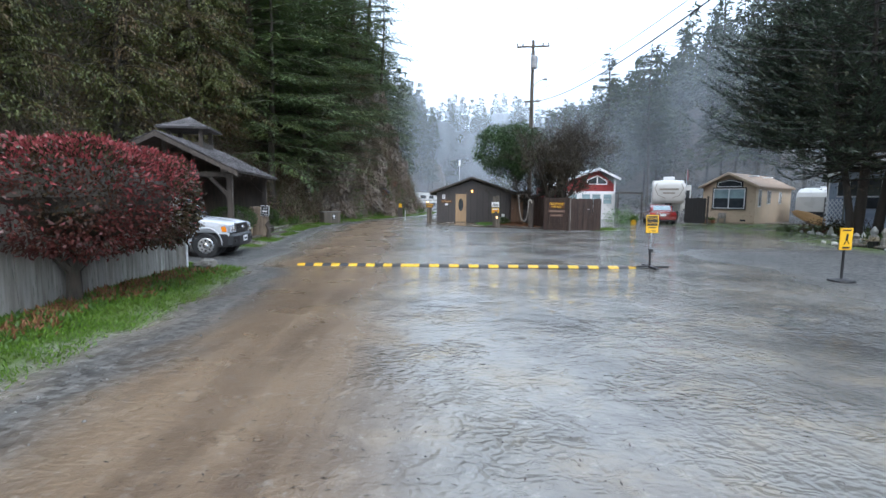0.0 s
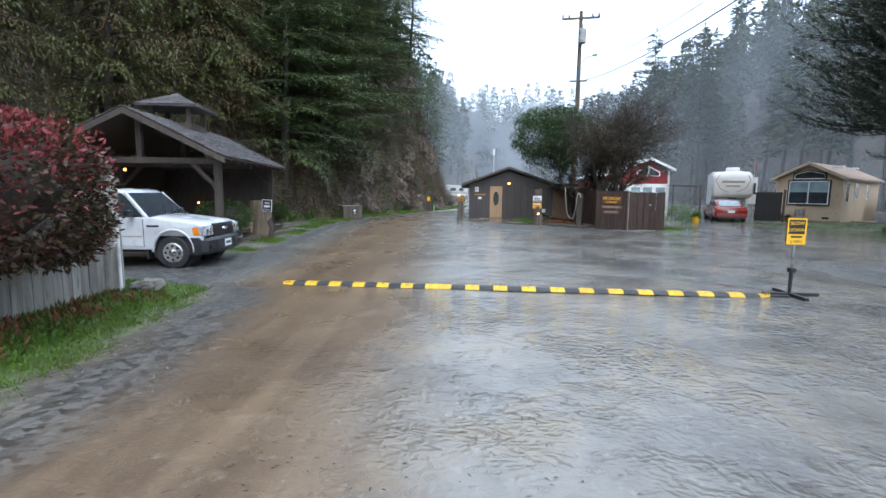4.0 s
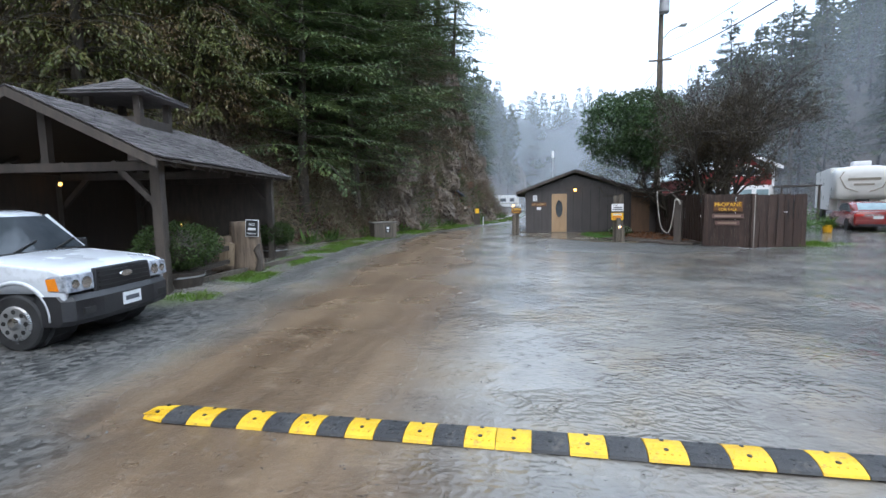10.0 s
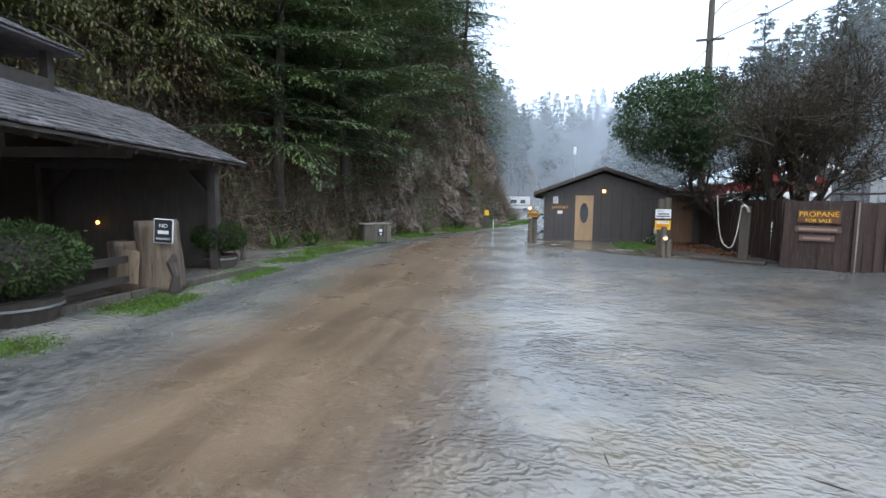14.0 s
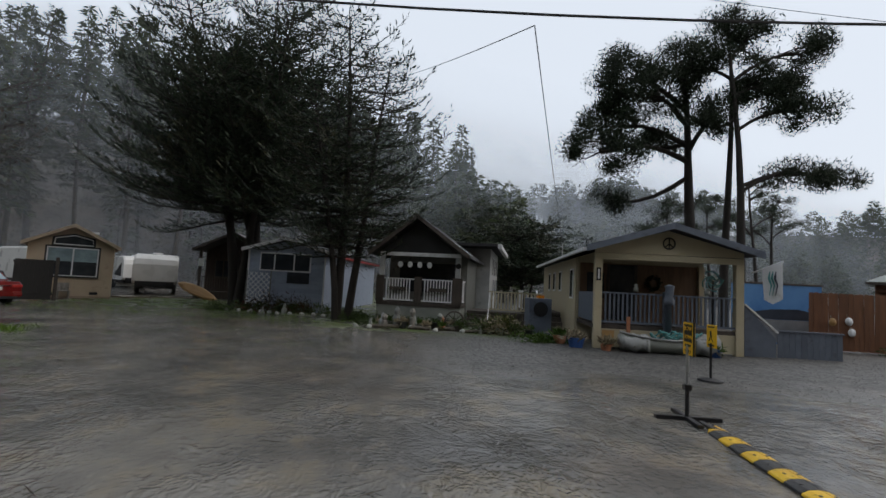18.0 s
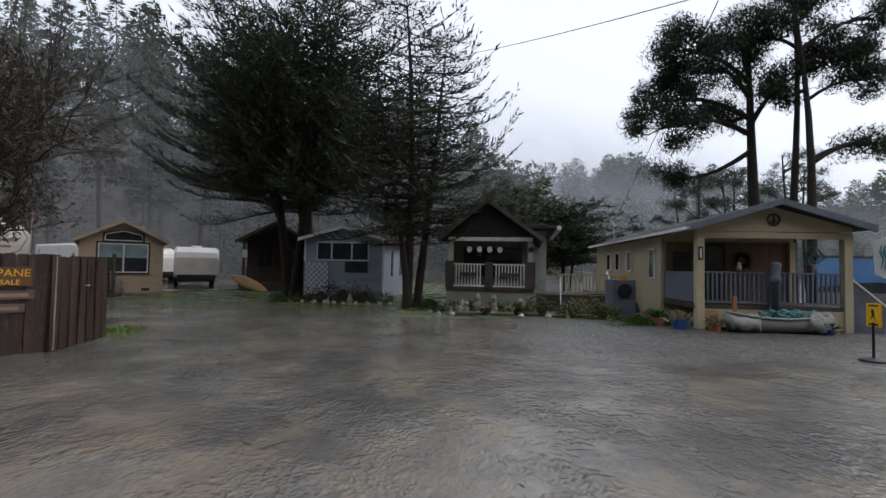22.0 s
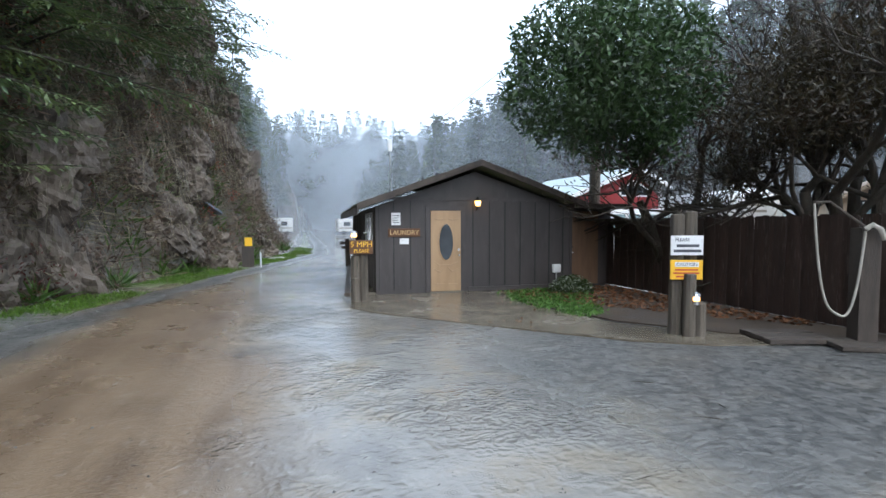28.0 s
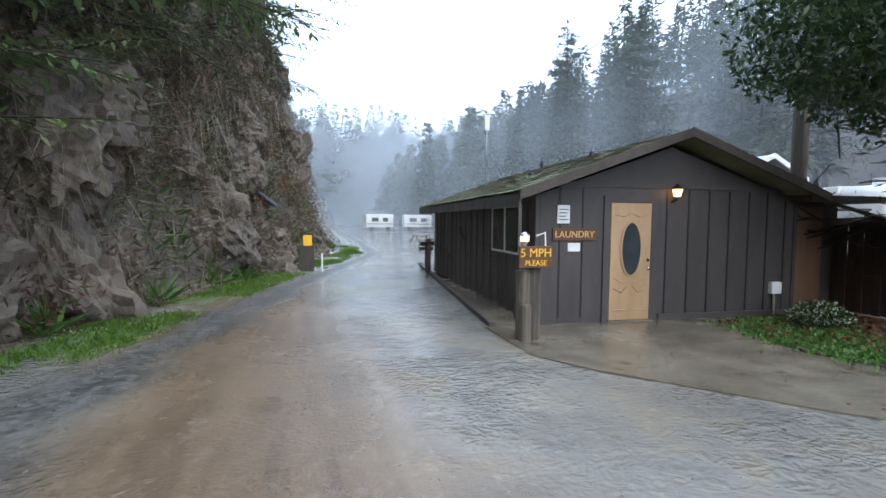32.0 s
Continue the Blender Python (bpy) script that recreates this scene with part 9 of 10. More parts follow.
def shrubs(name, label, spots, mat, seed, r=0.7, leaves=150, leaf=0.16, wide=0.03):
    """Loose bushes: leaves through a ragged dome."""
    rng = np.random.default_rng(seed)
    spots = np.asarray(spots, float)
    n = len(spots) * leaves
    k = np.repeat(r * (0.5 + rng.random(len(spots))), leaves)[:, None]
    d = unit(rng.normal(size=(n, 3)))
    off = d * k * (0.45 + 0.65 * rng.random((n, 1))) * [1, 1, 0.8]
    p = np.column_stack([np.repeat(spots, leaves, 0), np.repeat(height(spots[:, 0], spots[:, 1]), leaves)]) + off + [0, 0, 0.3] * k
    t = tagged(new(name, leaf_mesh(name, p, d + rng.normal(size=(n, 3)) * 0.8, leaf * (0.6 + 0.8 * rng.random(n)), wide, rng)), label, "bushes", kind="stuff")
    t.data.materials.append(M[mat])
    return t


# dark shrubs put in to stand for the shade at the slope's foot
shrubs("foot_shade_shrubs", "dark shrubs added as shading along the foot of the slope", slope_spots(130, 22, 37, -0.2, 2.6), "hedge_green", 14, 0.8, 160, 0.11, 0.018)
shrubs("slope_brush", "brown and green brush covering the steep slope", np.concatenate([slope_spots(380, 0, 62, 0.4, 13), slope_spots(700, 27, 56, 0.1, 7), slope_spots(260, 44, 76, 0.0, 4)]), "brush", 1, 0.8, 115, 0.24, 0.024)
shrubs("slope_scrub", "dark green scrub covering the steep slope", np.concatenate([slope_spots(380, 0, 66, 0.8, 15), slope_spots(260, 27, 60, 0.8, 8), slope_spots(160, 46, 80, 0.3, 6)]), "needle_bright", 2, 0.9, 160, 0.12, 0.015)
tufts("hanging_grass", "dry grass hanging from the steep bank", np.concatenate([slope_spots(480, 2, 60, 0.8, 9), slope_spots(500, 28, 52, 0.3, 6)]), "dry_grass", 45, 0.6, 0.012, 3, 0.3, -0.1, 0.8)
spots = []
while len(spots) < 420:
    x, y = rng.uniform(17, 75), rng.uniform(0, 125)
    if 0.0 < float(hill_side(np.array(x), np.array(y))[0]) < 24:
        spots.append((x, y))
while len(spots) < 760:
    x, y = rng.uniform(45, 135), rng.uniform(-105, 20)
    if 0.0 < float(hill_side(np.array(x), np.array(y))[0]) < 50:
        spots.append((x, y))
shrubs("hill_undergrowth", "dark brown and green undergrowth covering the far hill", spots, "scrub_far", 31, 1.9, 120, 0.42, 0.05)
strands("hanging_stems", "long dry brown stems hanging over the rocky bank", np.concatenate([slope_spots(230, 27, 52, 0.6, 8), slope_spots(170, 2, 27, 1.0, 9)]), "dry_grass", 30, 1.5, 21, 0.011, 0.28)
strands("hanging_vines", "dark brown tangled stems hanging over the bank", np.concatenate([slope_spots(420, 27, 52, 0.4, 7), slope_spots(260, 2, 27, 0.8, 9)]), "brush", 30, 1.3, 22, 0.012, 0.35)
strands("ledge_moss", "olive moss and grass hanging from ledges of the bank", slope_spots(230, 30, 52, 0.8, 6), "olive", 42, 0.55, 23, 0.014, 0.3)
y = rng.uniform(35, 49, 34)
shrubs("red_shrubs", "reddish autumn shrubs at the foot of the bank", np.column_stack([line_at(y, TOE_Y, TOE_X) - rng.uniform(0.2, 3.4, 34), y]), "red_shrub", 4, 0.6, 150, 0.12, 0.022)
tufts("bank_ferns", "ferns along the foot of the bank", slope_spots(70, 26, 58, -0.5, 1.2), "fern", 40, 0.55, 0.035, 5, 0.12, 0.7)
y = rng.uniform(2.5, 13.2, 1500)
x = line_at(y, VERGE_Y, VERGE_X) - rng.random(1500) ** 0.8 * 1.75
tufts("verge_grass", "wet bright green grass on the verge", np.column_stack([x, y]), "grass", 22, 0.065, 0.006, 6, 0.09)
y = rng.uniform(18, 29, 1500)
x = line_at(y, VERGE_Y, VERGE_X) + 0.1 - rng.random(1500) * 0.75
x, y = x[wob(x, y, 1.5, 5.0) > -0.05], y[wob(x, y, 1.5, 5.0) > -0.05]
tufts("moss_grass", "short mossy grass along the timber edging", np.column_stack([x, y]), "grass", 14, 0.045, 0.007, 7, 0.1)
y = rng.uniform(28.5, 60, 2100)
x = line_at(y, VERGE_Y, VERGE_X) - rng.random(2100) * 0.95
x, y = x[wob(x, y, 1.1, 2.0) > -0.2], y[wob(x, y, 1.1, 2.0) > -0.2]
tufts("bank_grass", "wet green grass along the foot of the bank", np.column_stack([x, y]), "grass", 15, 0.08, 0.008, 12, 0.1)
tufts("verge_weeds", "reddish weeds below the board fence", np.column_stack([rng.uniform(-5.5, -4.7, 130), rng.uniform(3, 12.2, 130)]), "litter", 22, 0.10, 0.016, 8, 0.12)
tufts("verge_leaves", "broad green weeds below the board fence", np.column_stack([rng.uniform(-5.5, -4.5, 150), rng.uniform(3, 12.4, 150)]), "fern", 18, 0.09, 0.018, 9, 0.12)
tufts("lawn_grass", "short mossy grass before the cottages", np.column_stack([rng.uniform(15.5, 26, 1500), rng.uniform(19.5, 36, 1500)]), "grass", 6, 0.08, 0.008, 10, 0.15)
tufts("corner_grass", "grass tufts at the enclosure corner", np.column_stack([rng.normal(9.5, 0.35, 130), rng.normal(28.3, 0.5, 130)]), "grass", 12, 0.12, 0.008, 11, 0.1)

# ---- red-topped hedge by the drive fence ----
hedge = thing("hedge_bush", pose(-5.72, 9.55, on_ground(-5.4, 9.4)), "large rounded hedge with dark leaves and red new growth on top", "hedge")
rng = np.random.default_rng(15)
part("trunk", Soup().tube([(0.34, -0.55, 0), (0.28, -0.45, 0.5), (0.1, -0.2, 1.1)], [0.11, 0.09, 0.06], 8).tube([(0.30, -0.5, 0.4), (0.5, -0.1, 0.9), (0.5, 0.3, 1.4)], [0.06, 0.05, 0.03], 6).tube([(0.28, -0.5, 0.45), (0.0, -0.8, 1.0), (-0.2, -0.9, 1.4)], [0.06, 0.05, 0.03], 6), M["bark"], hedge)
n = 26000
d = unit(rng.normal(size=(n, 3)))
d[:, 2] = np.where(d[:, 2] < -0.80, -d[:, 2], d[:, 2])
bulge = 1 + 0.07 * np.sin(d[:, 0] * 7 + 1) * np.cos(d[:, 1] * 6) + 0.035 * rng.normal(size=n)
round_ = np.sign(d) * np.abs(d) ** np.array([0.85, 0.85, 0.75])
p = round_ * [1.56, 1.86, 0.93] * (bulge * (0.80 + 0.20 * rng.random(n) ** 0.5))[:, None] + [0.06, 0.12, 1.50]
red = (d[:, 2] > 0.28 + 0.34 * rng.normal(size=n)) & (rng.random(n) < 0.5)
way = d + rng.normal(size=(n, 3)) * 0.7
part("leaves", leaf_mesh("leaves", p[~red], way[~red], 0.062 + 0.035 * rng.random((~red).sum()), 0.018, rng), M["hedge_green"], hedge, "dark green and bronze leaves")
part("new_leaves", leaf_mesh("new_leaves", p[red] + d[red] * 0.03, way[red] + [0, 0, 0.3], 0.062 + 0.035 * rng.random(red.sum()), 0.018, rng), M["hedge_red"], hedge, "red young leaves")
part("core", Soup().ball((0.06, 0.1, 1.56), 1.25, 1.45, 0.66, 16, 10, 0.15), M["bark"], hedge)

# ---- utility pole and wires ----
pole = thing("utility_pole", pose(6.75, 36.6, 0, 0, 0, -7.5) @ Matrix.Diagonal((1, 1, 0.967, 1)), "tall wooden utility pole with a crossarm and transformer", "utility pole")
part("pole", Soup().tube([(0, 0, 0), (0, 0, 6), (0.02, 0, 13.3)], [0.17, 0.145, 0.11], 12), M["post"], pole)
part("crossarm", Soup().box(-1.15, 1.15, -0.17, -0.07, 12.78, 12.9), M["post"], pole)
part("brace", Soup().beam((-0.6, -0.12, 12.78), (0, -0.12, 12.1), 0.04, 0.05), M["steel"], pole)
part("brace", Soup().beam((0.6, -0.12, 12.78), (0, -0.12, 12.1), 0.04, 0.05), M["steel"], pole)
for x in (-1.08, -0.7, 0.7, 1.08):
    part("insulator", Soup().tube([(x, -0.12, 12.9), (x, -0.12, 12.97), (x, -0.12, 13.08), (x, -0.12, 13.12)], [0.03, 0.07, 0.06, 0.03], 10), M["insulator"], pole)
tr = part("transformer", Soup().tube([(0.1, -0.38, 11.2), (0.1, -0.38, 11.25), (0.1, -0.38, 12.05), (0.1, -0.38, 12.12)], [0.2, 0.24, 0.24, 0.16], 14), M["insulator"], pole, "grey transformer can")
part("bushing", Soup().tube([(0.1, -0.38, 12.12), (0.1, -0.38, 12.4)], 0.04, 8), M["insulator"], tr)
lamp_arm = part("lamp_arm", Soup().tube([(0, 0, 9.9), (0.35, -0.55, 10.25), (0.75, -1.2, 10.25)], 0.03, 8), M["steel"], pole)
part("lamp_head", Soup().box(0.66, 0.96, -1.55, -1.12, 10.16, 10.26), M["steel"], lamp_arm, bevel=0.03)
part("lower_bracket", Soup().box(-0.55, 0.55, -0.16, -0.08, 8.9, 9.0), M["post"], pole)
part("riser", Soup().tube([(0.15, 0.1, 0), (0.15, 0.1, 8.8)], 0.04, 6), M["steel"], pole)


def wire(a, b, sag, r=0.016, name="wire", label="thin black wire overhead across the lot", bundle=1):
    a, b = Vector(a), Vector(b)
    pts = [a.lerp(b, t) - Vector((0, 0, sag * 4 * t * (1 - t))) for t in np.linspace(0, 1, 25)]
    w = tagged(new(name, Soup().tube(pts, r, 5).mesh(name)), label, "wire", "overhead wires")
    w.data.materials.append(M["black"])
    return w


wire((6.75, 36.5, 8.65), (4.9, -14, 7.6), 2.2, 0.022, "cable", "thick black overhead cable")
wire((7.25, 36.5, 9.55), (6.6, -14, 8.6), 2.0)
wire((6.2, 15.7, 6.02), (26.5, 11.2, 4.5), 0.1, 0.010, "service_wire", "thin service wire to the houses")
wire((6.2, 15.7, 6.02), (24.0, 21.6, 13.0), 0.15, 0.010, "service_wire", "thin service wire to the houses")
wire((6.75, 36.6, 8.4), (14, 120, 14), 1.0, 0.02)
for k, x in enumerate((6.25, 8.35)):
    wire((x - 0.55, 36.6, 12.68), (x + 9, -14, 12.2), 1.6, 0.010)
wire((6.75, 36.5, 8.6), (6.6, 35.7, 3.0), -0.3, 0.018, "drop_wire", "black drop wire to the laundry")
p2 = thing("service_post", pose(26.5, 11.2, 0), "thin pale service mast", "post")
part("mast", Soup().tube([(0, 0, 0), (0, 0, 4.5)], 0.035, 6), M["steel"], p2)

# ---- planted bed by the laundry ----
rng = np.random.default_rng(19)
bed = rng.uniform((2.7, 31.9), (4.9, 35.2), (330, 2))
bed = bed[(bed[:, 0] > 2.85 + 0.12 * np.abs(bed[:, 1] - 33.6)) & (bed[:, 0] < 3.5 + 0.55 * (bed[:, 1] - 32.0)) & (bed[:, 0] < 4.8)]
tufts("bed_plants", "low broad-leaved green plants beside the laundry wall", bed, "bed_leaf", 40, 0.075, 0.026, 21, 0.12, 0.55)
fern = thing("variegated_bush", pose(4.55, 34.55, 0), "low dark bush with white-edged leaves beside the laundry", "bush")
d = unit(rng.normal(size=(2600, 3)))
d[:, 2] = np.abs(d[:, 2])
p = d * [0.55, 0.42, 0.42] * (0.55 + 0.5 * rng.random((2600, 1)))
pale = (d[:, 2] > 0.25) & (rng.random(2600) < 0.4)
part("leaves", leaf_mesh("leaves", p[~pale], d[~pale] + 0.8 * rng.normal(size=((~pale).sum(), 3)), 0.07, 0.018, rng), M["boxwood"], fern)
part("pale_leaves", leaf_mesh("pale_leaves", p[pale] * 1.03, d[pale] + 0.8 * rng.normal(size=(pale.sum(), 3)), 0.05, 0.014, rng), M["pale_leaf"], fern, "white-edged leaves")
n = 2600
lx, ly = rng.uniform(2.9, 6.25, n), rng.uniform(29.9, 35.2, n)
ok = (lx > 3.0 + (33 - ly).clip(0, 9) * 0.1) & (ly > 33.6 - (lx - 3.2) * 1.4)
p = np.column_stack([lx, ly, height(lx, ly) + 0.035 + 0.02 * rng.random(n)])[ok]
lit = tagged(new("leaf_litter", leaf_mesh("leaf_litter", p, rng.normal(size=(len(p), 3)) * [1, 1, 0.12], 0.10, 0.026, rng)), "brown fallen leaves along the board fence", "leaves", kind="stuff")
lit.data.materials.append(M["litter"])
n = 110
p = np.column_stack([rng.uniform(-0.3, 3.4, n), rng.uniform(30.8, 35.5, n), np.full(n, 0.028)])
lit2 = tagged(new("scattered_leaves", leaf_mesh("scattered_leaves", p, rng.normal(size=(n, 3)) * [1, 1, 0.06], 0.045, 0.013, rng)), "few wet leaves scattered on the concrete", "leaves", kind="stuff")
lit2.data.materials.append(M["litter"])
soil = tagged(part("soil_bed", Soup().prism([(2.75, 33.5), (3.3, 31.4), (4.3, 30.0), (6.3, 28.6), (6.35, 35.3), (3.5, 34.75)], 0.0, 0.028, "xy"), surf("dark_soil", (0.045, 0.032, 0.022), (0.085, 0.06, 0.04), 1.5, 0.8, 0.5, fine=25), None), "dark soil bed covered in fallen leaves", "soil", kind="structure")

# ---- gardens before the cottages ----
def garden(spots, seed, label, mat="boxwood", r=0.32):
    return shrubs("garden_plants", label, spots, mat, seed, r, 170, 0.13, 0.022)


rng = np.random.default_rng(23)
garden(np.column_stack([rng.normal(20.1, 0.35, 26), rng.uniform(22.6, 28.2, 26)]), 31, "mixed low plants along the blue cottage", "boxwood")
garden(np.column_stack([rng.normal(20.3, 0.3, 12), rng.uniform(24.0, 26.5, 12)]), 32, "taller dark shrub at the blue cottage", "hedge_green", 0.6)
garden(np.column_stack([rng.uniform(16.3, 17.7, 22), rng.uniform(16.8, 20.8, 22)]), 33, "straggling plants before the porch cottage", "boxwood", 0.28)
garden(np.column_stack([rng.uniform(15.6, 16.6, 10), rng.uniform(14.9, 16.3, 10)]), 34, "grey-green shrubs beside the deck steps", "dry_grass", 0.42)
garden(np.column_stack([rng.uniform(15.6, 16.4, 8), rng.uniform(15.0, 16.4, 8)]), 35, "green shrubs beside the deck steps", "boxwood", 0.4)
garden(np.column_stack([rng.uniform(13.8, 14.4, 7), rng.uniform(13.0, 15.0, 7)]), 36, "small plants along the cream house wall", "fern", 0.22)
garden(np.column_stack([rng.uniform(16.2, 17.0, 9), rng.uniform(36.2, 38.2, 9)]), 37, "tall yellow-green bushes beside the car", "needle_bright", 0.7)
garden(np.column_stack([rng.uniform(12.8, 14.2, 8), rng.uniform(35.4, 37.0, 8)]), 38, "yellow-green bushes beside the car", "bed_leaf", 0.85)
garden(np.column_stack([rng.uniform(18.0, 19.2, 10), rng.uniform(20.8, 22.0, 10)]), 39, "low plants round the forked conifer", "boxwood", 0.3)
white_me = [Soup().ball((0, 0, 0.05), 0.12, 0.09, 0.08, 9, 6, 0.35).mesh("stone_white_%d" % k) for k in range(2)]
for me in white_me:
    me.materials.append(surf("limewashed_stone", (0.36, 0.36, 0.34), (0.55, 0.55, 0.52), 3, 0.8, 0.3))
for k in range(24):
    if k < 11:
        x, y = 19.35 + 0.2 * rng.normal(), 22.4 + k * 0.5
    else:
        x, y = 15.7 + 0.35 * rng.normal(), 14.8 + (k - 11) * 0.48
    st = thing("white_stone", pose(x, y, 0, 0, 0, k * 40), "white-painted edging stone in the garden", "stone", "white edging stones")
    part("stone", white_me[k % 2], None, st)
for k, (x, y, h) in enumerate(((16.1, 18.6, 0.75), (16.4, 17.6, 0.6), (15.95, 19.6, 0.5))):
    orn = thing("garden_ornament", pose(x, y, 0), "small pale garden ornament among the plants", "ornament", "ornaments before the cottage")
    part("body", Soup().tube([(0, 0, 0), (0, 0, h * 0.5), (0, 0, h * 0.55), (0, 0, h * 0.8), (0, 0, h)], [0.13, 0.10, 0.06, 0.12, 0.04], 10), M["weathered" if k != 1 else "stucco_grey"], orn)

# ---- beyond the laundry: campground, bank and boulders ----
for k, (x, y, yaw, l) in enumerate(((-2.4, 110, 12, 5), (10.5, 113, 6, 5.0), (18.5, 117, -5, 5.5))):
    cm = thing("motorhome", pose(x, y, on_ground(x, y), 0, 0, yaw), "white camper parked far along the valley", "camper", "campers far along the valley")
    part("body", Soup().box(-l / 2, l / 2, 0, 2.4, 0.55, 2.95), M["trailer_white"], cm, bevel=0.1)
    part("window", Soup().box(-l * 0.3, -l * 0.05, -0.02, -0.002, 1.6, 2.3).box(l * 0.1, l * 0.3, -0.02, -0.002, 1.6, 2.3), M["glass"], cm)
    part("stripe", Soup().box(-l / 2 + 0.15, l / 2 - 0.15, -0.018, -0.002, 1.1, 1.3), M["beige_graphic"], cm)
    for sx in (-1, 1):
        part("wheel", Soup().tube([(sx * l * 0.3, 0.0, 0.36), (sx * l * 0.3, 0.3, 0.36)], 0.36, 14), M["rubber"], cm)
pt = thing("picnic_table", pose(5.2, 63, 0, 0, 0, 20), "weathered wooden picnic table on the grass", "picnic table", "picnic tables")
for i in range(4):
    part("top_board", Soup().box(-0.9, 0.9, -0.38 + i * 0.19, -0.2 + i * 0.19, 0.72, 0.76), M["weathered"], pt)
for sy in (-0.7, 0.7):
    part("bench", Soup().box(-0.9, 0.9, sy - 0.13, sy + 0.13, 0.42, 0.46), M["weathered"], pt)
for sx in (-0.6, 0.6):
    part("trestle", Soup().beam((sx, -0.72, 0.0), (sx, -0.1, 0.72), 0.05, 0.09).beam((sx, 0.72, 0.0), (sx, 0.1, 0.72), 0.05, 0.09).box(sx - 0.025, sx + 0.025, -0.75, 0.75, 0.36, 0.42), M["weathered"], pt)
for x, y, a in ((7.6, 66.5, 70), (3.4, 69, -15), (9.6, 72, 30)):
    copy_thing(pt, pose(x, y, 0, 0, 0, a))
bs = thing("blue_roofed_shed", pose(-6.3, 45.2, 0.9, 0, 0, 20), "small dark shed with a blue roof on the bank", "shed")
part("wall", gable_walls(1.7, 2.0, 1.4, 1.95), M["timber"], bs)
for xa in (-0.3, 2.0):
    part("roof", roof_slab(xa, 1.25, 0.85, 2.1, -0.3, 2.3), M["slate_blue"], bs)
sg = thing("trail_sign", pose(-3.35, 45.2, on_ground(-3.35, 45.2)), "small yellow sign on a brown board post", "sign")
part("post", Soup().box(-0.25, 0.2, -0.05, 0.05, 0, 0.85), M["timber"], sg)
part("plate", Soup().box(-0.14, 0.14, -0.075, -0.055, 0.85, 1.2), M["yellow"], sg)
wpst = thing("white_marker_post", pose(-2.9, 45.0, on_ground(-2.9, 45)), "thin white marker post by the bank", "post")
part("post", Soup().tube([(0, 0, 0), (0, 0, 0.58), (0, 0, 0.62)], [0.03, 0.03, 0.02], 8), M["white"], wpst)
rng = np.random.default_rng(29)
rock_me = [Soup().ball((0, 0, 0), 1.0, 0.8, 0.75, 14, 10, 0.55).mesh("boulder_%d" % k) for k in range(1)]
rock_me += [Soup().ball((3.1 * k, 0.4 * k, 0), 1.0, 0.9, 0.8, 14, 10, 0.6).mesh("boulder_%d" % k) for k in (1, 2)]
for k, me in enumerate(rock_me):
    if k:
        me.transform(Matrix.Translation((-3.1 * k, -0.4 * k, 0)))
    me.materials.append(M["rock"])
for k in range(34):
    y = rng.uniform(38, 60)
    dd = rng.uniform(0.0, 5.0)
    x = float(line_at(y, TOE_Y, TOE_X)) - dd
    r = rng.uniform(0.3, 0.8) * (1.25 if dd > 1.5 else 0.8)
    b = thing("boulder", pose(x, y, on_ground(x, y) + 0.05, rng.uniform(-30, 30), rng.uniform(-40, 40), rng.uniform(0, 360)), "mossy grey boulder in the steep bank", "boulder", "boulders in the bank")
    part("rock", rock_me[k % 3], None, b, at=Matrix.Diagonal((r, r, r, 1)))

# loose stones on the drive and the gravel
rng = np.random.default_rng(37)
n = 7000
side = rng.random(n)
yy = np.where(side < 0.72, rng.uniform(4, 19, n), rng.uniform(2, 40, n))
xx = np.where(side < 0.72, 7.0 + 8.0 * rng.random(n) ** 0.8, np.where(side < 0.9, line_at(yy, VERGE_Y, VERGE_X) + rng.normal(0.35, 0.35, n), rng.uniform(-4.5, 5.5, n)))
sz = rng.uniform(0.006, 0.017, n) * np.where(side > 0.9, 0.8, 1.2)
octa = np.array([(1, 0, 0), (0, 1, 0), (-1, 0, 0), (0, -1, 0), (0, 0, 0.7), (0, 0, -0.7)], float)
faces = np.array([(0, 1, 4, 4), (1, 2, 4, 4), (2, 3, 4, 4), (3, 0, 4, 4)])
verts = (octa[None] * (1 + 0.35 * rng.normal(size=(n, 6, 3))) * sz[:, None, None] + np.stack([xx, yy, height(xx, yy) + sz * 0.3], 1)[:, None]).reshape(-1, 3)
fl = [tuple(int(i) + 6 * k for i in f[:3]) for k in range(n) for f in faces]
peb = bpy.data.meshes.new("loose_stones")
peb.from_pydata(verts.tolist(), [], fl)
peb.materials.append(surf("wet_pebbles", (0.045, 0.043, 0.040), (0.15, 0.14, 0.125), 3.0, 0.4, 0.1))
tagged(new("loose_stones", peb), "loose wet stones strewn over the drive and gravel", "stones", kind="stuff")
n = 170
p = np.column_stack([rng.uniform(-0.5, 9, n), rng.uniform(15, 29, n)])
z = height(p[:, 0], p[:, 1])
twg = tagged(new("fallen_twigs", leaf_mesh("fallen_twigs", np.column_stack([p, z + 0.012]), rng.normal(size=(n, 3)) * [1, 0.5, 0.03], rng.uniform(0.08, 0.35, n), 0.006, rng)), "dark fallen twigs on the wet lot", "twigs", kind="stuff")
twg.data.materials.append(M["bark"])


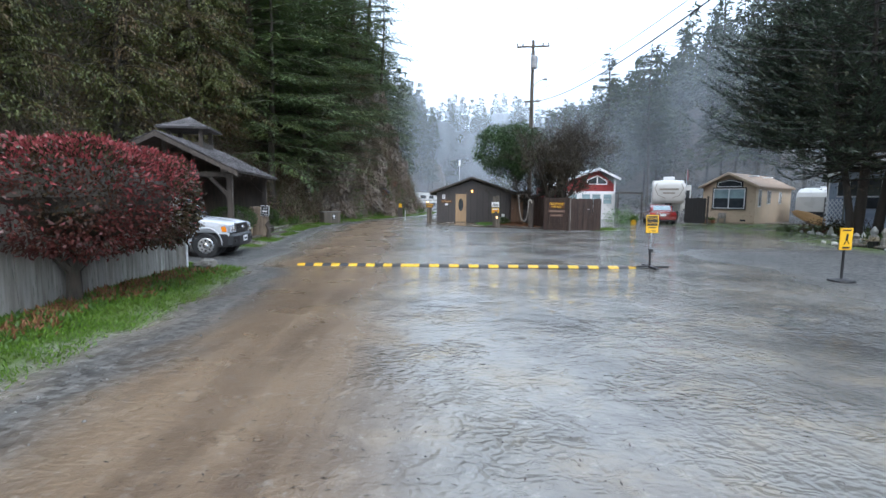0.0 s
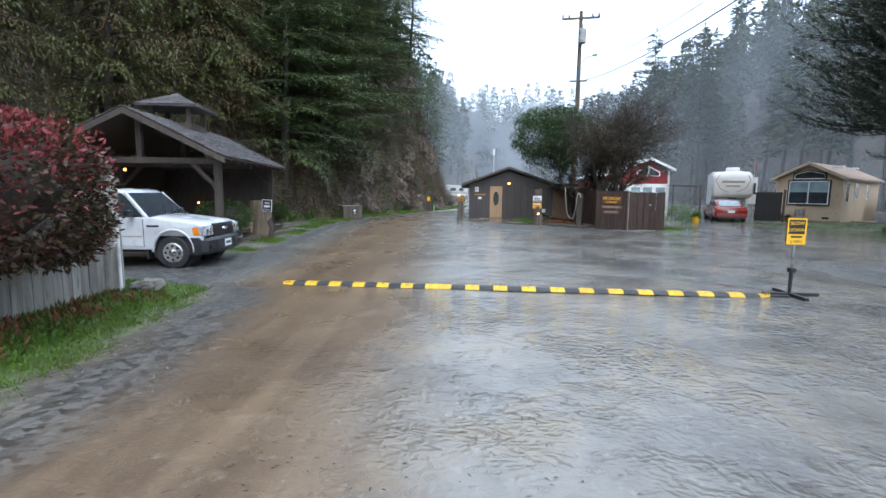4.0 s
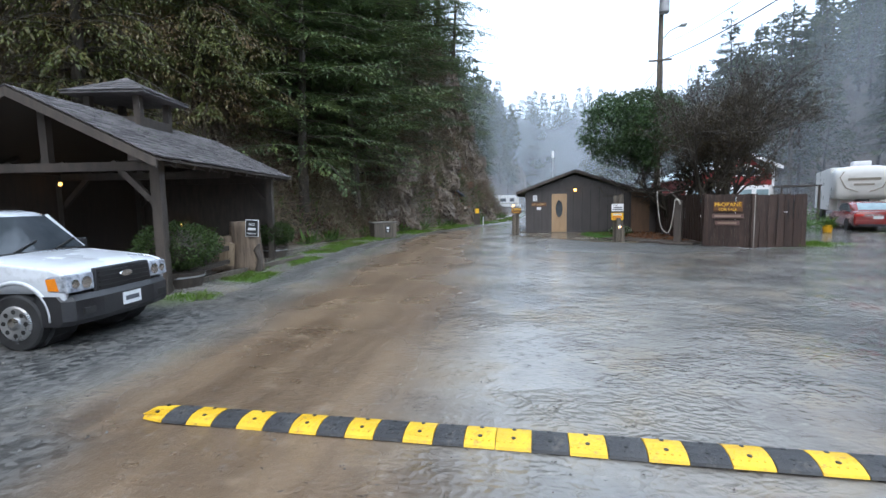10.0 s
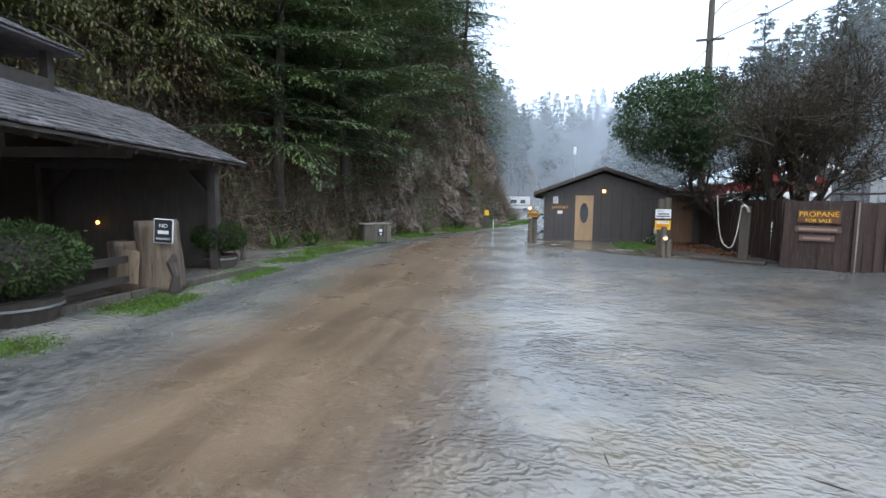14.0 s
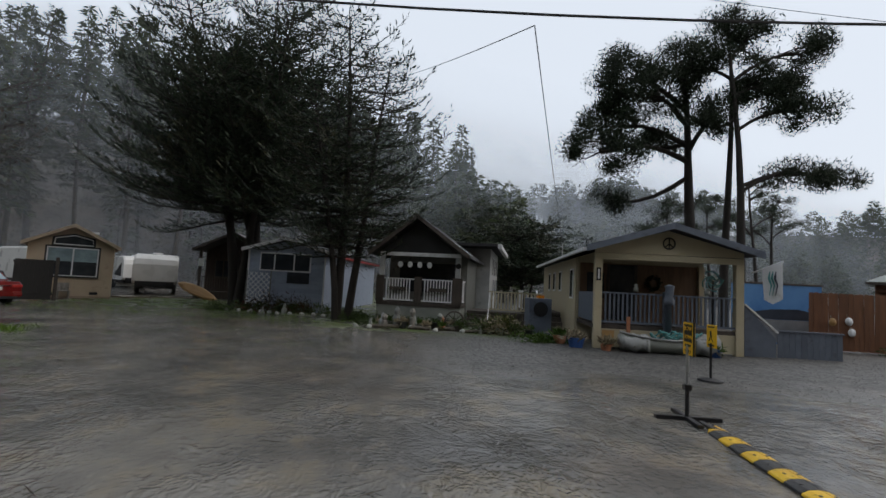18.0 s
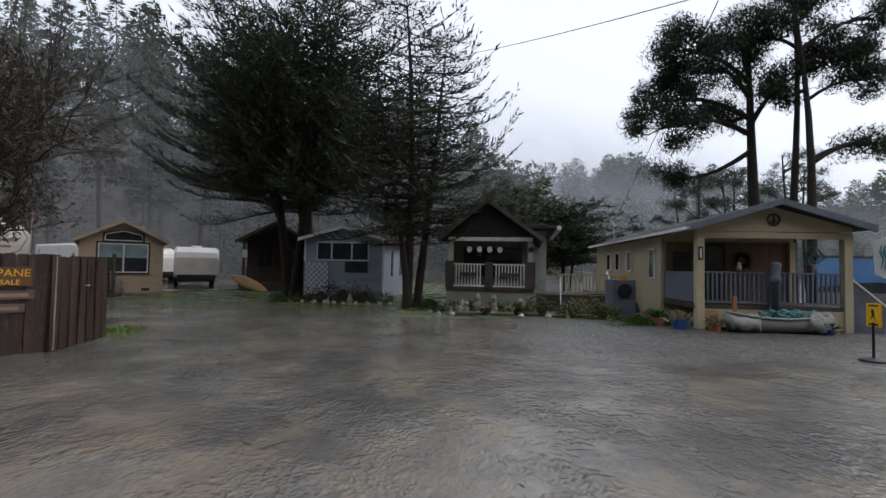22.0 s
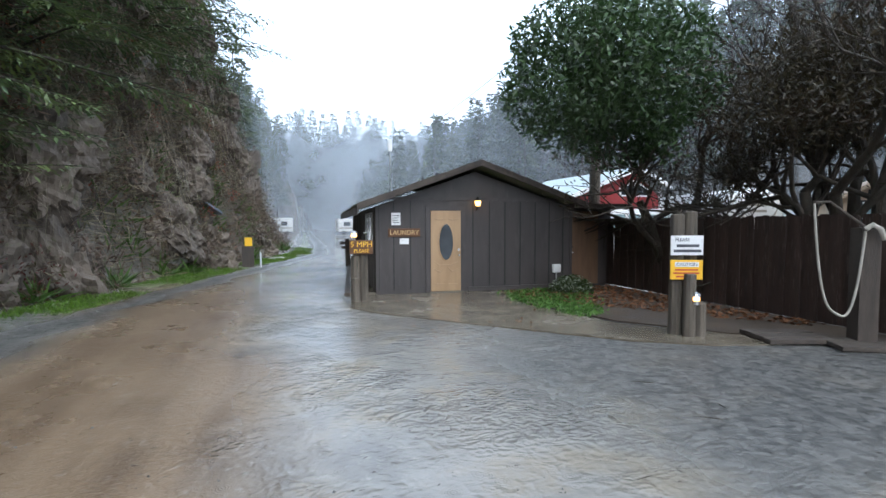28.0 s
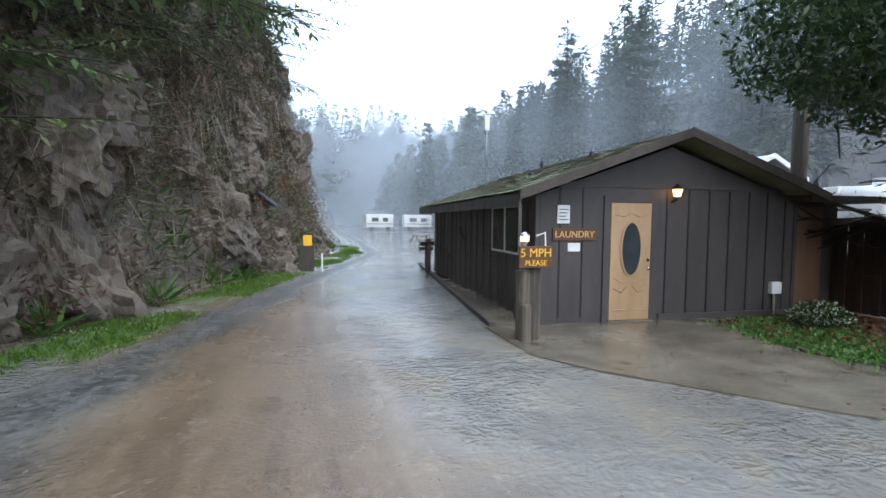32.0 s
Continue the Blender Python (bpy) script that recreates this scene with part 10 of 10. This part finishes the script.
# ---- mist in the valley: haze put in as pale see-through sheets ----
def mist_material(name, thick, seed, crest):
    m, nt, links, p = nodes_of(name)
    nt.remove(p)
    out = nt["Material Output"]
    dif, trl, tra = nt.new("ShaderNodeBsdfDiffuse"), nt.new("ShaderNodeBsdfTranslucent"), nt.new("ShaderNodeBsdfTransparent")
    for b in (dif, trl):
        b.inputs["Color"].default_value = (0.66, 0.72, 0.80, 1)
    both, mix = nt.new("ShaderNodeMixShader"), nt.new("ShaderNodeMixShader")
    both.inputs[0].default_value = 0.5
    links.new(dif.outputs[0], both.inputs[1])
    links.new(trl.outputs[0], both.inputs[2])
    tc = nt.new("ShaderNodeTexCoord")
    mp = nt.new("ShaderNodeMapping")
    mp.inputs["Location"].default_value = (seed, seed * 2, seed)
    mp.inputs["Scale"].default_value = (1, 1, 1.6)
    links.new(tc.outputs["Object"], mp.inputs["Vector"])
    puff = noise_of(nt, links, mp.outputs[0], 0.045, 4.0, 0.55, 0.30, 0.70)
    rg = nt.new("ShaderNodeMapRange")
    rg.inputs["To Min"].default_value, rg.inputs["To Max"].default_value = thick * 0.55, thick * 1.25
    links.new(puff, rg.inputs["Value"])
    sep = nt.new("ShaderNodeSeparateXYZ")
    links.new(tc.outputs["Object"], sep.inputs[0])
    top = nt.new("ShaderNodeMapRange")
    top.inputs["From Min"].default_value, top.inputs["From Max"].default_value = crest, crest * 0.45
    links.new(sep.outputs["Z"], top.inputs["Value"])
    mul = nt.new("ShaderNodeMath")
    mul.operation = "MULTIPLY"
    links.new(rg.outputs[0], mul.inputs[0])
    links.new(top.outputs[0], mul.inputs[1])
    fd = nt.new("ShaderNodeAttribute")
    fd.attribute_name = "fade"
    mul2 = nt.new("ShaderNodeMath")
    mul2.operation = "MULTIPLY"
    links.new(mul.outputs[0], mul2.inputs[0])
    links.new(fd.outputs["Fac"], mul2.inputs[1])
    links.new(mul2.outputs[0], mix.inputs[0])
    links.new(tra.outputs[0], mix.inputs[1])
    links.new(both.outputs[0], mix.inputs[2])
    links.new(mix.outputs[0], out.inputs["Surface"])
    return m


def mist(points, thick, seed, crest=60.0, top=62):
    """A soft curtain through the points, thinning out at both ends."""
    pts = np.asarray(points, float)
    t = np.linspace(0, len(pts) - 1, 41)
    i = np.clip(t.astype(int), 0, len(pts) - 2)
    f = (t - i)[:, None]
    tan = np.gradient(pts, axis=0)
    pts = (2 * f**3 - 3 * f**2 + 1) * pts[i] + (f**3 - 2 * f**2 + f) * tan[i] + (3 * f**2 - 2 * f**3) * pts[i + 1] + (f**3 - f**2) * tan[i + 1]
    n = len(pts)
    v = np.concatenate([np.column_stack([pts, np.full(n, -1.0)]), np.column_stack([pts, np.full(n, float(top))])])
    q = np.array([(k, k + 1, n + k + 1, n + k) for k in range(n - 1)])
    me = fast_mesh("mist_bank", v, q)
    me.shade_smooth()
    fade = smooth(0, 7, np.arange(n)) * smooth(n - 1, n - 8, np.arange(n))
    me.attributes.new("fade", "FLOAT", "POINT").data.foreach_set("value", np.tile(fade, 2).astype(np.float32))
    ob = tagged(new("mist_bank", me), "pale see-through sheet standing in for rain mist among the hills", "mist", kind="structure")
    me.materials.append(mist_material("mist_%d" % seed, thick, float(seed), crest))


def foot(e, bend=0.0):
    """The hill's foot line, moved inwards by e."""
    line = np.vstack([HILL, [(150, -145), (200, -240)]])
    d = np.gradient(line, axis=0)
    nrm = unit(np.stack([-d[:, 1], d[:, 0]], 1))
    return line + nrm * e


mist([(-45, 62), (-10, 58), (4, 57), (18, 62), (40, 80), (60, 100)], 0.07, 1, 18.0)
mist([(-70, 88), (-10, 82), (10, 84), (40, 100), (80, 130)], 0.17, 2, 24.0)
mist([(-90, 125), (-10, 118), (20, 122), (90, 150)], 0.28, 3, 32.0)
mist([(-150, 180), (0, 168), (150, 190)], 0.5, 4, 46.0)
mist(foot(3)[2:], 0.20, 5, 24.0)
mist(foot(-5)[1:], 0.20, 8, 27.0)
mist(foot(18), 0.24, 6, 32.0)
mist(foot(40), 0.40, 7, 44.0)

rng = np.random.default_rng(53)
n = 5200
yy = 2.5 + 42 * rng.random(n) ** 1.3
xx = -0.4 - 0.03 * yy + rng.normal(0, 1.5, n) + np.where(rng.random(n) < 0.35, rng.uniform(0, 9, n), 0)
keep = (xx > line_at(yy, VERGE_Y, VERGE_X) + 0.3) & (np.abs(xx - 2.4) + np.abs(yy - 39) > 4.2) & ~((xx > 2.2) & (yy > 28.5))
p = np.column_stack([xx, yy, height(xx, yy) + 0.004])[keep]
deb = tagged(new("floating_debris", leaf_mesh("floating_debris", p, rng.normal(size=(len(p), 3)) * [1, 0.6, 0.02], rng.uniform(0.012, 0.06, len(p)), rng.uniform(0.003, 0.008, len(p)), rng, 0.1, 1.0)), "dark bits of bark and leaf on the wet drive", "debris", kind="stuff")
deb.data.materials.append(M["bark"])


def crag(seed):
    """A blocky lump of rock with cracked faces."""
    bm = bmesh.new()
    bmesh.ops.create_icosphere(bm, subdivisions=5, radius=1.0)
    for v in bm.verts:
        q = v.co * 1.0
        k = 0.34 * noise.noise(q * 1.1 + Vector((seed, 0, 0))) + 0.22 * abs(noise.noise(q * 2.6 + Vector((0, seed, 0)))) + 0.14 * noise.cell(q * 3.1 + Vector((seed, seed, 0))) + 0.09 * abs(noise.noise(q * 6 + Vector((seed, 0, 2)))) + 0.06 * noise.noise(q * 13)
        v.co = q * (0.85 + k)
    me = bpy.data.meshes.new("crag")
    bm.to_mesh(me)
    bm.free()
    me.materials.append(M["cliff"])
    return me


crags = [crag(1.0), crag(5.0), crag(9.0)]
rng = np.random.default_rng(61)
for k in range(46):
    y = 35.5 + k * 0.38 + rng.uniform(-0.3, 0.3)
    dd = rng.uniform(0.1, 4.2)
    x = float(line_at(y, TOE_Y, TOE_X)) - dd
    w = rng.uniform(0.5, 1.35)
    rk = thing("rock_outcrop", pose(x, y, on_ground(x, y) - 0.3 * w, rng.uniform(-25, 25), rng.uniform(-25, 25), rng.uniform(0, 360)), "bare grey-brown rock face jutting from the steep bank", "rock", "rocks of the bank")
    part("rock", crags[k % 3], None, rk, at=Matrix.Diagonal((w, w * 0.8, w * rng.uniform(0.9, 1.5), 1)))

# ---- garden clutter before the cottages ----
def gnome(h, seed):
    """A small plain figure: base, body, head and hat in one skin."""
    prof = [(0.30, 0.0), (0.34, 0.08), (0.24, 0.14), (0.27, 0.30), (0.22, 0.52), (0.11, 0.60), (0.15, 0.70), (0.14, 0.80), (0.07, 0.92), (0.02, 1.0)]
    return Soup().tube([(0.02 * math.sin(seed + 3 * z), 0, z * h) for w, z in prof], [w * h * (0.9 + 0.15 * math.sin(seed * 2 + 5 * z)) for w, z in prof], 10)


spots = ((16.35, 19.75, 0.55, "canvas"), (16.25, 19.2, 0.8, "grey_paint"), (16.4, 18.55, 0.5, "canvas"), (16.15, 20.15, 0.3, "stucco_grey"), (16.2, 18.0, 0.42, "stucco_grey"), (16.55, 17.5, 0.5, "terracotta"), (19.1, 25.6, 0.35, "stucco_grey"), (19.25, 24.7, 0.5, "stucco_grey"), (15.4, 16.1, 0.3, "stucco_grey"))
for k, (x, y, h, mt) in enumerate(spots):
    st = tagged(part("garden_statue", gnome(h, k * 1.7), M[mt], None, at=pose(x, y, on_ground(x, y) - 0.01, 0, 0, 40 * k), smooth=True), "small weathered garden figure among the plants", "statue", "garden figures")
rng = np.random.default_rng(71)
for k in range(14):
    x, y = (16.0 + rng.uniform(-0.25, 0.5), 16.9 + k * 0.29) if k < 11 else (15.2 + rng.uniform(0, 0.6), 14.4 + (k - 11) * 0.5)
    rr = rng.uniform(0.10, 0.19)
    pb = thing("plant_pot", pose(x, y, on_ground(x, y), 0, 0, rng.uniform(0, 90)), "dark garden pot with a drooping plant", "plant pot", "pots before the cottages")
    part("pot", Soup().tube([(0, 0, 0), (0, 0, rr * 1.25), (0, 0, rr * 1.4)], [rr * 0.7, rr, rr * 1.08], 12), M[("timber", "stucco_grey", "terracotta", "black_plastic")[k % 4]], pb)
    part("leaves", leaf_mesh("leaves", rng.normal(size=(90, 3)) * [rr * 0.5, rr * 0.5, 0.03] + [0, 0, rr * 1.4], rng.normal(size=(90, 3)) + [0, 0, 0.7], 0.20, 0.024, rng), M[("boxwood", "dry_grass", "fern")[k % 3]], pb)
for k, (x, y, yaw, ln) in enumerate(((15.85, 19.6, 95, 1.1), (15.8, 18.3, 80, 0.8), (15.7, 16.0, 100, 1.3), (15.6, 15.3, 70, 0.7), (15.95, 17.3, 88, 0.9))):
    lg = thing("edging_log", pose(x, y, on_ground(x, y) + 0.06, 0, 0, yaw), "short weathered log edging the garden", "log", "logs edging the garden")
    part("log", Soup().tube([(-ln / 2, 0, 0), (-ln * 0.2, 0.03, 0.01), (ln * 0.2, -0.02, 0), (ln / 2, 0.02, 0)], [0.06, 0.075, 0.07, 0.05], 9), M["post"], lg)
wag = thing("wagon_wheel", pose(16.15, 17.05, 0.36, 90, 0, -82), "old spoked wheel leaning among the plants", "wheel")
part("rim", Soup().tube([(0.34 * math.cos(a), 0.34 * math.sin(a), 0) for a in np.linspace(0, 2 * math.pi, 25)], 0.03, 6, caps=False), M["timber"], wag)
for k in range(8):
    part("spoke", Soup().beam((0, 0, 0), (0.33 * math.cos(k * math.pi / 4), 0.33 * math.sin(k * math.pi / 4), 0), 0.025, 0.025), M["timber"], wag)
garden(np.column_stack([rng.uniform(15.6, 16.3, 6), rng.uniform(14.9, 16.2, 6)]), 40, "round olive shrubs beside the deck steps", "needle_bright", 0.5)
garden(np.column_stack([rng.uniform(15.5, 16.1, 12), rng.uniform(-1.5, 2.3, 12)]), 41, "low green plants along the brown fence", "boxwood", 0.28)
garden(np.column_stack([rng.uniform(15.3, 15.8, 8), rng.uniform(-4.2, 0.5, 8)]), 42, "dry brown weeds along the brown fence", "brush", 0.3)
